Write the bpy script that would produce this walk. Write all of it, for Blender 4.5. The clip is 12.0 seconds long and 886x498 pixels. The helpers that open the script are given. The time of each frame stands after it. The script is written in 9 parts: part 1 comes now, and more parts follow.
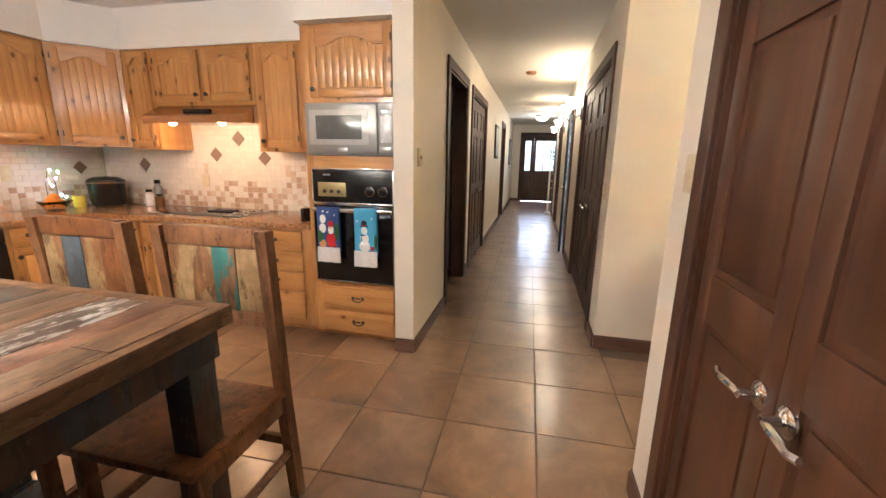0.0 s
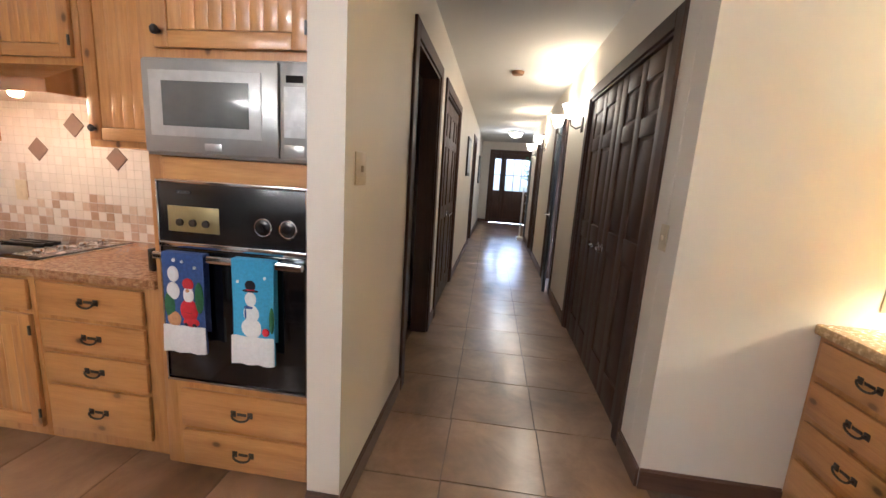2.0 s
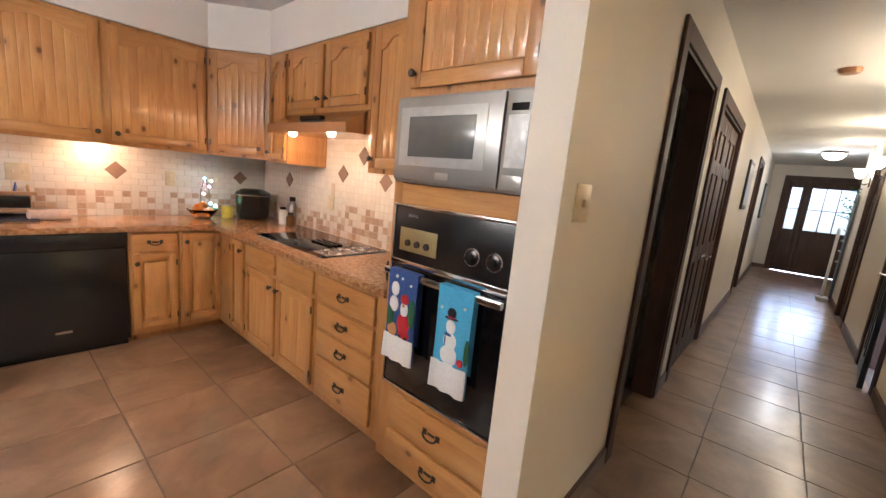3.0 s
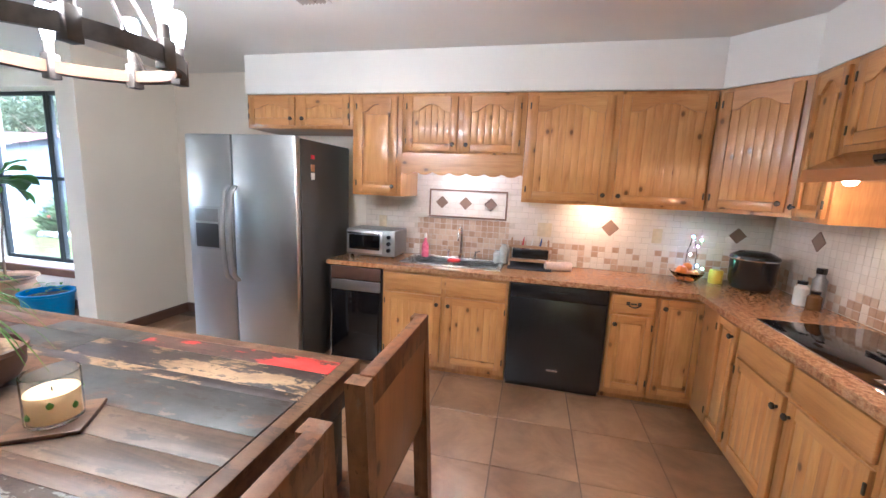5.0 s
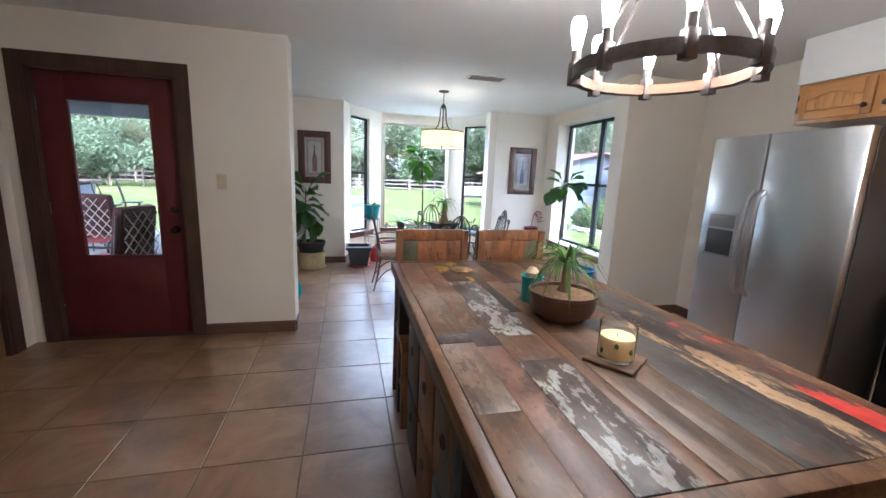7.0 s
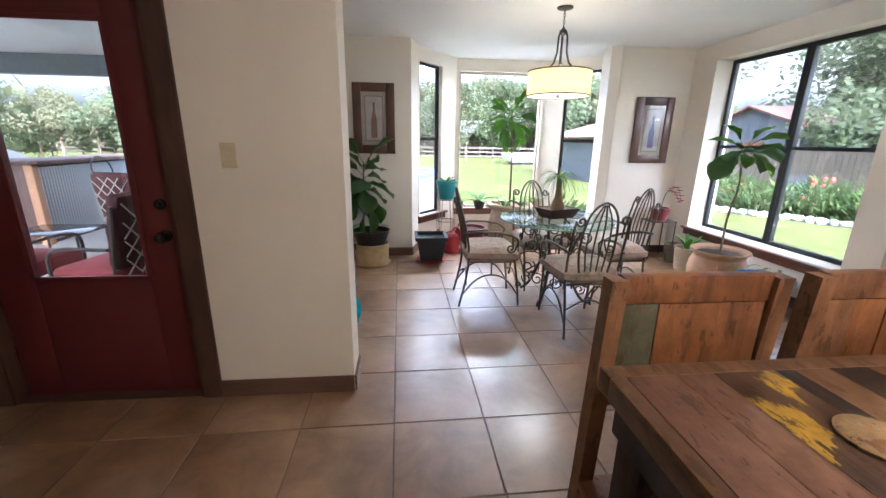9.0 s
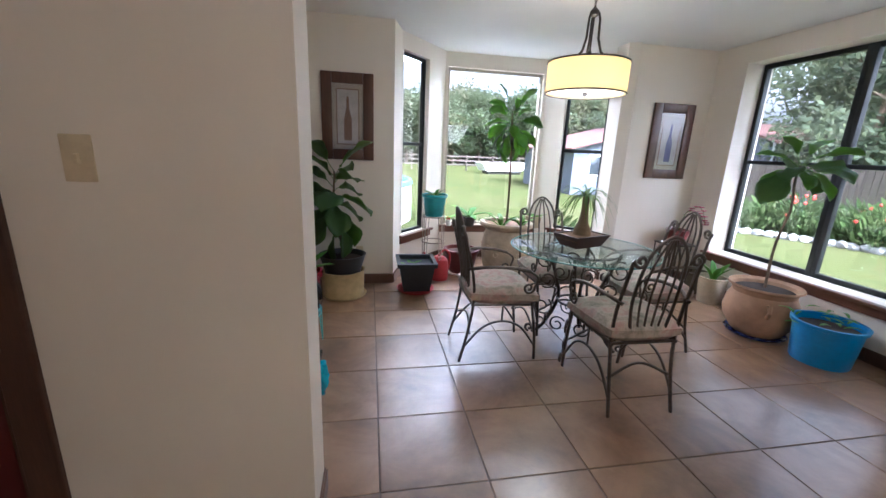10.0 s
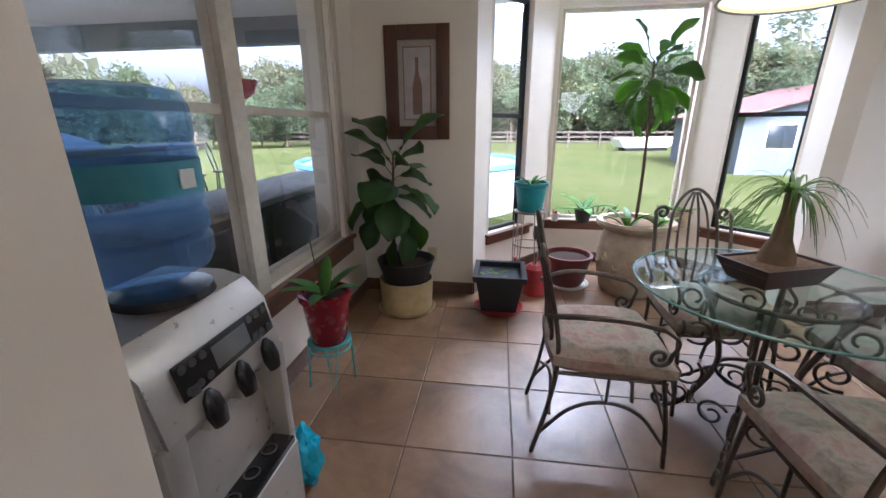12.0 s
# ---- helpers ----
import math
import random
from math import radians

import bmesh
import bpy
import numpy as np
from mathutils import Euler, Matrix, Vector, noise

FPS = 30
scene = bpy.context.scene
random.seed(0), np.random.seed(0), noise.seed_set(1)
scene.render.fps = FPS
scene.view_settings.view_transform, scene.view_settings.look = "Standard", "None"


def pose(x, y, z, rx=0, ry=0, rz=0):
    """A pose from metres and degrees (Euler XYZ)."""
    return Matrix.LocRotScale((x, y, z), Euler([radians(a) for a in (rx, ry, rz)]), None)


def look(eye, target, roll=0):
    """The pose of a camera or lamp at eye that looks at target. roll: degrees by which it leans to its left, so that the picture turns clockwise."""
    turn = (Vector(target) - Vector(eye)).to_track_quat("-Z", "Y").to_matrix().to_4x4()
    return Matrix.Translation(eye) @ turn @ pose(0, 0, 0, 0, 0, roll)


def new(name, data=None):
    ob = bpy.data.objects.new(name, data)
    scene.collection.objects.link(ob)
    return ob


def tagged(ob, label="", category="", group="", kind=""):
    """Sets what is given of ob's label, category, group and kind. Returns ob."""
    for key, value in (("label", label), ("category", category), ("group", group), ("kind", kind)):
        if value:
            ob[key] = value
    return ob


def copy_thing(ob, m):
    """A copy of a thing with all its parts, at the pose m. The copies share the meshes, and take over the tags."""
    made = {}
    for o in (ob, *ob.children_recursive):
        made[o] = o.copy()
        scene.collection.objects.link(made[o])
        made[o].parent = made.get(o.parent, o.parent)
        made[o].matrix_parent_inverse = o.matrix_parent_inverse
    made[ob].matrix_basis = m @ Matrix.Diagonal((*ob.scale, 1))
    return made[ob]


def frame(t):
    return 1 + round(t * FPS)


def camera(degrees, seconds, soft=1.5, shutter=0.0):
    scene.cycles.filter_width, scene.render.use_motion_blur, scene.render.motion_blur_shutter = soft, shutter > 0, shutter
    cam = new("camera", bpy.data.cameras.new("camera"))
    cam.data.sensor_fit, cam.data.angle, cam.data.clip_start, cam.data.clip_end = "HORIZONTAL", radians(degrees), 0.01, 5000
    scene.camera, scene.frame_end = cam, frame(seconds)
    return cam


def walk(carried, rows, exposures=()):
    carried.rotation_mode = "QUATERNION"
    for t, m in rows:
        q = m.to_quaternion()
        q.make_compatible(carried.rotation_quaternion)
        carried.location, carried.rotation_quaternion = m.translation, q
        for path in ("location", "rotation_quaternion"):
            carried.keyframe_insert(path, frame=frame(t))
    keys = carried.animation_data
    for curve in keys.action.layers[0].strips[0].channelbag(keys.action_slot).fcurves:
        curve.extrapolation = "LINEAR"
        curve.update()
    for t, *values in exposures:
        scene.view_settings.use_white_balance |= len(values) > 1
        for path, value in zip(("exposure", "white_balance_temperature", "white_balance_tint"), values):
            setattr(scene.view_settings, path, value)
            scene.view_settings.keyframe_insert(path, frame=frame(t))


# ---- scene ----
cam = camera(96.8, 12.0)
PATH = [
    (0, (-0.157, 0.077, 1.321), (-0.584, 1.979, 0.876), 1.0),
    (0.5, (-0.205, 0.348, 1.287), (-0.511, 2.261, 0.791), 1.1),
    (1, (-0.256, 0.718, 1.309), (-0.537, 2.659, 0.917), 1.4),
    (1.5, (-0.34, 0.97, 1.316), (-0.62, 2.922, 0.983), 2.2),
    (2, (-0.406, 1.237, 1.323), (-0.645, 3.189, 0.959), 3.7),
    (2.5, (-0.407, 1.357, 1.33), (-1.17, 3.153, 0.888), 4.3),
    (3, (-0.412, 1.439, 1.362), (-1.694, 2.934, 1.013), 5.6),
    (3.2, (-0.42, 1.461, 1.38), (-1.871, 2.797, 1.048), 5.6),
    (4.8, (-0.891, 1.479, 1.448), (-2.856, 1.309, 1.119), 2.4),
    (5, (-0.899, 1.486, 1.472), (-2.822, 1.037, 1.152), 2.5),
    (5.5, (-0.997, 1.572, 1.438), (-2.663, 0.497, 1.17), 2.5),
    (6, (-0.975, 1.563, 1.443), (-2.214, 0.016, 1.179), 2.5),
    (6.5, (-0.908, 1.528, 1.441), (-1.706, -0.281, 1.143), 2.8),
    (7, (-0.743, 1.4, 1.423), (-1.194, -0.513, 1.053), 2.3),
    (7.2, (-0.674, 1.326, 1.416), (-1.055, -0.596, 1.015), 1.4),
    (8.8, (-0.569, 0.01, 1.376), (-0.83, -1.89, 0.808), 1.2),
    (9, (-0.545, -0.147, 1.384), (-0.735, -2.065, 0.851), 0.9),
    (9.5, (-0.529, -0.591, 1.376), (-0.6, -2.558, 1.022), 1.4),
    (10, (-0.453, -0.989, 1.362), (-0.793, -2.897, 0.868), 2.5),
    (10.5, (-0.502, -1.309, 1.311), (-1.208, -3.074, 0.691), 4.0),
    (11, (-0.689, -1.671, 1.299), (-1.21, -3.5, 0.68), 4.0),
    (11.5, (-0.8, -1.863, 1.316), (-0.884, -3.758, 0.681), 1.5),
    (12, (-0.831, -1.897, 1.324), (-0.55, -3.785, 0.724), -0.2),
]

walk(cam, [(t, look(eye, target, roll)) for t, eye, target, roll in PATH],
     exposures=[(0.0, 2.48, 5350, 12), (0.6, 2.62, 5300, 12), (1.0, 2.4, 5200, 12), (1.4, 2.15, 5150, 12), (2.0, 2.25, 4850, 12), (3.0, 2.28, 5050, 12), (4.9, 2.45, 4480, 10), (5.5, 1.85, 4600, 10), (6.0, 1.65, 4600, 10), (7.0, 1.78, 4650, 10), (9.0, 1.8, 5100, 13), (9.5, 1.62, 5130, 13), (10.0, 1.36, 5000, 14), (10.5, 1.36, 4980, 14), (12.0, 1.1, 5120, 16)])

# ---- daylight: an overcast sky with a weak, wide sun ----
SUN_EL, SUN_AZ = radians(42), radians(345)
world = bpy.data.worlds.new("sky")
scene.world = world
world.use_nodes = True
wn = world.node_tree.nodes
wl = world.node_tree.links
wn.clear()
w_out = wn.new("ShaderNodeOutputWorld")
w_bg = wn.new("ShaderNodeBackground")
w_sky = wn.new("ShaderNodeTexSky")
w_sky.sky_type = "NISHITA"
w_sky.sun_disc = False
w_sky.sun_elevation, w_sky.sun_rotation = SUN_EL, SUN_AZ
w_sky.air_density, w_sky.dust_density, w_sky.ozone_density = 0.5, 10.0, 0.0
w_bg.inputs["Strength"].default_value = 0.15
w_grey = wn.new("ShaderNodeHueSaturation")
w_grey.inputs["Saturation"].default_value, w_grey.inputs["Value"].default_value = 0.2, 3.6
wl.new(w_sky.outputs[0], w_grey.inputs["Color"])
wl.new(w_grey.outputs[0], w_bg.inputs[0])
wl.new(w_bg.outputs[0], w_out.inputs[0])

sun = new("sun", bpy.data.lights.new("sun", "SUN"))
sun.data.energy, sun.data.angle, sun.data.color = 0.9, radians(14), (1.0, 0.96, 0.9)
sun.matrix_world = look((0, 0, 30), (-30 * math.sin(SUN_AZ) / math.tan(SUN_EL), -30 * math.cos(SUN_AZ) / math.tan(SUN_EL), 0))


def lamp(name, at, watts, color, radius=0.04):
    """A point lamp, at a modelled bulb or shade or on its own."""
    ob = new(name, bpy.data.lights.new(name, "POINT"))
    ob.location, ob.data.energy, ob.data.color, ob.data.shadow_soft_size = at, watts, color, radius
    return ob


# added fill lamps under the eaves outside the two large window groups, brightening the nook floor
for nm, at, to, sx, sy, watts in (("skylight_right", (-4.26, -3.65, 2.55), (-3.0, -3.65, 0.4), 1.9, 0.16, 330.0), ("skylight_bay", (-1.9, -6.30, 2.54), (-1.9, -4.4, 0.0), 2.2, 0.4, 190.0)):
    ob = new(nm, bpy.data.lights.new(nm, "AREA"))
    ob.data.shape, ob.data.size, ob.data.size_y = "RECTANGLE", sx, sy
    ob.data.energy, ob.data.color = watts, (1.0, 0.96, 0.90)
    ob.matrix_world = look(at, to)

WARM, SOFT, AMBER = (1.0, 0.74, 0.45), (1.0, 0.93, 0.82), (1.0, 0.60, 0.30)

# ---- materials ----
class Nodes:
    """A material with a Principled shader, and short ways to add nodes to it."""

    def __init__(self, name, rough=0.5, metal=0.0, color=(0.8, 0.8, 0.8), **sockets):
        self.mat = bpy.data.materials.new(name)
        self.mat.use_nodes = True
        self.t = self.mat.node_tree
        self.b = self.t.nodes["Principled BSDF"]
        self.b.inputs["Roughness"].default_value = rough
        self.b.inputs["Metallic"].default_value = metal
        self.b.inputs["Base Color"].default_value = (*color, 1)
        for k, v in sockets.items():
            self.b.inputs[k.replace("_", " ")].default_value = v
        self.coord = self.t.nodes.new("ShaderNodeTexCoord")
        self.info = None

    def link(self, a, b):
        self.t.links.new(a, b)

    def space(self, scale=(1, 1, 1), source="Object", spread=0.0, turn=(0, 0, 0)):
        m = self.t.nodes.new("ShaderNodeMapping")
        m.inputs["Scale"].default_value = scale
        m.inputs["Rotation"].default_value = [radians(a) for a in turn]
        self.link(self.coord.outputs[source], m.inputs["Vector"])
        if spread:
            info = self.t.nodes.new("ShaderNodeObjectInfo")
            mul = self.t.nodes.new("ShaderNodeMath")
            mul.operation = "MULTIPLY"
            mul.inputs[1].default_value = spread
            self.link(info.outputs["Random"], mul.inputs[0])
            self.link(mul.outputs[0], m.inputs["Location"])
        return m.outputs[0]

    def noise(self, vec, scale, detail=4.0, rough=0.55, distortion=0.0):
        n = self.t.nodes.new("ShaderNodeTexNoise")
        n.inputs["Scale"].default_value, n.inputs["Detail"].default_value = scale, detail
        n.inputs["Roughness"].default_value, n.inputs["Distortion"].default_value = rough, distortion
        self.link(vec, n.inputs["Vector"])
        return n.outputs["Fac"]

    def voronoi(self, vec, scale, feature="F1", out="Distance", flat=False):
        n = self.t.nodes.new("ShaderNodeTexVoronoi")
        if flat:
            n.voronoi_dimensions = "2D"
        n.feature = feature
        n.inputs["Scale"].default_value = scale
        self.link(vec, n.inputs["Vector"])
        return n.outputs[out]

    def ramp(self, fac, stops):
        r = self.t.nodes.new("ShaderNodeValToRGB")
        e = r.color_ramp.elements
        while len(e) < len(stops):
            e.new(0.5)
        for el, (p, c) in zip(e, stops):
            el.position = p
            el.color = (*c, 1) if isinstance(c, tuple) else (c, c, c, 1)
        self.link(fac, r.inputs["Fac"])
        return r.outputs["Color"]

    def mix(self, fac, a, b, kind="MIX"):
        m = self.t.nodes.new("ShaderNodeMix")
        m.data_type, m.blend_type = "RGBA", kind
        for s, v in ((m.inputs[0], fac), (m.inputs[6], a), (m.inputs[7], b)):
            if isinstance(v, (int, float)):
                s.default_value = v
            elif isinstance(v, tuple):
                s.default_value = (*v, 1)
            else:
                self.link(v, s)
        return m.outputs[2]

    def random(self, island=False):
        if island:
            return self.t.nodes.new("ShaderNodeNewGeometry").outputs["Random Per Island"]
        return self.t.nodes.new("ShaderNodeObjectInfo").outputs["Random"]

    def bump(self, height, strength=0.2, distance=0.01):
        n = self.t.nodes.new("ShaderNodeBump")
        n.inputs["Strength"].default_value, n.inputs["Distance"].default_value = strength, distance
        self.link(height, n.inputs["Height"])
        self.link(n.outputs[0], self.b.inputs["Normal"])
        return self

    def base(self, col):
        self.link(col, self.b.inputs["Base Color"])
        return self

    def rough(self, fac, lo, hi):
        m = self.t.nodes.new("ShaderNodeMapRange")
        m.inputs["To Min"].default_value, m.inputs["To Max"].default_value = lo, hi
        self.link(fac, m.inputs["Value"])
        self.link(m.outputs[0], self.b.inputs["Roughness"])
        return self


def paint(name, color, rough=0.6, bump=0.12, var=0.06):
    n = Nodes(name, rough)
    v = n.space(source="Object")
    big = n.noise(v, 1.3, 3)
    fine = n.noise(v, 160, 3, 0.6)
    dark = tuple(c * (1 - var) for c in color)
    n.base(n.ramp(big, [(0.3, dark), (0.7, color)]))
    return n.bump(fine, bump, 0.004).mat


def wood(name, light, mid, dark, along="z", rough=0.35, knots=True, scale=1.0, coat=0.0, worn=None, piece=0.0):
    n = Nodes(name, rough)
    if coat:
        n.b.inputs["Coat Weight"].default_value, n.b.inputs["Coat Roughness"].default_value = coat, 0.12
    s = {"z": (9, 9, 0.8), "x": (0.8, 9, 9), "y": (9, 0.8, 9)}[along]
    v = n.space(tuple(a * scale for a in s), spread=37.0)
    grain = n.noise(v, 2.2, 6, 0.62, 0.6)
    col = n.ramp(grain, [(0.25, dark), (0.45, mid), (0.68, light)])
    fine = n.noise(n.space(tuple(a * scale * 5 for a in s), spread=11.0), 3.0, 3, 0.6)
    col = n.mix(0.25, col, n.ramp(fine, [(0.3, dark), (0.7, light)]))
    cloud = n.noise(n.space(spread=21.0), 2.6, 2)
    col = n.mix(n.ramp(cloud, [(0.35, 0.0), (0.8, 0.35)]), col, mid, "MULTIPLY")
    if knots:
        ks = {"z": (3.6, 1.0, 2.3), "x": (2.3, 1.0, 3.6)}[along]
        d = n.voronoi(n.space(ks, spread=53.0, turn=(90, 0, 0)), 1.0, flat=True)
        col = n.mix(n.ramp(d, [(0.05, 0.5), (0.13, 0.0)]), col, dark)
        col = n.mix(n.ramp(d, [(0.025, 0.85), (0.055, 0.0)]), col, tuple(c * 0.25 for c in dark))
    if worn:
        w = n.noise(n.space(spread=5.0), 7, 5, 0.65)
        col = n.mix(n.ramp(w, [(0.55, 0.0), (0.72, 0.7)]), col, worn)
    if piece:
        col = n.mix(n.ramp(n.random(), [(0.0, 0.0), (1.0, piece)]), col, (0.72, 0.60, 0.45), "MULTIPLY")
        col = n.mix(n.ramp(n.random(), [(0.55, 0.0), (1.0, piece * 0.6)]), col, light)
    n.base(col).rough(grain, rough - 0.06, rough + 0.12)
    return n.bump(fine, 0.12, 0.003).mat


def plain(name, color, rough=0.5, metal=0.0, var=0.12, scale=25.0, bump=0.05, **sockets):
    n = Nodes(name, rough, metal, color, **sockets)
    f = n.noise(n.space(spread=9.0), scale, 4)
    n.base(n.ramp(f, [(0.3, tuple(c * (1 - var) for c in color)), (0.7, tuple(min(1, c * (1 + var * 0.4)) for c in color))]))
    n.rough(f, max(0.02, rough - 0.05), min(1, rough + 0.08))
    return n.bump(f, bump, 0.002).mat


def glow(name, color, strength):
    n = Nodes(name, 0.5, 0.0, color)
    n.b.inputs["Emission Color"].default_value = (*color, 1)
    n.b.inputs["Emission Strength"].default_value = strength
    return n.mat


def glass(name, color=(1, 1, 1), rough=0.0, ior=1.45):
    return Nodes(name, rough, 0.0, color, Transmission_Weight=1.0, IOR=ior).mat


WALL = paint("warm white wall paint", (0.79, 0.73, 0.63), 0.62)
WALL_K = paint("white soffit paint", (0.82, 0.80, 0.76), 0.6)
CEIL = paint("flat white ceiling paint", (0.78, 0.77, 0.74), 0.8, 0.25)
PINE = wood("honey knotty pine", (0.60, 0.325, 0.10), (0.49, 0.24, 0.065), (0.30, 0.125, 0.03), "z", 0.32, coat=0.45, piece=0.35)
PINE_H = wood("honey knotty pine, level grain", (0.63, 0.345, 0.11), (0.52, 0.26, 0.072), (0.32, 0.135, 0.033), "x", 0.32, coat=0.45, piece=0.35)
PINE_P = wood("pale knotty pine planks", (0.70, 0.40, 0.135), (0.58, 0.30, 0.088), (0.36, 0.155, 0.04), "z", 0.32, coat=0.45, piece=0.3)
DARKWOOD = wood("dark walnut stain", (0.105, 0.05, 0.03), (0.072, 0.034, 0.021), (0.036, 0.017, 0.011), "z", 0.56, False)
BASEWOOD = wood("dark walnut baseboard", (0.17, 0.09, 0.06), (0.13, 0.068, 0.045), (0.08, 0.04, 0.028), "x", 0.42, False)
MAHOG = wood("brown stained door wood", (0.125, 0.052, 0.025), (0.085, 0.034, 0.016), (0.045, 0.017, 0.009), "z", 0.38, False, coat=0.2)
OXRED = plain("oxblood red door paint", (0.115, 0.018, 0.019), 0.42, 0.0, 0.15, 6)


def granite():
    n = Nodes("brown speckled granite", 0.12)
    v = n.space()
    b = n.noise(v, 45, 6, 0.7)
    c = n.ramp(b, [(0.3, (0.14, 0.065, 0.03)), (0.48, (0.38, 0.19, 0.08)), (0.6, (0.52, 0.31, 0.15)), (0.75, (0.26, 0.13, 0.065))])
    n.base(n.mix(n.ramp(n.voronoi(v, 160), [(0.2, 0.5), (0.45, 0.0)]), c, (0.13, 0.06, 0.03)))
    return n.mat


GRANITE = granite()


def floor_tile():
    n = Nodes("brown glazed ceramic floor tile", 0.3)
    v = n.space(spread=60.0)
    big = n.noise(v, 2.6, 7, 0.62, 0.5)
    fine = n.noise(v, 14, 4, 0.5)
    c = n.ramp(big, [(0.30, (0.15, 0.080, 0.037)), (0.46, (0.27, 0.152, 0.073)), (0.66, (0.43, 0.262, 0.142))])
    c = n.mix(0.22, c, n.ramp(fine, [(0.3, (0.10, 0.052, 0.028)), (0.7, (0.23, 0.135, 0.075))]))
    rnd = n.random()
    c = n.mix(n.ramp(rnd, [(0.0, 0.0), (1.0, 0.4)]), c, (0.75, 0.72, 0.7), "MULTIPLY")
    n.b.inputs["Specular IOR Level"].default_value = 0.8
    n.b.inputs["Coat Weight"].default_value, n.b.inputs["Coat Roughness"].default_value, n.b.inputs["Coat IOR"].default_value = 0.8, 0.2, 1.6
    n.base(c).rough(fine, 0.36, 0.46)
    return n.bump(n.noise(v, 9, 4), 0.03, 0.004).mat


TILE = floor_tile()
GROUT = plain("brown grey grout", (0.16, 0.115, 0.088), 0.9, 0.0, 0.2, 60)


def steel(name="brushed stainless steel", color=(0.55, 0.56, 0.57), rough=0.3, along=(1, 1, 60)):
    n = Nodes(name, rough, 1.0, color)
    f = n.noise(n.space((along[0] * 4, along[1] * 4, along[2] * 4)), 3, 3)
    n.base(n.ramp(f, [(0.3, tuple(c * 0.92 for c in color)), (0.7, color)])).rough(f, rough - 0.05, rough + 0.07)
    return n.bump(f, 0.03, 0.001).mat


STEEL = steel()
CHROME = plain("polished chrome", (0.75, 0.75, 0.75), 0.1, 1.0, 0.03)
IRON = plain("black wrought iron", (0.085, 0.072, 0.062), 0.42, 0.7, 0.3, 40, 0.15)
PEWTER = plain("antique pewter hardware", (0.09, 0.08, 0.07), 0.4, 0.9, 0.3, 60)
BLACK = plain("black appliance enamel", (0.012, 0.012, 0.013), 0.22, 0.0, 0.1, 20, 0.02)
BLACKGLASS = plain("black oven glass", (0.006, 0.006, 0.007), 0.05, 0.0, 0.05, 20, 0.0)
DARKGREY = plain("dark grey appliance side", (0.06, 0.055, 0.05), 0.45, 0.1, 0.15, 60)
PLASTIC_W = plain("white plastic", (0.75, 0.75, 0.73), 0.4)
ALMOND = plain("almond switch plastic", (0.62, 0.52, 0.34), 0.4)
PANE = glass("clear window glass")
ALU = plain("black window frame", (0.02, 0.022, 0.022), 0.45, 0.2)
CREAM = plain("cream painted window frame", (0.55, 0.50, 0.40), 0.5)


# ---- mesh helpers ----
def bx(bm, a, b, bev=0.0):
    """A box between two corners, with rounded edges if bev is given."""
    lo, hi = [min(p, q) for p, q in zip(a, b)], [max(p, q) for p, q in zip(a, b)]
    m = Matrix.LocRotScale([(p + q) / 2 for p, q in zip(lo, hi)], None, [max(1e-4, q - p) for p, q in zip(lo, hi)])
    made = bmesh.ops.create_cube(bm, size=1.0, matrix=m)["verts"]
    if bev:
        edges = list({e for v in made for e in v.link_edges})
        bmesh.ops.bevel(bm, geom=edges, offset=min(bev, min(q - p for p, q in zip(lo, hi)) * 0.45), segments=2, affect="EDGES", profile=0.5)
    return bm


def box_bm(a, b, bev=0.0):
    return bx(bmesh.new(), a, b, bev)


def tube(bm, pts, r, seg=8, closed=False, taper=None):
    """A round bar along points."""
    pts = [Vector(p) for p in pts]
    n = len(pts)
    rings, side = [], None
    for i, p in enumerate(pts):
        if closed:
            d = pts[(i + 1) % n] - pts[i - 1]
        else:
            d = pts[min(i + 1, n - 1)] - pts[max(i - 1, 0)]
        d = d.normalized() if d.length > 1e-9 else Vector((0, 0, 1))
        if side is None:
            side = d.orthogonal().normalized()
        else:
            side = (side - d * side.dot(d))
            side = side.normalized() if side.length > 1e-6 else d.orthogonal().normalized()
        up = d.cross(side)
        k = r if taper is None else r + (taper - r) * i / max(1, n - 1)
        rings.append([bm.verts.new(p + (side * math.cos(a) + up * math.sin(a)) * k) for a in (2 * math.pi * j / seg for j in range(seg))])
    for i in range(n if closed else n - 1):
        a, b = rings[i], rings[(i + 1) % n]
        for j in range(seg):
            bm.faces.new((a[j], a[(j + 1) % seg], b[(j + 1) % seg], b[j]))
    if not closed:
        bm.faces.new(rings[0][::-1])
        bm.faces.new(rings[-1])
    return bm


def cyl(bm, p, q, r, r2=None, seg=20):
    return tube(bm, [p, q], r, seg, taper=r if r2 is None else r2)


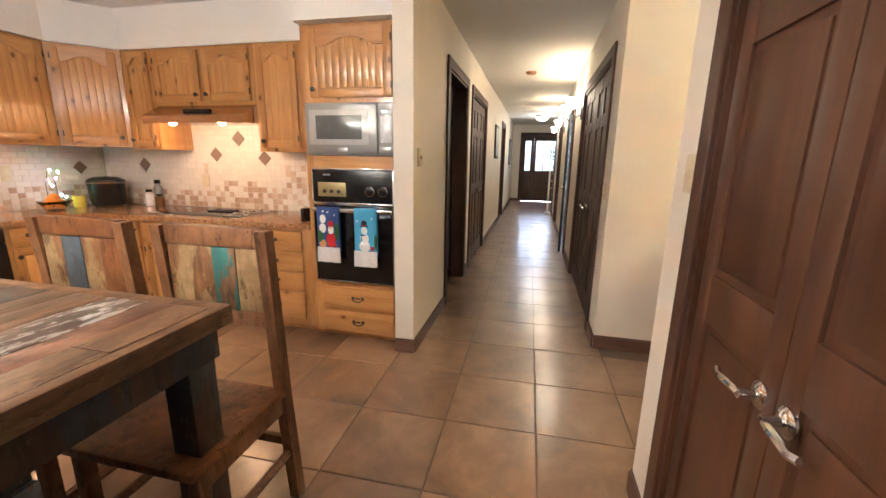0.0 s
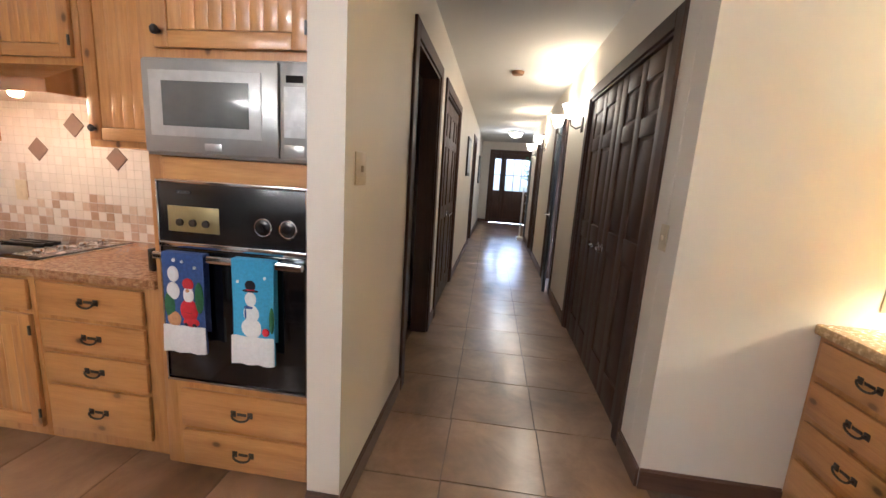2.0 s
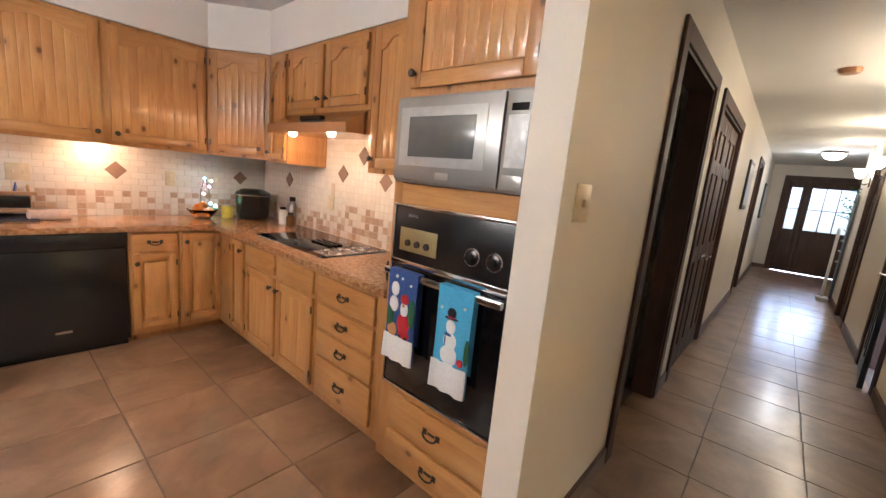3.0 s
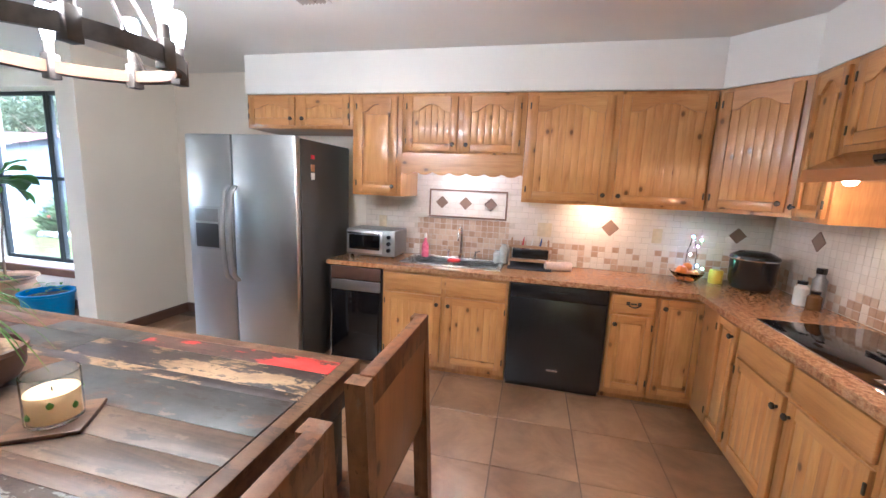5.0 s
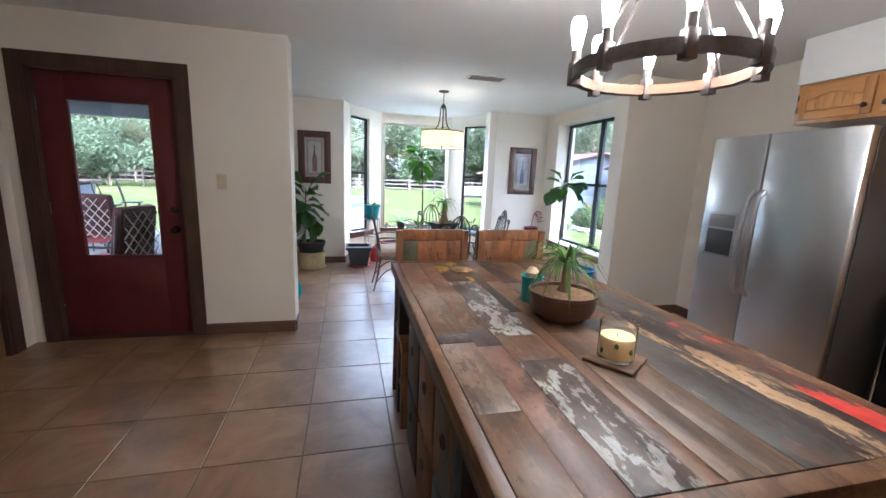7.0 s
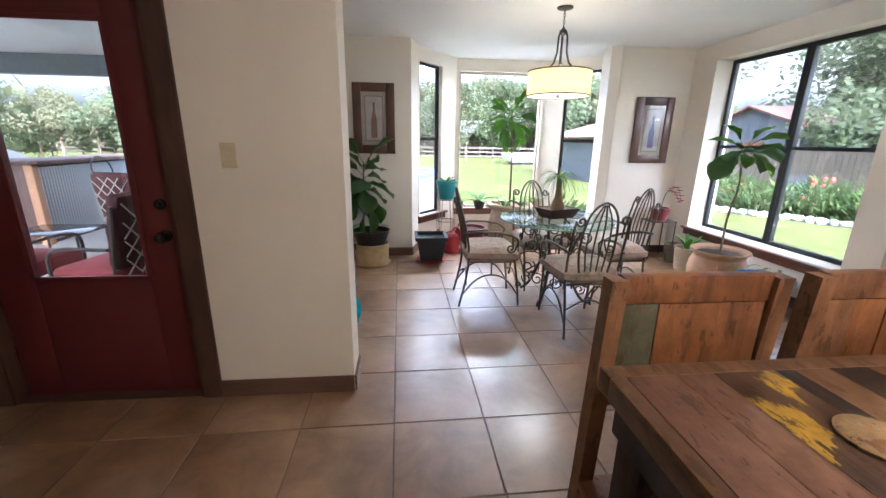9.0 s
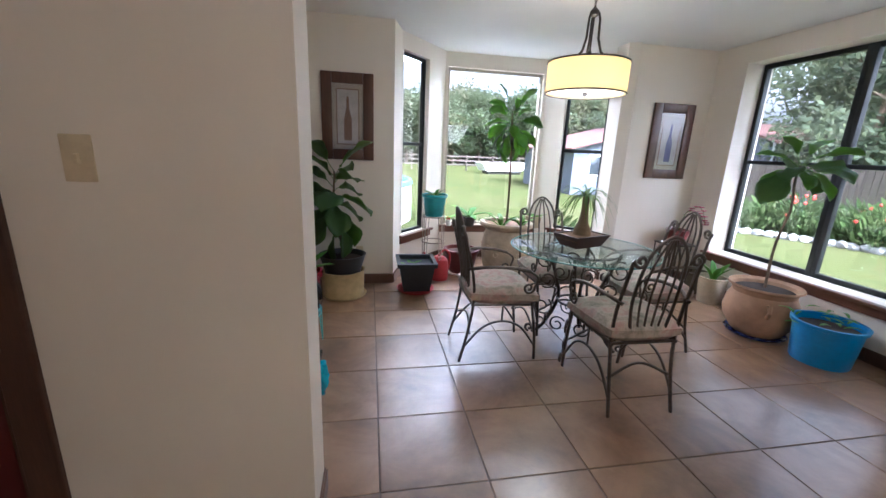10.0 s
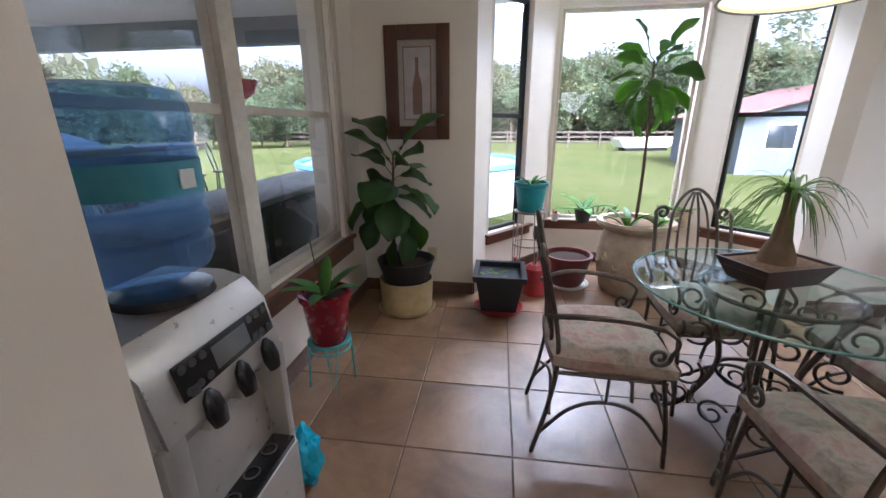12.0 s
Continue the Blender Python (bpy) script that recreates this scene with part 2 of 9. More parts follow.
def lathe(bm, profile, at=(0, 0, 0), seg=32, squash=1.0, hollow=False):
    """A turned shape: (radius, height) pairs from the foot up, round a vertical axis."""
    rings = []
    for r, z in profile:
        if r < 1e-5:
            rings.append([bm.verts.new((at[0], at[1], at[2] + z))])
        else:
            rings.append([bm.verts.new((at[0] + r * math.cos(a), at[1] + squash * r * math.sin(a), at[2] + z)) for a in (2 * math.pi * j / seg for j in range(seg))])
    for a, b in zip(rings, rings[1:] + ([rings[0]] if hollow else [])):
        for j in range(seg):
            k = (j + 1) % seg
            if len(a) == 1 and len(b) == 1:
                continue
            if len(a) == 1:
                bm.faces.new((a[0], b[k], b[j]))
            elif len(b) == 1:
                bm.faces.new((a[j], a[k], b[0]))
            else:
                bm.faces.new((a[j], a[k], b[k], b[j]))
    for ring, flip in ((rings[0], True), (rings[-1], False)):
        if len(ring) > 1 and not hollow:
            bm.faces.new(ring[::-1] if flip else ring)
    return bm


def slab(bm, outline, y0, y1):
    """A flat outline of (x, z) points, given thickness from y0 to y1."""
    a = [bm.verts.new((x, y0, z)) for x, z in outline]
    b = [bm.verts.new((x, y1, z)) for x, z in outline]
    n = len(a)
    for i in range(n):
        bm.faces.new((a[i], a[(i + 1) % n], b[(i + 1) % n], b[i]))
    bm.faces.new(a[::-1])
    bm.faces.new(b)
    return bm


def plate(bm, outline, z0, z1):
    """A flat outline of (x, y) points, given thickness from z0 to z1."""
    a = [bm.verts.new((x, y, z0)) for x, y in outline]
    b = [bm.verts.new((x, y, z1)) for x, y in outline]
    n = len(a)
    for i in range(n):
        bm.faces.new((a[i], a[(i + 1) % n], b[(i + 1) % n], b[i]))
    bm.faces.new(a[::-1])
    bm.faces.new(b)
    return bm


def part(name, bm, material, parent=None, label="", smooth=True):
    """Links a bmesh as one mesh object under a thing or under a part."""
    bmesh.ops.recalc_face_normals(bm, faces=bm.faces)
    me = bpy.data.meshes.new(name)
    bm.to_mesh(me)
    bm.free()
    if smooth and me.polygons:
        me.polygons.foreach_set("use_smooth", [True] * len(me.polygons))
        me.set_sharp_from_angle(angle=radians(32))
    ob = new(name, me)
    if material:
        me.materials.append(material)
    if parent is not None:
        ob.parent = parent
    return tagged(ob, label)


def thing(name, label, category, at=(0, 0, 0), rz=0.0, group="", kind=""):
    ob = new(name)
    ob.empty_display_size = 0.1
    ob.matrix_basis = pose(*at, 0, 0, rz)
    return tagged(ob, label, category, group, kind)


def structure(name, bm, material, label="", category=""):
    return tagged(part(name, bm, material, None, label, smooth=False), label, category or name.split("_")[0], kind="structure")


def wall_between(name, p, q, thick, openings=(), z0=0.0, z1=2.45, material=None, label="smooth warm white painted wall"):
    """A wall whose room face runs from p to q, thickened to the right of that way. openings: (from, to, sill, head) along it."""
    p, q = Vector((*p, 0)), Vector((*q, 0))
    d = q - p
    length = d.length
    bm = bmesh.new()
    us = sorted({0.0, length, *(u for o in openings for u in o[:2])})
    for a, b in zip(us, us[1:]):
        if b - a < 1e-4:
            continue
        inside = [o for o in openings if o[0] < (a + b) / 2 < o[1]]
        zs = [(z0, z1)] if not inside else [(z0, inside[0][2]), (inside[0][3], z1)]
        for lo, hi in zs:
            if hi - lo > 1e-3:
                bx(bm, (a, -thick, lo), (b, 0, hi))
    ob = structure(name, bm, material or WALL, label, "wall")
    ob.matrix_basis = Matrix.Translation(p) @ Matrix.Rotation(math.atan2(d.y, d.x), 4, "Z")
    return ob

# ---- the plan, in metres: y ahead along the hall, x to the right ----
H = 2.45
X_SINK, X_HALL_L, X_HALL_R = -4.29, -0.90, 0.34
Y_RANGE, Y_RED, Y_BACK = 3.21, -2.14, -4.88
X_NOOK_L, X_NOOK_R = 0.26, -3.95
Y_END = 13.6

floor_bed = structure("floor", bx(bmesh.new(), (-4.7, -6.3, -0.15), (2.3, 14.2, -0.004)), GROUT, "brown ceramic floor tiles with darker grout", "floor")
ceiling = structure("ceiling", bx(bmesh.new(), (-4.7, -6.3, H), (2.3, 14.2, H + 0.12)), CEIL, "smooth flat white painted ceiling", "ceiling")

# kitchen
wall_between("wall_sink", (X_SINK, Y_RED), (X_SINK, Y_RANGE), -0.2)
wall_between("wall_range", (X_SINK, Y_RANGE), (-1.03, Y_RANGE), -0.2)
wall_between("wall_hall_left", (X_HALL_L, 2.494), (X_HALL_L, 13.6), -0.13, [(1.02, 1.90, 0, 2.06), (2.33, 3.60, 0, 2.06), (6.6, 7.4, 0, 2.06)])
wall_between("wall_desk", (X_HALL_R, 2.907), (1.72, 2.907), -0.14)
wall_between("wall_hall_right", (X_HALL_R, 3.05), (X_HALL_R, 10.6), 0.14, [(0.21, 1.83, 0, 2.04), (2.95, 3.75, 0, 2.06), (5.4, 6.2, 0, 2.06)])
wall_between("wall_foyer", (X_HALL_R + 0.14, 10.6), (2.1, 10.6), -0.14)
wall_between("wall_front", (-1.03, Y_END), (2.1, Y_END), -0.2, [(0.46, 1.68, 0, 2.12)])
wall_between("wall_foyer_east", (2.1, 13.8), (2.1, 10.6), -0.14)
# closet between the desk and the back door
wall_between("wall_closet", (0.315, 0.33), (0.315, 1.59), 0.13, [(0.12, 0.98, 0, 2.05)])
wall_between("wall_closet_side", (0.445, 1.59), (1.72, 1.59), 0.13)
wall_between("wall_closet_back", (0.445, 0.33), (1.72, 0.33), -0.13)
wall_between("wall_east", (1.68, 2.907), (1.68, 0.33), -0.14)
wall_between("wall_entry_east", (1.68, 0.33), (1.68, Y_RED), -0.14, [(1.35, 2.25, 0, 2.06)])
# between kitchen and nook
wall_between("wall_red_door", (-0.25, Y_RED), (1.68, Y_RED), 0.22, [(0.81, 1.76, 0, 2.07)])
wall_between("wall_pillar", (X_SINK, -2.137), (-3.385, -2.137), 0.205)
# nook
wall_between("wall_nook_left", (X_NOOK_L, -2.36), (X_NOOK_L, Y_BACK), -0.2, [(0.32, 2.12, 0.56, 2.27)])
wall_between("wall_nook_back_a", (X_NOOK_L, Y_BACK), (-0.63, Y_BACK), -0.2)
wall_between("wall_nook_back_b", (-2.92, Y_BACK), (X_NOOK_R, Y_BACK), -0.2)
wall_between("wall_nook_right", (X_NOOK_R, Y_BACK), (X_NOOK_R, -2.342), -0.3, [(0.36, 2.10, 0.43, 2.27)])

# bay of three windows: (name, start, end, opening)
BAY = [
    ("wall_bay_a", (-0.63, Y_BACK), (-0.715, -5.18), ()),
    ("wall_bay_window_a", (-0.715, -5.18), (-1.10, -5.66), ((0.03, 0.52, 0.43, 2.29),)),
    ("wall_bay_b", (-1.10, -5.66), (-1.26, -5.86), ()),
    ("wall_bay_window_b", (-1.26, -5.86), (-2.52, -5.86), ((0.04, 1.22, 0.43, 2.29),)),
    ("wall_bay_c", (-2.52, -5.86), (-2.67, -5.72), ()),
    ("wall_bay_window_c", (-2.67, -5.72), (-3.10, -5.28), ((0.05, 0.55, 0.43, 2.29),)),
    ("wall_bay_d", (-3.10, -5.28), (-2.92, Y_BACK), ()),
]
for nm, p, q, op in BAY:
    wall_between(nm, p, q, -0.12, op)

# dropped soffit above the wall cabinets
sof = bmesh.new()
plate(sof, [(X_SINK, -0.93), (-3.83, -0.93), (-3.83, 2.56), (-3.52, 2.879), (-1.69, 2.879), (-1.69, 2.50), (-1.03, 2.50), (-1.03, Y_RANGE), (X_SINK, Y_RANGE)], 2.145, H - 0.002)
structure("soffit", sof, WALL_K, "white painted dropped soffit above the cabinets", "soffit")


def baseboard(p, q, h=0.088, t=0.014):
    p, q = Vector((*p, 0)), Vector((*q, 0))
    d = q - p
    bm = bmesh.new()
    slab(bm, [(0, 0), (d.length, 0), (d.length, h), (0, h)], 0.001, t)
    bx(bm, (0, 0.001, h), (d.length, t * 0.55, h + 0.008))
    ob = structure("baseboard", bm, BASEWOOD, "dark stained wooden baseboard", "baseboard")
    ob.matrix_basis = Matrix.Translation(p) @ Matrix.Rotation(math.atan2(d.y, d.x), 4, "Z")


for p, q in [((-0.25, Y_RED), (0.47, Y_RED)), ((-0.25, -2.36), (-0.25, Y_RED)), ((X_NOOK_L, -2.36), (-0.25, -2.36)), ((X_NOOK_L, Y_BACK), (X_NOOK_L, -2.36)), ((-0.63, Y_BACK), (X_NOOK_L, Y_BACK)),
             ((-0.715, -5.18), (-0.63, Y_BACK)), ((-1.26, -5.86), (-0.715, -5.18)), ((-2.52, -5.86), (-1.26, -5.86)), ((-3.10, -5.28), (-2.52, -5.86)), ((-2.92, Y_BACK), (-3.10, -5.28)),
             ((X_NOOK_R, Y_BACK), (-2.92, Y_BACK)), ((X_NOOK_R, -2.342), (X_NOOK_R, Y_BACK)), ((-3.385, -2.342), (X_NOOK_R, -2.342)), ((-3.385, -2.137), (-3.385, -2.342)), ((X_SINK, -2.137), (-3.385, -2.137)), ((X_SINK, -1.15), (X_SINK, -2.137)),
             ((-0.90, 3.43), (-0.90, 2.494)), ((-0.90, 2.494), (-1.03, 2.494)), ((-0.90, 4.73), (-0.90, 4.49)), ((-0.90, 9.0), (-0.90, 6.19)), ((-0.90, 13.6), (-0.90, 10.0)),
             ((X_HALL_R, 2.907), (X_HALL_R, 3.17)), ((0.92, 2.907), (X_HALL_R, 2.907)), ((X_HALL_R, 4.97), (X_HALL_R, 5.9)), ((X_HALL_R, 6.9), (X_HALL_R, 8.4)), ((X_HALL_R, 9.4), (X_HALL_R, 10.6)),
             ((0.315, 1.37), (0.315, 1.59)), ((0.315, 1.59), (0.92, 1.59)), ((-0.56, Y_END), (-0.90, Y_END))]:
    baseboard(p, q)


# ---- windows and doors, in the frame of the wall that holds them ----
def wall_frame(p, q):
    d = Vector((q[0] - p[0], q[1] - p[1], 0))
    return Matrix.Translation((p[0], p[1], 0)) @ Matrix.Rotation(math.atan2(d.y, d.x), 4, "Z")


def window(name, p, q, opening, depth, material, units=1, rail=None, label="", bar=0.035):
    """A window set back by depth in its opening; units side by side, each with a meeting rail if given."""
    u0, u1, z0, z1 = opening
    win = thing(name, label, "window", kind="structure")
    win.matrix_basis = wall_frame(p, q)
    for i in range(units):
        a, b = u0 + (u1 - u0) * i / units, u0 + (u1 - u0) * (i + 1) / units
        bm = bmesh.new()
        for lo, hi in (((a, depth, z0), (a + bar, depth + 0.05, z1)), ((b - bar, depth, z0), (b, depth + 0.05, z1)), ((a + bar, depth, z0), (b - bar, depth + 0.05, z0 + bar)), ((a + bar, depth, z1 - bar), (b - bar, depth + 0.05, z1))):
            bx(bm, lo, hi, 0.003)
        if rail:
            bx(bm, (a + bar, depth + 0.006, rail - 0.018), (b - bar, depth + 0.046, rail + 0.018), 0.003)
        fr_ = part("window_frame", bm, material, win)
        zs = [z0 + bar, rail - 0.018, rail + 0.018, z1 - bar] if rail else [z0 + bar, z1 - bar]
        for lo, hi in zip(zs[::2], zs[1::2]):
            g = part("pane", box_bm((a + bar, depth + 0.022, lo), (b - bar, depth + 0.027, hi)), PANE, fr_)
            g.visible_shadow = False
    return win


SILLW = wood("reddish brown window sill wood", (0.20, 0.085, 0.045), (0.14, 0.055, 0.03), (0.08, 0.03, 0.018), "x", 0.3, False)


def sill(p, q, u0, u1, z, out=0.045, back=0.10, h=0.07):
    bm = bmesh.new()
    bx(bm, (u0 - 0.02, -out, z - 0.022), (u1 + 0.02, back, z + 0.004), 0.005)
    bx(bm, (u0 - 0.005, -0.018, z - h - 0.022), (u1 + 0.005, -0.001, z - 0.022), 0.003)
    s = structure("trim_window_sill", bm, SILLW, "reddish brown wooden window sill", "window sill")
    s.matrix_basis = wall_frame(p, q)


window("window_1", BAY[1][1], BAY[1][2], BAY[1][3][0], 0.05, ALU, 1, 1.40, "narrow black-framed sash window of the bay", 0.028)
window("window_2", BAY[3][1], BAY[3][2], BAY[3][3][0], 0.05, CREAM, 1, None, "wide cream-framed fixed window of the bay", 0.03)
window("window_3", BAY[5][1], BAY[5][2], BAY[5][3][0], 0.05, ALU, 1, 1.40, "narrow black-framed sash window of the bay", 0.028)
window("window_4", (X_NOOK_R, Y_BACK), (X_NOOK_R, -2.342), (0.36, 2.10, 0.43, 2.27), 0.19, ALU, 2, 1.36, "wide black-framed double sash window", 0.04)
NL = ((X_NOOK_L, -2.36), (X_NOOK_L, Y_BACK))
window("window_5", *NL, (0.08, 2.16, 0.56, 2.27), 0.03, CREAM, 2, 1.39, "beige double sash window to the covered patio", 0.055)
for k in (1, 3, 5):
    o = BAY[k][3][0]
    ln = (Vector(BAY[k][2]) - Vector(BAY[k][1])).length
    sill(BAY[k][1], BAY[k][2], 0.0, ln, 0.425, 0.05, 0.05)
sill((X_NOOK_R, Y_BACK), (X_NOOK_R, -2.342), 0.33, 2.13, 0.425, 0.05, 0.19)
sill(*NL, 0.08, 2.22, 0.555, 0.04, 0.03, 0.10)
bm = bmesh.new()
for a, b in (((0.03, -0.012, 0.555), (0.085, 0.0, 2.33)), ((2.155, -0.012, 0.555), (2.22, 0.0, 2.33)), ((0.085, -0.012, 2.265), (2.155, 0.0, 2.33)), ((1.07, -0.004, 0.56), (1.17, 0.03, 2.265))):
    bx(bm, a, b, 0.003)
s_ = structure("trim_window_casing", bm, CREAM, "beige window casing", "trim")
s_.matrix_basis = wall_frame(*NL)


def casing(p, q, u0, u1, head, w=0.085, material=None, side=-1, jamb=0.13):
    """Door trim round an opening on the room side, with the jamb lining."""
    bm = bmesh.new()
    t = 0.018
    for a, b in (((u0 - w, -t, 0), (u0, 0, head + w)), ((u1, -t, 0), (u1 + w, 0, head + w)), ((u0, -t, head), (u1, 0, head + w))):
        bx(bm, a, b, 0.004)
    for a, b in (((u0 - 0.001, -0.004, 0), (u0 + 0.018, jamb, head)), ((u1 - 0.018, -0.004, 0), (u1 + 0.001, jamb, head)), ((u0, -0.004, head - 0.018), (u1, jamb, head + 0.001))):
        bx(bm, a, b)
    s = structure("trim_door_casing", bm, material or DARKWOOD, "dark stained wooden door casing", "door casing")
    s.matrix_basis = wall_frame(p, q)


def six_panel(door, x0, x1, h, material, y=0.0, t=0.035, cols=2):
    """One door leaf: stiles, rails and rows of raised panels, two to a row or one."""
    w = x1 - x0
    s = w * 0.15
    zs = [0.0, 0.20, 0.90, 1.03, 1.60, 1.70, h - 0.12, h]
    bm = bmesh.new()
    mid = s * 0.4 if cols == 2 else 0.0
    fields = ((x0 + s, x0 + w / 2 - mid), (x0 + w / 2 + mid, x1 - s)) if cols == 2 else ((x0 + s, x1 - s),)
    for a, b in ((x0, x0 + s), (x0 + w / 2 - mid, x0 + w / 2 + mid), (x1 - s, x1)):
        if b - a < 0.001:
            continue
        bx(bm, (a, y, 0.008), (b, y + t, h), 0.003)
    for lo, hi in zip(zs[::2], zs[1::2]):
        for a, b in fields:
            bx(bm, (a - 0.001, y + 0.0008, max(lo, 0.008)), (b + 0.001, y + t - 0.0008, hi), 0.002)
    leaf = part("leaf", bm, material, door)
    for lo, hi in zip(zs[1::2], zs[2::2]):
        for a, b in fields:
            part("panel", box_bm((a - 0.002, y + 0.010, lo - 0.002), (b + 0.002, y + t - 0.010, hi + 0.002), 0.0), material, leaf)
            part("panel", box_bm((a + 0.022, y + (0.004 if cols == 1 else 0.0075), lo + 0.022), (b - 0.022, y + t - 0.005, hi - 0.022), 0.004), material, leaf)
    return leaf


def lever(parent, x, z, way=1, y=0.0):
    bm = bmesh.new()
    lathe(bm, [(0.030, 0), (0.030, 0.006), (0.022, 0.012), (0.011, 0.015), (0.011, 0.045), (0, 0.046)], seg=20)
    bm.transform(Matrix.Translation((x, y, z)) @ Matrix.Rotation(radians(90), 4, "X"))
    tube(bm, [(x, y - 0.042, z), (x + way * 0.04, y - 0.050, z + 0.004), (x + way * 0.085, y - 0.046, z - 0.006), (x + way * 0.105, y - 0.040, z - 0.002)], 0.008, 8)
    part("door_handle", bm, CHROME, parent, "polished nickel lever handle")


def door_at(name, label, p, q):
    d = thing(name, label, "door", kind="structure")
    d.matrix_basis = wall_frame(p, q)
    return d


# closet double door, seen close by: its wall runs towards +y, the room on the left of that way
CW = ((0.315, 1.59), (0.315, 0.33))
casing(*CW, 0.28, 1.14, 2.05, 0.075, MAHOG)
d = door_at("door_1", "closed pair of brown panelled closet doors", *CW)
for a, b, hx, way in ((0.298, 0.708, 0.665, -1), (0.712, 1.122, 0.755, 1)):
    lf = six_panel(d, a, b, 2.03, MAHOG, 0.012, 0.035, 1)
    lever(lf, hx, 0.86, way, 0.012)
# hall, closet pair
HR = ((X_HALL_R, 10.6), (X_HALL_R, 3.05))
L_HR = 10.6 - 3.05
casing(*HR, L_HR - 1.83, L_HR - 0.21, 2.04, 0.085)
d = door_at("door_2", "closed pair of dark panelled closet doors", *HR)
for a, b, hx, way in ((L_HR - 1.812, L_HR - 1.022, L_HR - 1.07, -1), (L_HR - 1.018, L_HR - 0.228, L_HR - 0.97, 1)):
    lf = six_panel(d, a, b, 2.02, DARKWOOD, 0.014)
    lever(lf, hx, 0.9, way, 0.014)
casing(*HR, L_HR - 3.75, L_HR - 2.95, 2.06, 0.085)
casing(*HR, L_HR - 6.2, L_HR - 5.4, 2.06, 0.085)
d = door_at("door_3", "dark panelled hall door standing slightly open", *HR)
NAVYD = wood("dark blue grey door", (0.03, 0.04, 0.055), (0.022, 0.03, 0.042), (0.012, 0.016, 0.022), "z", 0.4, False)
lf = six_panel(d, 0.0, 0.76, 2.03, NAVYD, 0.0)
lever(lf, 0.70, 0.95, -1)
d.matrix_basis = Matrix.Translation((0.335, 6.78, 0)) @ Matrix.Rotation(radians(-96), 4, "Z")
d = door_at("door_4", "dark panelled hall door, closed", *HR)
six_panel(d, L_HR - 6.18, L_HR - 5.42, 2.03, DARKWOOD, 0.03)
# hall, left side
HL = ((X_HALL_L, 2.494), (X_HALL_L, 13.6))
casing(*HL, 1.02, 1.90, 2.06, 0.085)
casing(*HL, 2.33, 3.60, 2.06, 0.085)
casing(*HL, 6.6, 7.4, 2.06, 0.085)
d = door_at("door_5", "pair of dark panelled hall closet doors", *HL)
for a, b, hx, way in ((2.35, 2.963, 2.92, -1), (2.967, 3.58, 3.01, 1)):
    lf = six_panel(d, a, b, 2.03, DARKWOOD, 0.012)
    lever(lf, hx, 0.92, way, 0.012)
d = door_at("door_6", "dark panelled hall door, closed", *HL)
six_panel(d, 6.62, 7.38, 2.03, DARKWOOD, 0.05)
d = door_at("door_7", "dark hall door standing open into a side room", *HL)
six_panel(d, 0.0, 0.80, 2.03, DARKWOOD, 0.0)
d.matrix_basis = Matrix.Translation((-1.06, 4.40, 0)) @ Matrix.Rotation(radians(172), 4, "Z")
side = wall_between("wall_side_room", (-2.3, 3.35), (-2.3, 4.6), -0.1)
wall_between("wall_side_room_b", (-2.3, 3.35), (-1.03, 3.35), 0.1)
wall_between("wall_side_room_c", (-2.3, 4.6), (-1.03, 4.6), -0.1)
# front door with a glazed side panel
FW_ = ((-1.03, Y_END), (2.1, Y_END))
d = door_at("door_8", "dark front door and sidelight with glazed upper panes", *FW_)
# frosted glass, tinted dark to dim the daylight glare on the hall floor
FROST = glass("darkened front door glass", (0.30, 0.325, 0.36), 0.3)
for x0, x1 in ((0.47, 0.80), (0.82, 1.67)):
    bm = bmesh.new()
    g0, g1 = x0 + 0.07, x1 - 0.08
    for a, b in (((x0, 0.02, 0.01), (g0, 0.07, 2.10)), ((g1, 0.02, 0.01), (x1, 0.07, 2.10)), ((g0, 0.021, 0.01), (g1, 0.069, 1.0)), ((g0, 0.021, 1.95), (g1, 0.069, 2.10))):
        bx(bm, a, b, 0.003)
    n_ = 1 if x1 - x0 < 0.5 else 2
    for i in range(1, n_ + 1):
        xx = g0 + (g1 - g0) * i / (n_ + 1)
        if n_ > 1:
            bx(bm, (xx - 0.01, 0.03, 1.0), (xx + 0.01, 0.06, 1.95))
    bx(bm, (g0, 0.031, 1.46), (g1, 0.059, 1.48))
    lf = part("leaf", bm, DARKWOOD, d)
    pn = part("pane", box_bm((g0, 0.044, 1.0), (g1, 0.049, 1.95)), FROST, lf)
    pn.visible_shadow = False
part("mullion", box_bm((0.801, 0.015, 0.0), (0.819, 0.08, 2.12)), DARKWOOD, d)
casing(*FW_, 0.46, 1.68, 2.12, 0.09)

# red back door with a large pane; its wall runs towards -x seen from the kitchen
RW = ((1.68, Y_RED), (-0.25, Y_RED))
casing(*RW, 0.17, 1.12, 2.07, 0.095, None, -1, 0.22)
d = door_at("door_9", "oxblood red back door with large glass pane", *RW)
bm = bmesh.new()
x0, x1, g0, g1, gz0, gz1 = 0.19, 1.10, 0.37, 0.92, 0.68, 1.87
for a, b in (((x0, 0.05, 0.01), (g0, 0.095, 2.05)), ((g1, 0.05, 0.01), (x1, 0.095, 2.05)), ((g0, 0.0505, 0.01), (g1, 0.0945, gz0)), ((g0, 0.0505, gz1), (g1, 0.0945, 2.05))):
    bx(bm, a, b, 0.002)
lf = part("leaf", bm, OXRED, d)
bm = bmesh.new()
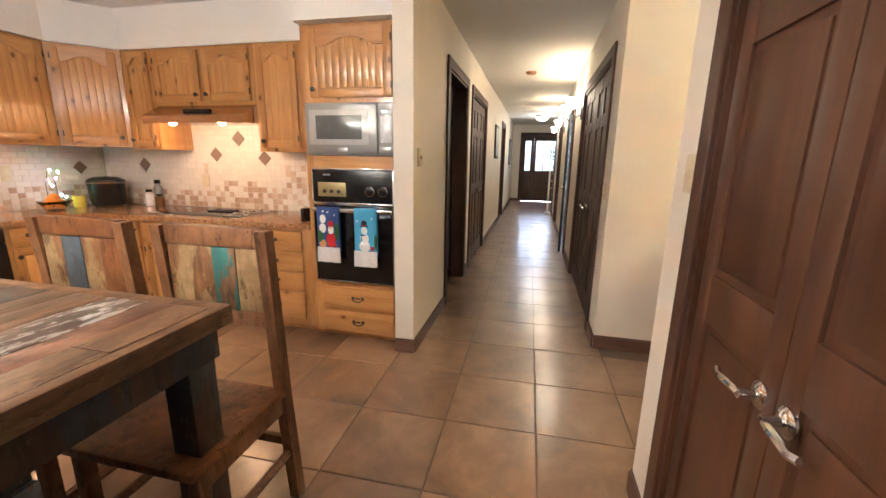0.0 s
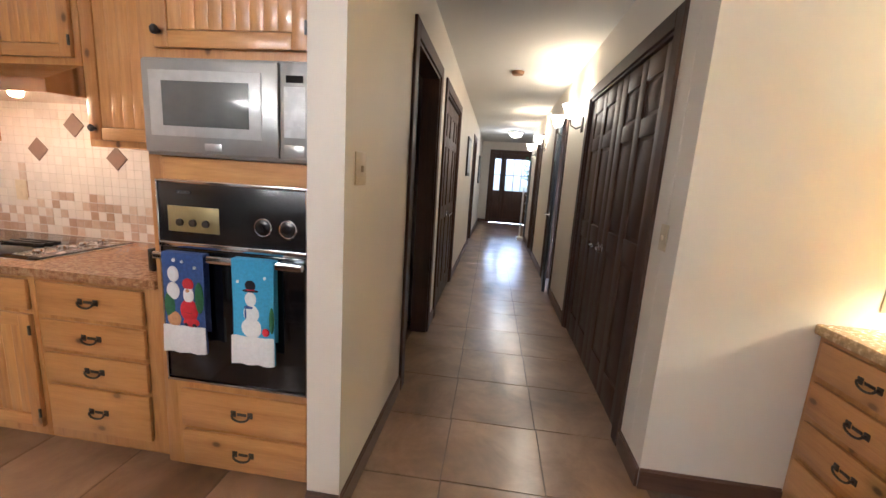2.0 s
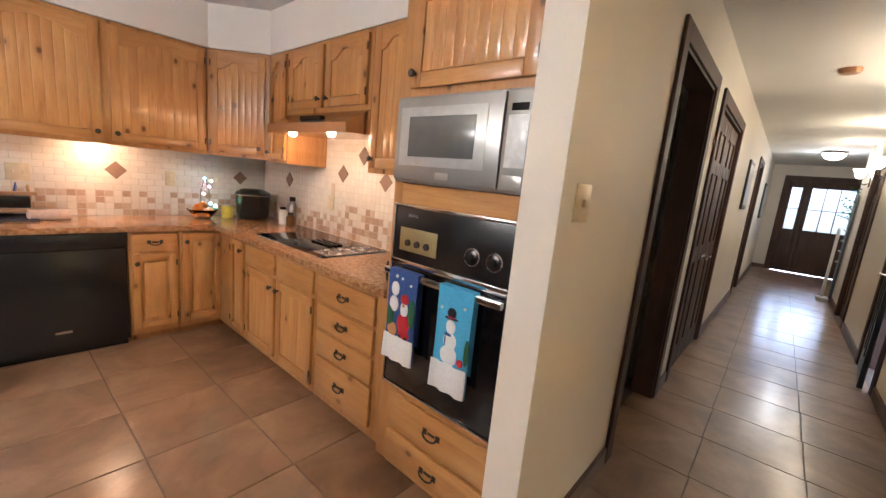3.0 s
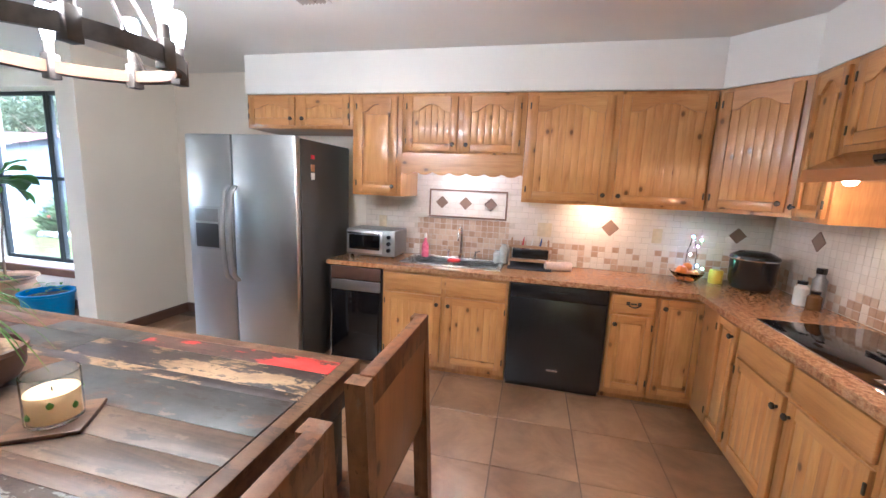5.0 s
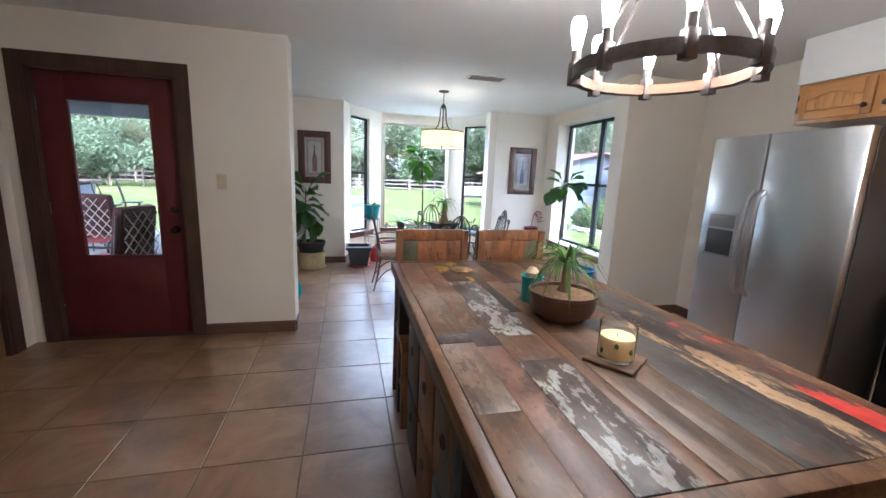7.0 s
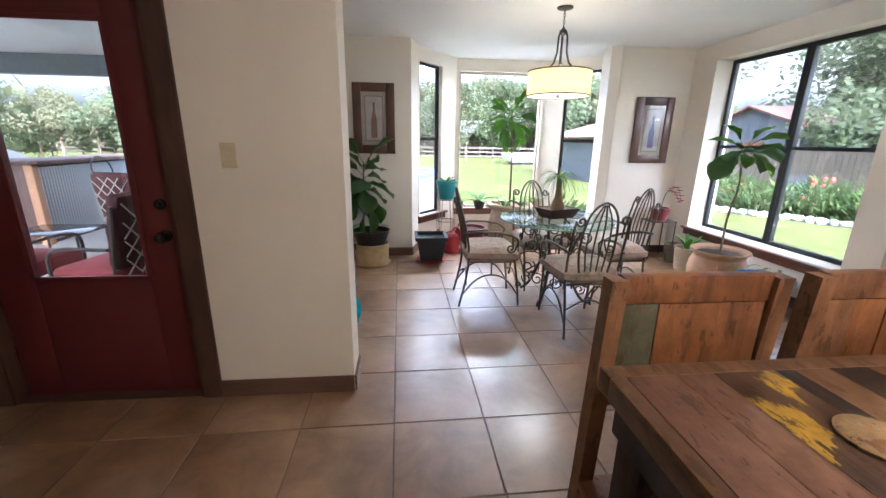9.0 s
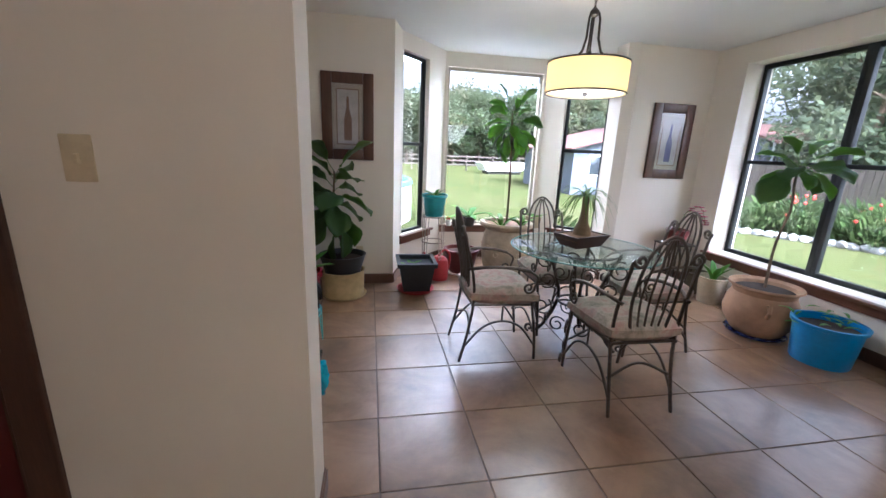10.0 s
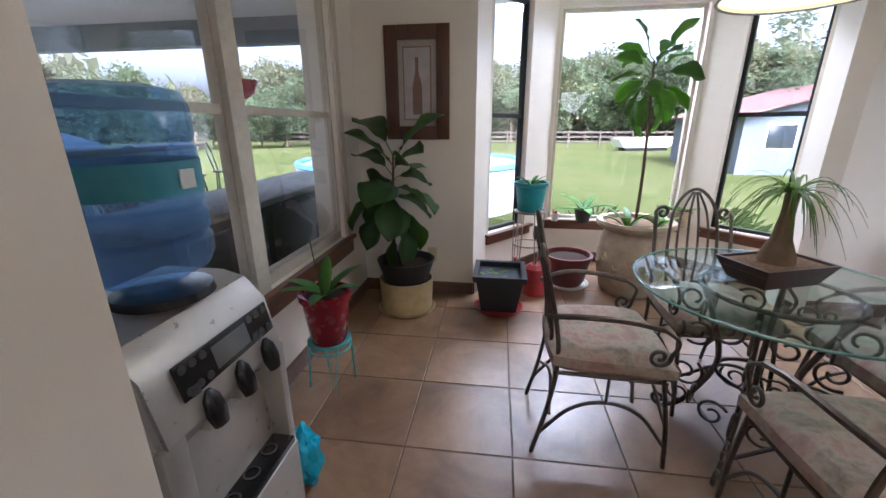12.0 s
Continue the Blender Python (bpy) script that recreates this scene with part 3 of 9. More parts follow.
for a, b in (((g0 - 0.012, 0.044, gz0 - 0.012), (g0 + 0.012, 0.052, gz1 + 0.012)), ((g1 - 0.012, 0.044, gz0 - 0.012), (g1 + 0.012, 0.052, gz1 + 0.012)), ((g0, 0.044, gz0 - 0.012), (g1, 0.052, gz0 + 0.012)), ((g0, 0.044, gz1 - 0.012), (g1, 0.052, gz1 + 0.012))):
    bx(bm, a, b, 0.002)
part("glazing_bead", bm, OXRED, lf)
pn = part("pane", box_bm((g0, 0.070, gz0), (g1, 0.075, gz1)), PANE, lf)
pn.visible_shadow = False
for z, r in ((0.90, 0.030), (1.06, 0.026)):
    bm = bmesh.new()
    lathe(bm, [(r, 0), (r, 0.008), (0.012, 0.014), (0.012, 0.03), (r * 0.95, 0.045), (r * 0.8, 0.06), (0, 0.064)] if z < 1 else [(r, 0), (r, 0.012), (0.012, 0.016), (0.010, 0.03), (0, 0.03)], seg=20)
    bm.transform(Matrix.Translation((1.03, 0.05, z)) @ Matrix.Rotation(radians(90), 4, "X"))
    part("door_knob" if z < 1 else "deadbolt", bm, BLACK, lf, "black door knob" if z < 1 else "black deadbolt")
for z in (0.25, 1.05, 1.82):
    part("hinge", box_bm((0.178, 0.040, z - 0.05), (0.196, 0.056, z + 0.05), 0.003), CHROME, lf)
part("threshold", box_bm((0.17, 0.0, 0.0), (1.12, 0.22, 0.018), 0.004), DARKWOOD, d)
# brown door in the side wall of the entry
EW = ((1.68, 0.33), (1.68, Y_RED))
casing(*EW, 1.35, 2.25, 2.06, 0.095)
d = door_at("door_10", "warm brown wooden door beside the back door", *EW)
six_panel(d, 1.37, 2.23, 2.03, wood("orange brown door wood", (0.34, 0.17, 0.06), (0.25, 0.115, 0.04), (0.13, 0.055, 0.02), "z", 0.4), 0.03)


def plate_switch(at, rz, w=0.072, h=0.117, toggles=1, name="light_switch"):
    sw = thing(name, "almond plastic wall switch plate" if name == "light_switch" else "almond plastic wall outlet", "switch" if name == "light_switch" else "outlet", at, rz)
    part("plate", box_bm((-w / 2, -0.006, -h / 2), (w / 2, 0.0, h / 2), 0.003), ALMOND, sw)
    for i in range(toggles):
        x = (i - (toggles - 1) / 2) * 0.046
        if name == "light_switch":
            part("toggle", box_bm((x - 0.005, -0.016, -0.012), (x + 0.005, -0.005, 0.012), 0.002), ALMOND, sw)
        else:
            for z in (-0.02, 0.02):
                part("socket", box_bm((x - 0.014, -0.008, z - 0.013), (x + 0.014, -0.005, z + 0.013), 0.003), ALMOND, sw)


plate_switch((0.28, Y_RED, 1.30), 180, 0.072, 0.117)
plate_switch((X_HALL_L, 2.64, 1.33), 90, 0.11)
plate_switch((0.315, 1.44, 1.29), -90, 0.10)
plate_switch((X_HALL_R, 3.05, 1.12), -90)
plate_switch((1.14, 2.907, 0.97), 0, name="wall_outlet")
plate_switch((-0.30, Y_BACK, 0.33), 180, name="wall_outlet")
plate_switch((-3.05, Y_BACK, 0.36), 180, name="wall_outlet")

# ---- kitchen cabinets: local x along the front, y into the wall, z up ----
def arch(x0, x1, z, h, n=18):
    """The curved lower edge of a cathedral top rail: low shoulders and a raised middle."""
    pts = []
    for i in range(n + 1):
        u = i / n
        w = abs(2 * u - 1)
        k = 0.0 if w > 0.86 else 0.5 + 0.5 * math.cos(math.pi * (w / 0.86) ** 1.25)
        pts.append((x0 + (x1 - x0) * u, z - h + h * k))
    return pts


def knob(parent, x, z, y=-0.02):
    bm = bmesh.new()
    lathe(bm, [(0.007, 0), (0.007, 0.012), (0.015, 0.018), (0.016, 0.024), (0.010, 0.030), (0, 0.031)], seg=14)
    bm.transform(Matrix.Translation((x, y, z)) @ Matrix.Rotation(radians(90), 4, "X"))
    part("knob", bm, PEWTER, parent, "round antique pewter knob")


def hinge(parent, x, z, y=-0.021):
    bm = bx(bmesh.new(), (x - 0.005, y - 0.004, z - 0.022), (x + 0.005, y + 0.004, z + 0.022), 0.002)
    part("hinge", bm, PEWTER, parent)


def pull(parent, x, z, y=-0.02):
    """A bail pull with two backplates and a drooping handle."""
    bm = bmesh.new()
    for s in (-1, 1):
        bx(bm, (x + s * 0.036 - 0.011, y - 0.004, z - 0.012), (x + s * 0.036 + 0.011, y, z + 0.014), 0.003)
        cyl(bm, (x + s * 0.036, y, z), (x + s * 0.036, y - 0.014, z), 0.005, seg=8)
    pts = [(x + 0.036 * math.cos(a), y - 0.013 - 0.004 * math.sin(a), z - 0.020 * math.sin(a)) for a in (math.pi * i / 10 for i in range(11))]
    tube(bm, pts, 0.0042, 6)
    bx(bm, (x - 0.020, y - 0.003, z - 0.006), (x + 0.020, y, z + 0.006), 0.002)
    part("handle", bm, PEWTER, parent, "antique pewter bail handle")


def cab_door(cab, x0, x1, z0, z1, arched=True, knob_at="right", knob_low=True, beads=True):
    s = min(0.055, (x1 - x0) * 0.17)
    h = min(0.055, (z1 - z0) * 0.16) if arched else 0.0
    door = part("door", box_bm((x0 + 0.002, -0.003, z0 + 0.002), (x1 - 0.002, 0, z1 - 0.002)), PINE, cab)
    part("stile", box_bm((x0, -0.02, z0), (x0 + s, -0.003, z1), 0.003), PINE, door)
    part("stile", box_bm((x1 - s, -0.02, z0), (x1, -0.003, z1), 0.003), PINE, door)
    part("rail", box_bm((x0 + s + 0.0005, -0.0195, z0), (x1 - s - 0.0005, -0.003, z0 + s), 0.003), PINE_H, door)
    top = z1 - s
    edge = arch(x0 + s + 0.0005, x1 - s - 0.0005, top, h) if arched else [(x0 + s + 0.0005, top), (x1 - s - 0.0005, top)]
    part("rail", slab(bmesh.new(), edge + [(x1 - s - 0.0005, z1), (x0 + s + 0.0005, z1)], -0.0195, -0.003), PINE_H, door)
    w = x1 - x0 - 2 * s
    n = max(3, round(w / 0.052)) if beads else 1
    m = 0.0 if beads else 0.022
    for i in range(n):
        a, b = x0 + s + w * i / n, x0 + s + w * (i + 1) / n
        part("plank" if beads else "panel", box_bm((a + 0.0004 + m, -0.012, z0 + s + 0.004 + m), (b - 0.0004 - m, -0.0035, z1 - s + 0.004 - m - (h if m else 0)), 0.0009 if beads else 0.006), PINE_P, door)
    kx = x1 - s / 2 if knob_at == "right" else x0 + s / 2
    knob(door, kx, z0 + 0.05 if knob_low else z1 - 0.06)
    hx = x0 + 0.004 if knob_at == "right" else x1 - 0.004
    for z in (z0 + 0.07, z1 - 0.07):
        hinge(door, hx, z)


def cab_drawer(cab, x0, x1, z0, z1, handle=True):
    bm = bmesh.new()
    bx(bm, (x0, -0.02, z0), (x1, 0, z1), 0.007)
    d = part("drawer", bm, PINE_H, cab)
    if handle:
        pull(d, (x0 + x1) / 2, (z0 + z1) / 2 + 0.004)


def cabinet(name, label, at, rz, w, z0, z1, depth, toe=0.0, group=""):
    cab = thing(name, label, "cabinet", (at[0], at[1], 0), rz, group)
    bm = bmesh.new()
    bx(bm, (0, 0.001, z0 + toe), (w, depth, z1), 0.002)
    if toe:
        bx(bm, (0.0, 0.06, z0), (w, depth, z0 + toe))
    part("body", bm, PINE, cab)
    return cab


UP, BA = "pine wall cabinets", "pine base cabinets"
SX, BX_ = -3.85, -3.73       # fronts of the wall and base cabinets on the sink wall
D_UP, D_BA = abs(X_SINK - SX) - 0.003, abs(X_SINK - BX_) - 0.003
TOPZ = 2.142

c = cabinet("wall_cabinet", "short honey pine wall cabinet above the refrigerator", (SX, -0.93), 90, 0.955, 1.875, TOPZ, D_UP, group=UP)
cab_door(c, 0.02, 0.45, 1.90, 2.12, knob_at="right")
cab_door(c, 0.50, 0.93, 1.90, 2.12, knob_at="left")
c = cabinet("wall_cabinet", "narrow tall honey pine wall cabinet", (SX, 0.027), 90, 0.41, 1.37, TOPZ, D_UP, group=UP)
cab_door(c, 0.035, 0.375, 1.395, 2.115, knob_at="right", beads=False)
c = cabinet("wall_cabinet", "honey pine wall cabinet with scalloped valance over the sink", (SX, 0.439), 90, 0.925, 1.70, TOPZ, D_UP, group=UP)
cab_door(c, 0.03, 0.43, 1.72, 2.115, knob_at="right")
cab_door(c, 0.475, 0.89, 1.72, 2.115, knob_at="left")
bm = bmesh.new()
lower = [(0.925 * i / 60, 1.555 - 0.022 * abs(math.sin(math.pi * 7 * i / 60 + 0.4)) + 0.012) for i in range(61)]
slab(bm, lower + [(0.925, 1.705), (0, 1.705)], -0.004, 0.016)
part("valance", bm, PINE_H, c, "scalloped pine valance board")
c = cabinet("wall_cabinet", "wide two-door honey pine wall cabinet with beadboard panels", (SX, 1.366), 90, 1.19, 1.375, TOPZ, D_UP, group=UP)
cab_door(c, 0.02, 0.575, 1.40, 2.115, knob_at="right")
cab_door(c, 0.62, 1.175, 1.40, 2.115, knob_at="left")
# diagonal corner unit
c = thing("corner_cabinet", "diagonal honey pine corner wall cabinet with sheen", "cabinet", (SX, 2.557, 0), math.degrees(math.atan2(0.323, 0.33)), UP)
bm = plate(bmesh.new(), [(0, 0), (0.462, 0), (0.69, 0.228), (0.46, 0.46), (0.23, 0.54), (-0.30, 0.30)], 1.375, TOPZ)
part("body", bm, PINE, c)
cab_door(c, 0.03, 0.43, 1.40, 2.115, knob_at="right")
RY = 2.88
c = cabinet("wall_cabinet", "slim plain pine filler cabinet beside the range hood", (-3.515, RY), 0, 0.29, 1.36, TOPZ, 0.325, group=UP)
cab_door(c, 0.03, 0.27, 1.385, 2.115, knob_at="left", beads=False)
c = cabinet("wall_cabinet", "two-door honey pine wall cabinet above the range hood", (-3.222, RY), 0, 0.94, 1.705, TOPZ, 0.325, group=UP)
cab_door(c, 0.03, 0.455, 1.735, 2.115, knob_at="right")
cab_door(c, 0.495, 0.91, 1.735, 2.115, knob_at="left")
c = cabinet("wall_cabinet", "tall single-door pine wall cabinet beside the oven", (-2.279, RY), 0, 0.585, 1.355, TOPZ, 0.325, group=UP)
cab_door(c, 0.03, 0.36, 1.385, 2.115, knob_at="left")

# base cabinets on the sink wall
BZ = 0.808
c = cabinet("base_cabinet", "honey pine sink base cabinet with two doors", (BX_, 0.352), 90, 0.982, 0, 0.69, D_BA, 0.06, BA)
part("top_rail", box_bm((0, 0.001, 0.6905), (0.982, 0.03, BZ), 0.002), PINE_H, c)
for x in (0.0, 0.962):
    part("side_panel", box_bm((x, 0.0305, 0.6905), (x + 0.02, D_BA, BZ)), PINE, c)
for a, b in ((0.02, 0.475), (0.51, 0.965)):
    cab_drawer(c, a, b, 0.655, 0.79, False)
    cab_door(c, a, b, 0.105, 0.635, False, "right" if a < 0.1 else "left", False)
c = cabinet("base_cabinet", "slim honey pine base cabinet with one drawer", (BX_, 2.022), 90, 0.30, 0, BZ, D_BA, 0.06, BA)
cab_drawer(c, 0.02, 0.285, 0.665, 0.79)
cab_door(c, 0.02, 0.285, 0.105, 0.645, False, "left", False, False)
c = cabinet("base_cabinet", "honey pine corner base cabinet with one door", (BX_, 2.324), 90, 0.885, 0, BZ, D_BA, 0.06, BA)
cab_door(c, 0.02, 0.285, 0.105, 0.785, False, "left", False, False)
# base cabinets on the range wall
c = cabinet("base_cabinet", "narrow honey pine base cabinet in the corner", (-3.725, 2.60), 0, 0.50, 0, BZ, 0.605, 0.06, BA)
cab_door(c, 0.255, 0.48, 0.105, 0.785, False, "right", False, False)
c = cabinet("base_cabinet", "two-door honey pine cabinet under the cooktop", (-3.223, 2.60), 0, 0.925, 0, BZ, 0.605, 0.06, BA)
for a, b in ((0.02, 0.445), (0.48, 0.905)):
    cab_drawer(c, a, b, 0.655, 0.79, False)
    cab_door(c, a, b, 0.105, 0.635, False, "right" if a < 0.1 else "left", False)
c = cabinet("drawer_cabinet", "honey pine cabinet with four knotty drawers", (-2.296, 2.60), 0, 0.60, 0, BZ, 0.605, 0.06, BA)
for a, b in ((0.645, 0.79), (0.495, 0.625), (0.345, 0.475), (0.115, 0.325)):
    cab_drawer(c, 0.03, 0.52, a, b)

# oven tower
tw = thing("oven_cabinet", "tall honey pine oven cabinet with drawers and top door", "cabinet", (-1.69, 2.575, 0))
part("side_panel", box_bm((0, 0, 0.05), (0.055, 0.63, TOPZ), 0.002), PINE, tw)
part("side_panel", box_bm((0.635, 0, 0.05), (0.655, 0.63, TOPZ), 0.002), PINE, tw)
for nm, a, b in (("drawer_case", 0.05, 0.452), ("rail", 1.25, 1.33), ("top_case", 1.668, TOPZ)):
    part(nm, box_bm((0.054, 0.0008, a), (0.636, 0.63, b)), PINE_H if nm == "rail" else PINE, tw)
part("plinth", box_bm((0.0, 0.06, 0), (0.655, 0.63, 0.0495)), PINE_H, tw)
part("back_panel", box_bm((0.056, 0.5, 0.453), (0.634, 0.62, 1.667)), PINE, tw)
cab_door(tw, 0.065, 0.63, 1.70, 2.115, knob_at="left")
cab_drawer(tw, 0.085, 0.625, 0.245, 0.41)
cab_drawer(tw, 0.085, 0.625, 0.065, 0.225)

GREYGLASS = plain("grey tinted microwave window", (0.16, 0.165, 0.16), 0.16, 0.2, 0.1, 20, 0.0)
MWGREY = plain("silver grey microwave enamel", (0.36, 0.36, 0.35), 0.3, 0.5, 0.05)
mw = thing("microwave", "silver grey built-in microwave with dark window", "microwave", (-1.69, 2.575, 1.332))
part("body", box_bm((0.02, -0.022, 0.002), (0.652, 0.45, 0.334), 0.004), MWGREY, mw)
mdoor = part("door", box_bm((0.026, -0.036, 0.012), (0.535, -0.023, 0.326), 0.006), MWGREY, mw)
part("trim", box_bm((0.055, -0.0385, 0.07), (0.475, -0.0365, 0.29), 0.001), plain("pale grey window surround", (0.52, 0.53, 0.52), 0.3, 0.2), mdoor)
part("window", box_bm((0.105, -0.0405, 0.105), (0.43, -0.0387, 0.255), 0.001), GREYGLASS, mdoor)
part("badge", box_bm((0.26, -0.0395, 0.025), (0.325, -0.0372, 0.05), 0.002), plain("dull badge", (0.5, 0.5, 0.5), 0.3, 0.6), mdoor)
mpan = part("control_panel", box_bm((0.541, -0.036, 0.012), (0.646, -0.023, 0.326), 0.006), MWGREY, mw)
part("display", box_bm((0.565, -0.0385, 0.262), (0.625, -0.0365, 0.285)), BLACKGLASS, mpan)
part("keypad", box_bm((0.556, -0.0382, 0.085), (0.632, -0.0365, 0.25), 0.001), plain("white touch keypad", (0.7, 0.72, 0.73), 0.25), mpan)
part("release_button", box_bm((0.556, -0.040, 0.022), (0.632, -0.0365, 0.06), 0.004), MWGREY, mpan)

ov = thing("wall_oven", "black glass wall oven with chrome trim", "oven", (-1.69, 2.575, 0.455))
part("body", box_bm((0.056, -0.008, 0.0), (0.634, 0.49, 0.792), 0.002), BLACK, ov)
ctl = part("control_panel", box_bm((0.058, -0.032, 0.565), (0.634, -0.009, 0.79), 0.004), BLACK, ov)
bm = bmesh.new()
for a, b in (((0.05, -0.036, 0.783), (0.64, -0.008, 0.795)), ((0.05, -0.036, 0.545), (0.64, -0.008, 0.566)), ((0.05, -0.036, 0.0), (0.058, -0.008, 0.79)), ((0.632, -0.036, 0.0), (0.642, -0.008, 0.79)), ((0.05, -0.036, 0.0), (0.642, -0.008, 0.010))):
    bx(bm, a, b, 0.002)
part("trim", bm, CHROME, ov, "chrome oven trim")
clockp = part("clock_plate", box_bm((0.095, -0.035, 0.605), (0.30, -0.0325, 0.70), 0.001), plain("brass tinted dial plate", (0.42, 0.36, 0.17), 0.3, 0.7), ctl, "brass coloured clock plate")
for i in range(3):
    bm = bmesh.new()
    lathe(bm, [(0.014, 0), (0.013, 0.008), (0, 0.009)], seg=14)
    bm.transform(Matrix.Translation((0.145 + 0.052 * i, -0.035, 0.64)) @ Matrix.Rotation(radians(90), 4, "X"))
    part("timer_dial", bm, PEWTER, ctl)
part("badge", box_bm((0.135, -0.0345, 0.745), (0.19, -0.0322, 0.757)), CHROME, ctl)
for x in (0.47, 0.565):
    bm = bmesh.new()
    lathe(bm, [(0.03, 0), (0.029, 0.006), (0.017, 0.010), (0.015, 0.026), (0, 0.027)], seg=20)
    bm.transform(Matrix.Translation((x, -0.032, 0.645)) @ Matrix.Rotation(radians(90), 4, "X"))
    kn = part("control_knob", bm, BLACK, ctl, "black control knob with chrome ring")
    bm = bmesh.new()
    tube(bm, [(x + 0.031 * math.cos(a), -0.034, 0.645 + 0.031 * math.sin(a)) for a in (2 * math.pi * i / 24 for i in range(24))], 0.003, 6, True)
    part("ring", bm, CHROME, kn)
odoor = part("oven_door", box_bm((0.062, -0.034, 0.014), (0.630, -0.009, 0.543), 0.006), BLACKGLASS, ov)
bm = bmesh.new()
bx(bm, (0.055, -0.075, 0.503), (0.637, -0.052, 0.530), 0.006)
for x in (0.075, 0.595):
    bx(bm, (x, -0.06, 0.506), (x + 0.022, -0.03, 0.526), 0.003)
part("door_handle", bm, CHROME, odoor, "chrome bar handle")


# two festive hand towels over the oven handle
def towel(x0, w, drop, base, label, picture, border):
    tw_ = thing("hand_towel", label, "towel", (-1.69, 2.575, 0.455), 0, "towels on the oven handle")

    def sheet(xa, xb, za, zb, lift, mat, nm, parent, lab=""):
        bm = bmesh.new()
        nx, nz = 10, 12
        vs = [[bm.verts.new((xa + (xb - xa) * i / nx + 0.0, -0.081 - lift - 0.005 * math.sin(i * 1.5 + 4.8 * (za + (zb - za) * j / nz) / drop) * (1 - (za + (zb - za) * j / nz - (0.53 - drop)) / drop), za + (zb - za) * j / nz)) for j in range(nz + 1)] for i in range(nx + 1)]
        for i in range(nx):
            for j in range(nz):
                bm.faces.new((vs[i][j], vs[i + 1][j], vs[i + 1][j + 1], vs[i][j + 1]))
        ex = bmesh.ops.extrude_face_region(bm, geom=bm.faces[:])
        bmesh.ops.translate(bm, verts=[v for v in ex["geom"] if isinstance(v, bmesh.types.BMVert)], vec=(0, 0.004, 0))
        return part(nm, bm, mat, parent, lab)

    body = sheet(x0, x0 + w, 0.53 - drop, 0.531, 0.0, base, "cloth", tw_)
    bm = bmesh.new()
    bx(bm, (x0, -0.084, 0.525), (x0 + w, -0.046, 0.536), 0.005)
    bx(bm, (x0 + 0.004, -0.050, 0.53 - drop * 0.8), (x0 + w - 0.004, -0.045, 0.531), 0.002)
    part("fold", bm, base, tw_)
    sheet(x0 - 0.001, x0 + w + 0.001, 0.53 - drop, 0.53 - drop * 0.72, 0.010, border, "border", tw_, "white towel border")

    def blob(shape, mat, nm):
        for px, pz, rx, rz_ in shape:
            bm = bmesh.new()
            b2 = bmesh.ops.create_uvsphere(bm, u_segments=12, v_segments=8, radius=1.0)["verts"]
            bmesh.ops.transform(bm, matrix=Matrix.Translation((x0 + w * px, -0.083, 0.53 - drop * pz)) @ Matrix.Diagonal((w * rx, 0.006, drop * rz_, 1)), verts=b2)
            part(nm, bm, mat, tw_)

    for nm, mat, shape in picture:
        blob(shape, mat, nm)
    return tw_


T_NAVY = plain("navy towel cloth", (0.045, 0.09, 0.28), 0.95, 0, 0.25, 90, 0.4)
T_BLUE = plain("sky blue towel cloth", (0.09, 0.38, 0.66), 0.95, 0, 0.15, 90, 0.4)
T_WHITE = plain("white towel cloth", (0.75, 0.75, 0.75), 0.95, 0, 0.08, 90, 0.4)
T_RED = plain("red towel print", (0.5, 0.02, 0.03), 0.95, 0, 0.15, 90, 0.3)
T_GREEN = plain("green towel print", (0.03, 0.12, 0.05), 0.95, 0, 0.25, 90, 0.3)
T_TAN = plain("tan towel print", (0.55, 0.27, 0.12), 0.95, 0, 0.2, 90, 0.3)
T_BLACK = plain("black towel print", (0.02, 0.02, 0.03), 0.95, 0, 0.2, 90, 0.3)
towel(0.10, 0.165, 0.375, T_NAVY, "navy hand towel with a red and white winter print", [
    ("green_print", T_GREEN, [(0.15, 0.52, 0.13, 0.14), (0.88, 0.42, 0.11, 0.16)]),
    ("white_print", T_WHITE, [(0.27, 0.20, 0.14, 0.08), (0.25, 0.37, 0.16, 0.09), (0.62, 0.40, 0.13, 0.09), (0.3, 0.06, 0.04, 0.02), (0.8, 0.12, 0.03, 0.015), (0.5, 0.07, 0.03, 0.015)]),
    ("red_print", T_RED, [(0.62, 0.29, 0.14, 0.06), (0.62, 0.56, 0.22, 0.12), (0.66, 0.68, 0.20, 0.05)]),
    ("tan_print", T_TAN, [(0.24, 0.66, 0.17, 0.08), (0.62, 0.36, 0.08, 0.035)]),
    ("black_print", T_BLACK, [(0.56, 0.70, 0.07, 0.03), (0.74, 0.70, 0.07, 0.03), (0.62, 0.58, 0.2, 0.012)])], T_WHITE)
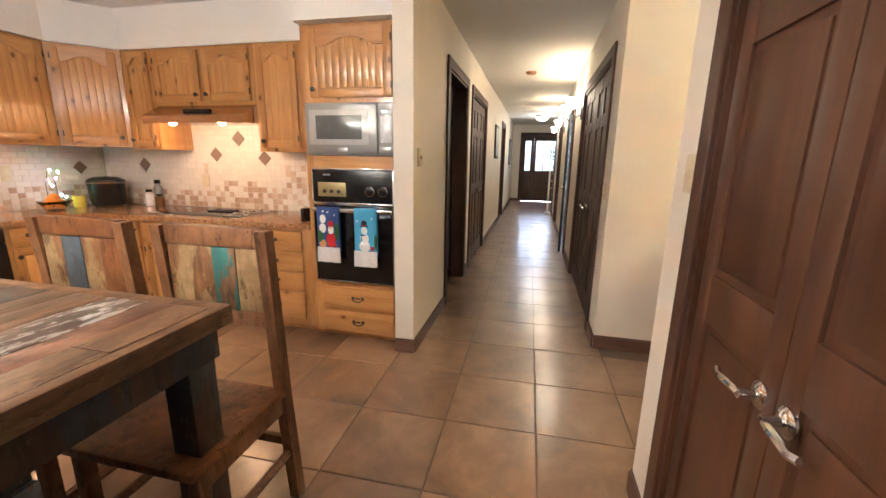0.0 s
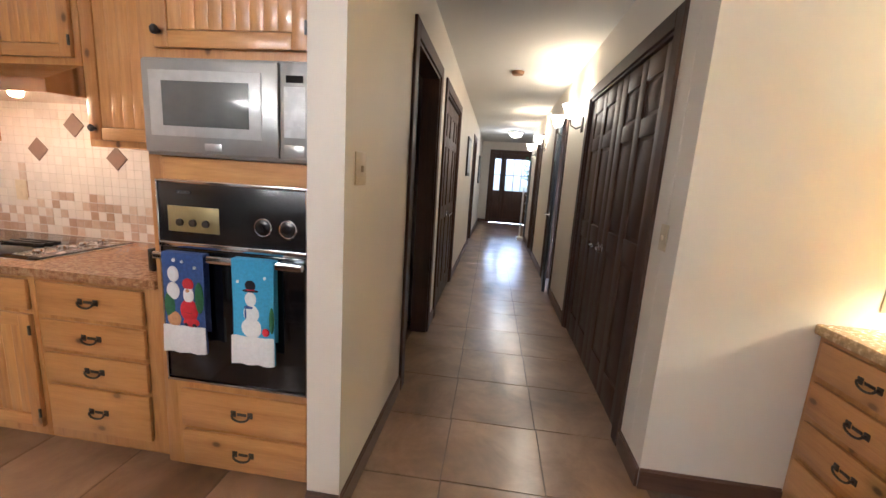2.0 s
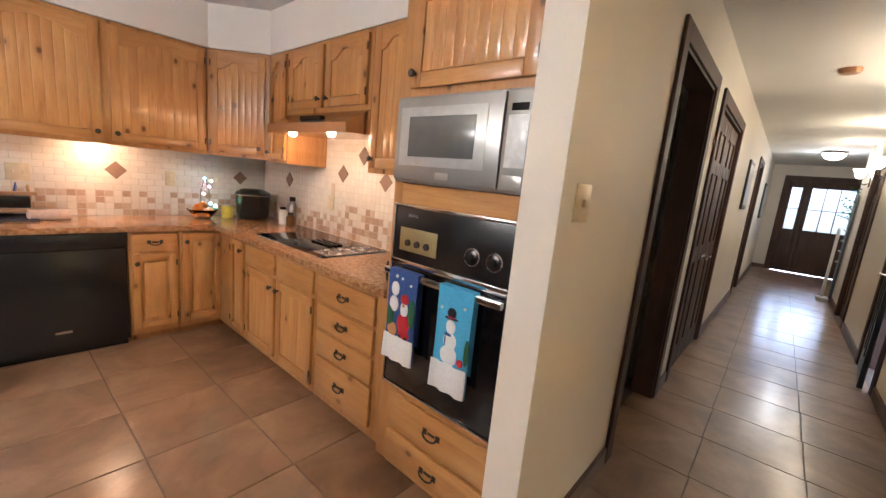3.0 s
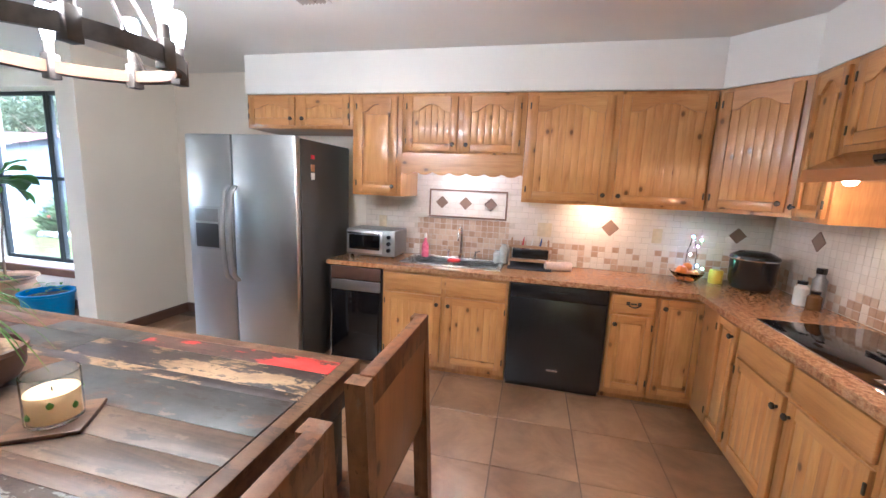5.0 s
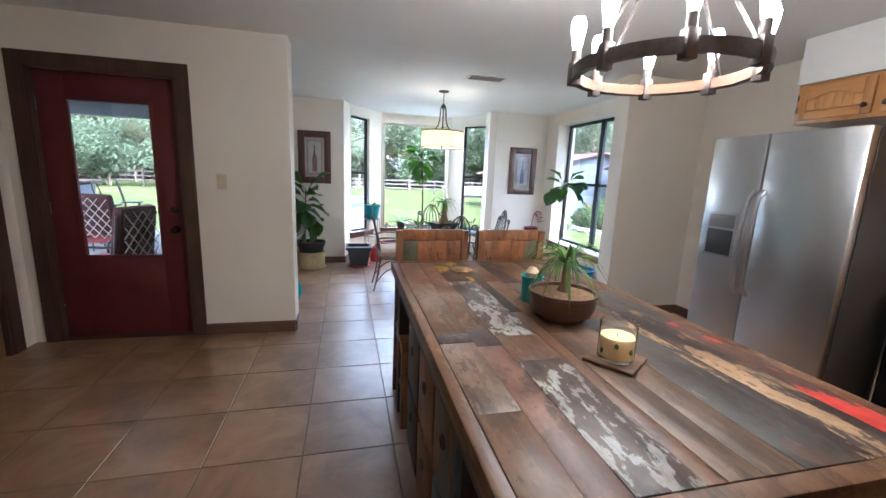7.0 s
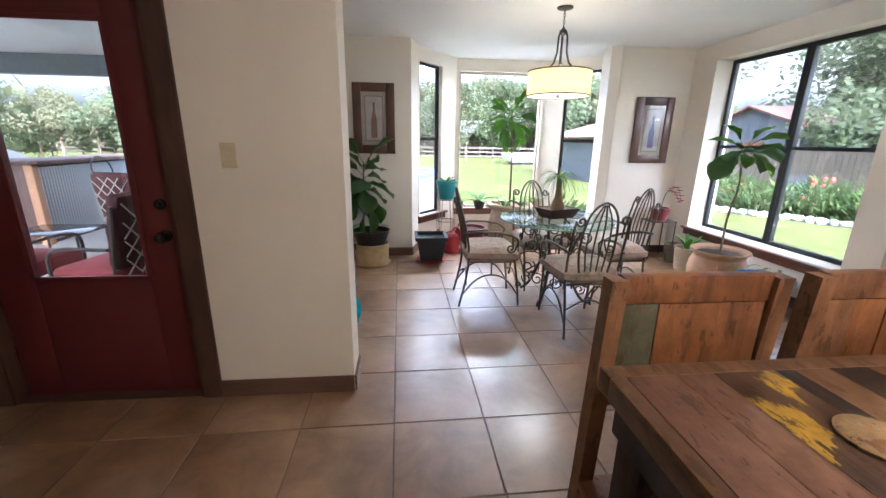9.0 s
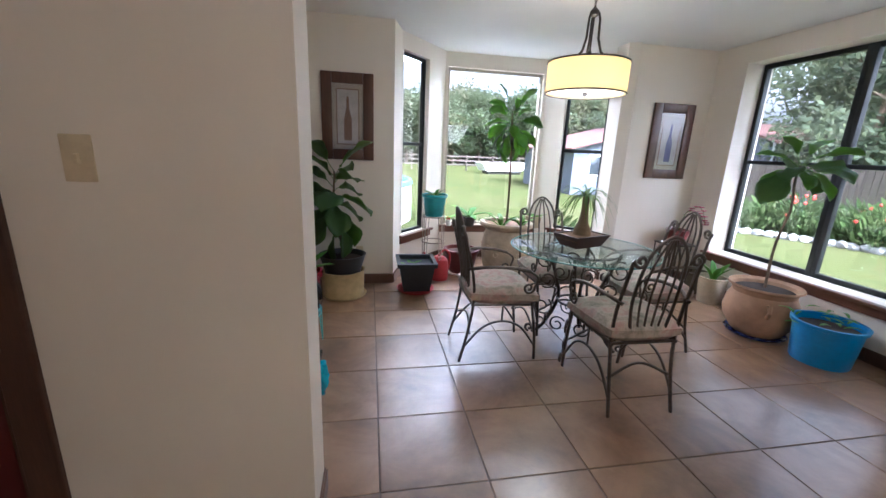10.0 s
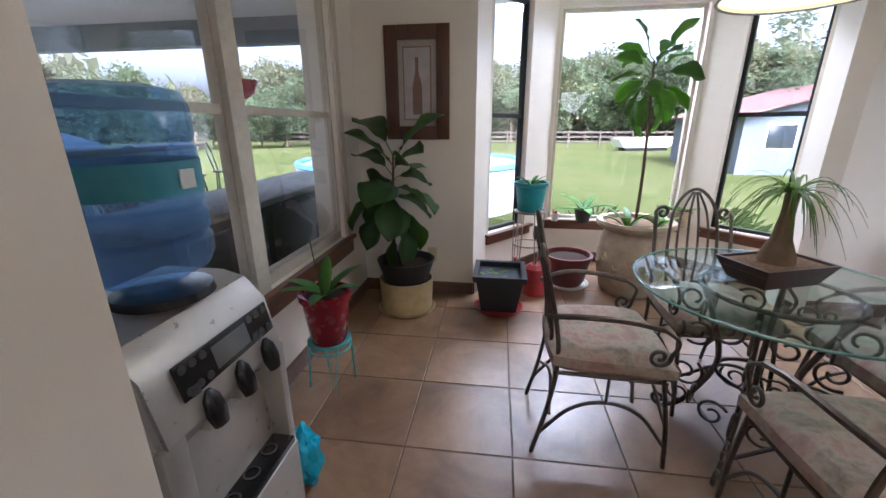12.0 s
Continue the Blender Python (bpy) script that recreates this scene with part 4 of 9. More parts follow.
towel(0.375, 0.16, 0.39, T_BLUE, "sky blue hand towel with a snow figure print", [
    ("white_print", T_WHITE, [(0.45, 0.36, 0.14, 0.07), (0.46, 0.50, 0.19, 0.09), (0.46, 0.64, 0.25, 0.10), (0.8, 0.15, 0.03, 0.015), (0.15, 0.2, 0.03, 0.015)]),
    ("black_print", T_BLACK, [(0.45, 0.23, 0.13, 0.05), (0.45, 0.28, 0.2, 0.014)]),
    ("green_print", T_GREEN, [(0.95, 0.55, 0.06, 0.13)]),
    ("red_print", T_RED, [(0.8, 0.67, 0.09, 0.04), (0.45, 0.27, 0.12, 0.01)]),
    ("scarf_print", T_NAVY, [(0.42, 0.44, 0.14, 0.018), (0.34, 0.5, 0.04, 0.06)])], T_WHITE)

# counter top with a moulded edge
ct = thing("countertop", "brown speckled granite countertop with rounded edge", "countertop", (0, 0, 0))
bm = plate(bmesh.new(), [(X_SINK + 0.002, -0.125), (-3.70, -0.125), (-3.70, 2.562), (-1.693, 2.562), (-1.693, Y_RANGE - 0.002), (X_SINK + 0.002, Y_RANGE - 0.002),
                            (X_SINK + 0.002, 0.871), (-4.20, 0.871), (-4.20, 1.22), (-3.85, 1.22), (-3.85, 0.48), (-4.20, 0.48), (-4.20, 0.869), (X_SINK + 0.002, 0.869)], 0.810, 0.846)
bmesh.ops.bevel(bm, geom=[e for e in bm.edges if abs(e.verts[0].co.z - e.verts[1].co.z) < 1e-5 and max(e.verts[0].co.x, e.verts[1].co.x) > -3.84 and len({round(v.co.x, 2) for v in e.verts} & {-3.85}) == 0], offset=0.011, segments=3, affect="EDGES", profile=0.5)
part("slab", bm, GRANITE, ct)

# range hood with two lit lamps
HOODM = steel("bronze toned range hood metal", (0.60, 0.46, 0.33), 0.2, (60, 1, 1))
hd = thing("range_hood", "bronze metal range hood with two lit lamps", "range hood", (-3.20, 3.2, 1.56))
bm = bmesh.new()
v = [(0, -0.32, 0.145), (0, -0.48, 0.055), (0, -0.48, 0.0), (0, 0, 0.02), (0, 0, 0.145)]
la = [bm.verts.new(p) for p in v]
lb = [bm.verts.new((p[0] + 0.92, p[1], p[2])) for p in v]
for i in range(5):
    bm.faces.new((la[i], la[(i + 1) % 5], lb[(i + 1) % 5], lb[i]))
bm.faces.new(la[::-1])
bm.faces.new(lb)
part("canopy", bm, HOODM, hd)
part("vent_slot", box_bm((0.34, -0.432, 0.086), (0.58, -0.40, 0.106)), BLACK, hd)
BULB_HOT = glow("lit hood bulb", (1.0, 0.62, 0.28), 12.0)
for x in (0.20, 0.66):
    bm = bmesh.new()
    lathe(bm, [(0, -0.016), (0.018, -0.012), (0.026, 0.0), (0.024, 0.02)], (x, -0.40, 0.0), 18)
    part("bulb", bm, BULB_HOT, hd, "glowing warm hood lamp")

# cooktop
ck = thing("cooktop", "black glass cooktop with four silver knobs", "cooktop", (-3.22, 2.66, 0.846))
part("glass_top", box_bm((0, 0, 0.0), (0.86, 0.48, 0.008), 0.003), BLACKGLASS, ck)
part("rim", box_bm((-0.008, -0.008, 0.0), (0.868, 0.488, 0.005), 0.002), CHROME, ck)
bm = bmesh.new()
for y in (0.21, 0.25, 0.29):
    bx(bm, (0.38, y, 0.009), (0.62, y + 0.015, 0.022), 0.004)
bx(bm, (0.40, 0.20, 0.008), (0.415, 0.315, 0.018))
bx(bm, (0.585, 0.20, 0.008), (0.60, 0.315, 0.018))
part("grate", bm, BLACK, ck)
part("control_strip", box_bm((0.68, 0.04, 0.0085), (0.85, 0.44, 0.0105), 0.001), plain("grey control strip", (0.35, 0.3, 0.26), 0.25, 0.5), ck)
for i in range(4):
    bm = bmesh.new()
    lathe(bm, [(0.022, 0.010), (0.022, 0.026), (0.017, 0.032), (0, 0.033)], (0.765, 0.09 + 0.10 * i, 0), 18)
    part("control_knob", bm, CHROME, ck, "silver control knob")

# sink and tap
sk = thing("kitchen_sink", "double bowl stainless steel kitchen sink", "sink", (-3.80, 0.45, 0.846), 90)
SINKM = steel("satin stainless sink steel", (0.60, 0.60, 0.59), 0.26)
bm = bmesh.new()
for x0, x1 in ((0.03, 0.38), (0.42, 0.77)):
    for a, b in (((x0, 0.05, -0.14), (x1, 0.40, -0.13)), ((x0, 0.05, -0.14), (x0 + 0.008, 0.40, 0.002)), ((x1 - 0.008, 0.05, -0.14), (x1, 0.40, 0.002)), ((x0, 0.05, -0.14), (x1, 0.058, 0.002)), ((x0, 0.392, -0.14), (x1, 0.40, 0.002))):
        bx(bm, a, b)
part("bowl", bm, SINKM, sk)
bm = bmesh.new()
for a, b in (((0, 0.02, 0), (0.80, 0.05, 0.012)), ((0, 0.40, 0), (0.80, 0.46, 0.012)), ((0, 0.05, 0), (0.03, 0.40, 0.012)), ((0.77, 0.05, 0), (0.80, 0.40, 0.012)), ((0.38, 0.05, 0), (0.42, 0.40, 0.012))):
    bx(bm, a, b, 0.003)
part("rim", bm, SINKM, sk)
fa = thing("faucet", "brushed nickel gooseneck kitchen faucet with side sprayer", "faucet", (-4.235, 0.87, 0.858), 90)
bm = bmesh.new()
lathe(bm, [(0.028, 0), (0.026, 0.02), (0.014, 0.035), (0.013, 0.07)], seg=16)
part("base", bm, CHROME, fa)
bm = bmesh.new()
tube(bm, [(0, 0, 0.05), (0, 0, 0.20)] + [(-0.0, -0.075 + 0.075 * math.cos(a), 0.20 + 0.075 * math.sin(a)) for a in (math.pi * i / 12 for i in range(1, 13))] + [(0, -0.15, 0.16)], 0.011, 10)
part("spout", bm, CHROME, fa)
for x in (-0.11, 0.13):
    bm = bmesh.new()
    lathe(bm, [(0.018, 0), (0.014, 0.03), (0.01, 0.05), (0.013, 0.06), (0, 0.065)], (x, 0, 0), 12)
    tube(bm, [(x, 0, 0.05), (x + 0.04 * (1 if x > 0 else -1), -0.02, 0.07)], 0.006, 8)
    part("handle", bm, CHROME, fa)

# dishwasher and compactor
dw = thing("dishwasher", "black built-in dishwasher with small badge", "dishwasher", (BX_, 1.34, 0), 90)
part("body", box_bm((0.004, 0.003, 0.05), (0.676, 0.5, 0.806)), BLACK, dw)
part("door", box_bm((0.006, -0.022, 0.055), (0.674, 0.002, 0.70), 0.006), BLACK, dw)
cp = part("control_panel", box_bm((0.006, -0.026, 0.703), (0.674, 0.002, 0.805), 0.008), BLACK, dw)
part("handle", box_bm((0.26, -0.034, 0.735), (0.43, -0.020, 0.765), 0.006), BLACK, cp)
part("badge", box_bm((0.30, -0.0245, 0.165), (0.38, -0.0222, 0.182), 0.001), CHROME, dw)
part("kick_plate", box_bm((0.01, 0.03, 0.0), (0.67, 0.05, 0.05)), BLACK, dw)
tc = thing("trash_compactor", "black trash compactor with silver trim", "appliance", (BX_, -0.105, 0), 90)
part("body", box_bm((0.0, 0.003, 0.02), (0.452, 0.5, 0.806), 0.002), BLACK, tc)
part("drawer_front", box_bm((0.03, -0.02, 0.09), (0.425, 0.002, 0.60), 0.004), BLACKGLASS, tc)
part("top_panel", box_bm((0.02, -0.018, 0.70), (0.435, 0.002, 0.80), 0.003), plain("brown panel", (0.09, 0.045, 0.03), 0.4), tc)
part("control_strip", box_bm((0.02, -0.024, 0.61), (0.435, 0.002, 0.69), 0.004), STEEL, tc)
part("side_trim", box_bm((0.008, -0.024, 0.05), (0.024, 0.002, 0.80), 0.002), CHROME, tc)

# refrigerator: local x along its front
fr = thing("refrigerator", "stainless steel side-by-side refrigerator with ice dispenser", "refrigerator", (-3.354, -1.085, 0), 90)
FW = 0.934
part("body", box_bm((0.004, 0.065, 0.03), (FW - 0.004, 0.80, 1.755), 0.012), DARKGREY, fr)
ldr = part("freezer_door", box_bm((0.003, 0.0, 0.06), (0.40, 0.06, 1.768), 0.016), STEEL, fr)
rdr = part("fridge_door", box_bm((0.408, 0.0, 0.06), (FW - 0.003, 0.06, 1.768), 0.016), STEEL, fr)
part("kick_grille", box_bm((0.01, 0.03, 0.0), (FW - 0.01, 0.07, 0.055)), BLACK, fr)
for own, x in ((ldr, 0.372), (rdr, 0.436)):
    bm = bmesh.new()
    pts = [(x, 0.0, 0.70), (x, -0.045, 0.74)] + [(x, -0.05 - 0.022 * math.sin(math.pi * i / 10), 0.76 + 0.58 * i / 10) for i in range(11)] + [(x, -0.045, 1.36), (x, 0.0, 1.40)]
    tube(bm, pts, 0.016, 10)
    part("handle", bm, STEEL, own, "curved stainless steel handle")
part("dispenser_frame", box_bm((0.055, -0.006, 0.92), (0.295, 0.004, 1.245), 0.006), plain("silver dispenser surround", (0.42, 0.43, 0.44), 0.35, 0.7), ldr)
part("dispenser_recess", box_bm((0.075, -0.009, 0.935), (0.275, -0.004, 1.115), 0.003), plain("charcoal dispenser recess", (0.03, 0.03, 0.032), 0.4), ldr)
part("dispenser_panel", box_bm((0.075, -0.009, 1.13), (0.275, -0.004, 1.225), 0.003), plain("grey touch panel", (0.2, 0.2, 0.21), 0.3, 0.3), ldr)
for z, m_, hh in ((1.62, T_RED, 0.03), (1.53, T_TAN, 0.05), (1.47, T_WHITE, 0.05)):
    mg = thing("fridge_magnet", "small paper magnet on the refrigerator side", "magnet", (-3.55, -0.151 + 0.0, z), 0, "magnets on the refrigerator")
    part("magnet", box_bm((-0.03, -0.003, 0), (0.012, 0.004, hh), 0.001), m_, mg)


# ---- reclaimed boat-wood table and stools ----
def peeled(name, paint_c, wood_c, amount, scale=9.0, rough=0.36, along="y"):
    """Old boards with worn paint that has flaked off to bare wood."""
    n = Nodes(name, rough, Specular_IOR_Level=0.3)
    s = (1.0, 0.35, 1.0) if along == "y" else (1.0, 1.0, 0.35)
    v = n.space(s, spread=40.0)
    w = n.noise(n.space((14, 1.1, 14) if along == "y" else (14, 14, 1.1), spread=17.0), 2.0, 6, 0.65, 0.5)
    timber = n.ramp(w, [(0.28, tuple(c * 0.35 for c in wood_c)), (0.5, wood_c), (0.75, tuple(min(1, c * 1.5) for c in wood_c))])
    flake = n.noise(v, scale, 8, 0.66, 0.15)
    mask = n.ramp(flake, [(1 - amount - 0.012, 0.0), (1 - amount + 0.012, 1.0)])
    old = n.mix(n.ramp(n.noise(v, 34, 4), [(0.3, 0.0), (0.7, 0.6)]), paint_c, tuple(c * 0.55 for c in paint_c))
    col = n.mix(mask, timber, old)
    grime = n.noise(n.space((1, 1, 1), spread=29.0), 4.5, 6, 0.7, 0.4)
    col = n.mix(n.ramp(grime, [(0.34, 0.85), (0.62, 0.0)]), col, (0.42, 0.36, 0.30), "MULTIPLY")
    chips = n.noise(v, 26, 7, 0.72)
    col = n.mix(n.ramp(chips, [(0.60, 0.0), (0.63, 0.45)]), col, (0.20, 0.135, 0.085))
    col = n.mix(n.ramp(chips, [(0.40, 0.8), (0.42, 0.0)]), col, tuple(c * 0.3 for c in wood_c))
    scratch = n.noise(n.space((60, 5, 60) if along == "y" else (60, 60, 5), spread=13.0), 2.0, 3, 0.6)
    col = n.mix(n.ramp(scratch, [(0.60, 0.0), (0.72, 0.55)]), col, tuple(c * 0.4 for c in wood_c))
    n.base(col).rough(grime, rough + 0.18, rough + 0.04)
    n.b.inputs["Coat Weight"].default_value, n.b.inputs["Coat Roughness"].default_value = 0.1, 0.3
    return n.bump(n.mix(0.5, w, flake), 0.4, 0.004).mat


BROWNB = (0.15, 0.075, 0.04)
GREYB = (0.12, 0.085, 0.06)
B_BROWN = peeled("brown reclaimed board", (0.20, 0.112, 0.056), (0.13, 0.066, 0.03), 0.45)
B_ROSE = peeled("rose brown reclaimed board", (0.205, 0.105, 0.068), (0.125, 0.062, 0.036), 0.5)
B_WHITE = peeled("board with flaked white paint", (0.368, 0.368, 0.352), (0.068, 0.044, 0.032), 0.47, 26)
B_GREY = peeled("slate grey reclaimed board", (0.075, 0.072, 0.066), (0.10, 0.06, 0.038), 0.55, 5)
B_RED = peeled("board with bright red paint", (0.60, 0.05, 0.035), (0.075, 0.042, 0.03), 0.50, 10)
B_CREAM = peeled("board with flaked cream paint", (0.42, 0.28, 0.15), (0.045, 0.032, 0.028), 0.49, 9)
B_YEL = peeled("board with yellow flecks", (0.60, 0.37, 0.03), (0.08, 0.044, 0.026), 0.44, 11)
B_LIME = peeled("grey board with lime streaks", (0.27, 0.27, 0.055), (0.135, 0.088, 0.055), 0.34, 8)
B_TAN = peeled("tan reclaimed board", (0.205, 0.132, 0.078), (0.125, 0.075, 0.042), 0.5)
B_DARK = peeled("near black reclaimed board", (0.03, 0.025, 0.022), (0.05, 0.03, 0.022), 0.5, 6)
B_TEAL = peeled("board with teal paint", (0.05, 0.19, 0.19), (0.19, 0.10, 0.05), 0.52, 7, 0.42, "z")
C_ORANGE = peeled("orange brown chair board", (0.26, 0.105, 0.034), (0.17, 0.068, 0.024), 0.5, 5, 0.4, "z")
C_CREAM = peeled("chair board with cream paint", (0.40, 0.27, 0.13), (0.22, 0.11, 0.045), 0.52, 8, 0.42, "z")
C_OLIVE = peeled("chair board with olive grey paint", (0.12, 0.12, 0.07), (0.22, 0.10, 0.04), 0.58, 6, 0.42, "z")
C_BROWN = peeled("brown chair board", (0.28, 0.135, 0.06), (0.20, 0.095, 0.042), 0.5, 6, 0.4, "z")
C_BLUE = peeled("chair board with grey blue paint", (0.10, 0.13, 0.16), (0.22, 0.12, 0.06), 0.55, 6, 0.4, "z")

TX0, TX1, TY0, TY1, TZ = -2.0, -0.968, -0.877, 0.972, 0.911
tb = thing("dining_table", "counter-height reclaimed boat wood table with peeling paint", "table", (TX0, TY0, 0))
TW, TL = TX1 - TX0, TY1 - TY0
# boards across the top: start and end of each strip over the width, and the lengths and paints in it
STRIPS = [
    (0.045, 0.125, [(0.0, 0.36, B_ROSE), (0.36, 0.60, B_GREY), (0.60, 1.0, B_RED)]),
    (0.125, 0.245, [(0.0, 0.30, B_BROWN), (0.30, 0.52, B_GREY), (0.52, 1.0, B_CREAM)]),
    (0.245, 0.285, [(0.0, 0.45, B_DARK), (0.45, 1.0, B_CREAM)]),
    (0.285, 0.43, [(0.0, 0.33, B_BROWN), (0.33, 0.56, B_BROWN), (0.56, 1.0, B_GREY)]),
    (0.43, 0.525, [(0.0, 0.27, B_DARK), (0.27, 0.58, B_GREY), (0.58, 1.0, B_LIME)]),
    (0.525, 0.61, [(0.0, 0.25, B_BROWN), (0.25, 0.62, B_BROWN), (0.62, 1.0, B_LIME)]),
    (0.61, 0.655, [(0.0, 0.5, B_DARK), (0.5, 1.0, B_BROWN)]),
    (0.655, 0.80, [(0.0, 0.24, B_YEL), (0.24, 0.62, B_WHITE), (0.62, 0.72, B_BROWN), (0.72, 1.0, B_WHITE)]),
    (0.80, 0.885, [(0.0, 0.28, B_ROSE), (0.28, 0.58, B_TAN), (0.58, 0.66, B_DARK), (0.66, 1.0, B_ROSE)]),
    (0.885, 0.9955, [(0.0, 0.26, B_ROSE), (0.26, 0.60, B_TAN), (0.60, 0.64, B_DARK), (0.64, 0.85, B_TAN), (0.85, 1.0, B_BROWN)]),
]
top = part("tabletop", box_bm((0.004, 0.004, TZ - 0.05), (TW - 0.004, TL - 0.004, TZ - 0.012), 0.003), B_DARK, tb)
for a, b, runs in STRIPS:
    for p, q, m_ in runs:
        y0, y1 = 0.045 + (TL - 0.09) * p, 0.045 + (TL - 0.09) * q
        lift = random.uniform(-0.0012, 0.0006)
        part("board", box_bm((a + 0.0003, y0 + 0.0004, TZ - 0.02), (b - 0.0003, y1 - 0.0004, TZ + lift), 0.0012), m_, top)
for a, b in (((0, 0, TZ - 0.055), (TW, 0.044, TZ)), ((0, TL - 0.044, TZ - 0.055), (TW, TL, TZ)), ((0, 0.0445, TZ - 0.055), (0.044, TL - 0.0445, TZ)), ((TW - 0.036, 0.0445, TZ - 0.055), (TW, TL - 0.0445, TZ))):
    part("edge_board", box_bm(a, b, 0.004), B_BROWN, top)
TBASE = peeled("dark blue brown table base", (0.035, 0.04, 0.055), (0.05, 0.028, 0.02), 0.5, 5, 0.45, "z")
part("apron", box_bm((0.03, 0.03, TZ - 0.15), (TW - 0.03, TL - 0.03, TZ - 0.056), 0.004), TBASE, tb)
for x in (0.04, TW - 0.13):
    for y in (0.04, TL - 0.13):
        part("leg", box_bm((x, y, 0.0), (x + 0.09, y + 0.09, TZ - 0.15), 0.006), TBASE, tb)
part("cabinet_body", box_bm((0.10, 0.46, 0.06), (TW - 0.06, TL - 0.46, TZ - 0.15), 0.004), TBASE, tb)
for i, y in enumerate((0.49, 0.80, 1.11)):
    for z0, z1 in ((0.10, 0.40), (0.43, 0.73)):
        dr = part("drawer", box_bm((TW - 0.061, y, z0), (TW - 0.043, y + 0.28, z1), 0.005), (TBASE, C_BROWN, C_BLUE)[i], tb)
        bm = bmesh.new()
        tube(bm, [(TW - 0.038, y + 0.14 + 0.022 * math.cos(a), z1 - 0.10 + 0.022 * math.sin(a)) for a in (2 * math.pi * k / 16 for k in range(16))], 0.004, 6, True)
        part("ring_pull", bm, IRON, dr)


CHAIRBACK = wood("worn orange brown chair back", (0.36, 0.165, 0.062), (0.27, 0.115, 0.042), (0.15, 0.06, 0.022), "z", 0.36, True, coat=0.2)


def boat_stool(at, rz, mats, label):
    """A counter stool: splayed back posts, patchwork back, board seat, rungs. Local back towards -y."""
    st = thing("counter_stool", label, "chair", at, rz, "stools round the table")
    w = 0.45
    for x in (0.0, w - 0.04):
        bm = bmesh.new()
        pts = [(-0.045, 0.0), (-0.005, 0.46), (0.03, 1.085)]
        for (ya, za), (yb, zb) in zip(pts, pts[1:]):
            v = [bm.verts.new(p) for p in ((x, ya - 0.022, za), (x + 0.04, ya - 0.022, za), (x + 0.04, ya + 0.022, za), (x, ya + 0.022, za), (x, yb - 0.022, zb), (x + 0.04, yb - 0.022, zb), (x + 0.04, yb + 0.022, zb), (x, yb + 0.022, zb))]
            for f in ((0, 1, 2, 3), (4, 5, 6, 7), (0, 1, 5, 4), (1, 2, 6, 5), (2, 3, 7, 6), (3, 0, 4, 7)):
                bm.faces.new([v[i] for i in f])
        part("back_post", bm, C_BROWN, st)
        part("front_leg", box_bm((x, 0.36, 0), (x + 0.04, 0.40, 0.472), 0.004), C_BROWN, st)
        part("side_rail", box_bm((x + 0.008, 0.02, 0.41), (x + 0.032, 0.37, 0.472), 0.003), C_BROWN, st)
        bm = bmesh.new()
        tube(bm, [(x + 0.02, -0.025, 0.22), (x + 0.02, 0.37, 0.22)], 0.016, 6)
        part("rung", bm, C_BROWN, st)
    part("seat", box_bm((0.0, 0.0, 0.473), (w, 0.42, 0.50), 0.006), C_ORANGE, st)
    part("rung", box_bm((0.03, 0.365, 0.20), (w - 0.03, 0.39, 0.235), 0.003), C_BROWN, st)
    part("rung", box_bm((0.03, -0.04, 0.24), (w - 0.03, -0.018, 0.275), 0.003), C_BROWN, st)
    back = part("backrest", box_bm((0.035, 0.004, 0.76), (w - 0.035, 0.018, 1.08), 0.003), CHAIRBACK, st)
    n = len(mats)
    for i, m_ in enumerate(mats):
        a, b = 0.042 + (w - 0.084) * i / n, 0.042 + (w - 0.084) * (i + 1) / n
        part("back_board", box_bm((a + 0.0003, 0.0185, 0.80), (b - 0.0003, 0.034 + random.uniform(-0.002, 0.002), 1.02), 0.002), m_, back)
    part("top_rail", box_bm((0.036, 0.003, 1.022), (w - 0.036, 0.037, 1.09), 0.004), C_BROWN if mats[0] is not C_ORANGE else C_ORANGE, back)
    part("lower_rail", box_bm((0.036, 0.006, 0.745), (w - 0.036, 0.032, 0.80), 0.004), C_BROWN, back)
    return st


boat_stool((-0.98, 1.20, 0), 180, [C_CREAM, B_TEAL, C_CREAM, C_CREAM], "reclaimed wood counter stool with teal and cream backboards")
boat_stool((-1.55, 1.20, 0), 180, [C_ORANGE, C_CREAM, C_BLUE, C_CREAM], "reclaimed wood counter stool with cream and blue backboards")
boat_stool((-1.455, -0.985, 0), 0, [C_ORANGE, C_ORANGE, C_ORANGE, C_OLIVE], "reclaimed wood counter stool with worn orange backboards")
boat_stool((-1.975, -0.985, 0), 0, [C_OLIVE, C_ORANGE, C_ORANGE, C_BROWN], "reclaimed wood counter stool with brown backboards")

# ---- lamps ----
BULB = glow("lit clear bulb", (1.0, 0.93, 0.82), 8.0)
ch = thing("chandelier", "round black iron chandelier with eight lit bulbs", "chandelier", (-1.76, 0.19, 1.765))
R_CH = 0.292
bm = bmesh.new()
for r0, r1, z0, z1 in ((R_CH - 0.012, R_CH, 0.004, 0.046),):
    n = 64
    rings = [[bm.verts.new((r * math.cos(2 * math.pi * i / n), r * math.sin(2 * math.pi * i / n), z)) for i in range(n)] for r, z in ((r0, z0), (r1, z0), (r1, z1), (r0, z1))]
    for k in range(4):
        a, b = rings[k], rings[(k + 1) % 4]
        for i in range(n):
            bm.faces.new((a[i], a[(i + 1) % n], b[(i + 1) % n], b[i]))
band = part("band", bm, IRON, ch)
bm = bmesh.new()
n = 64
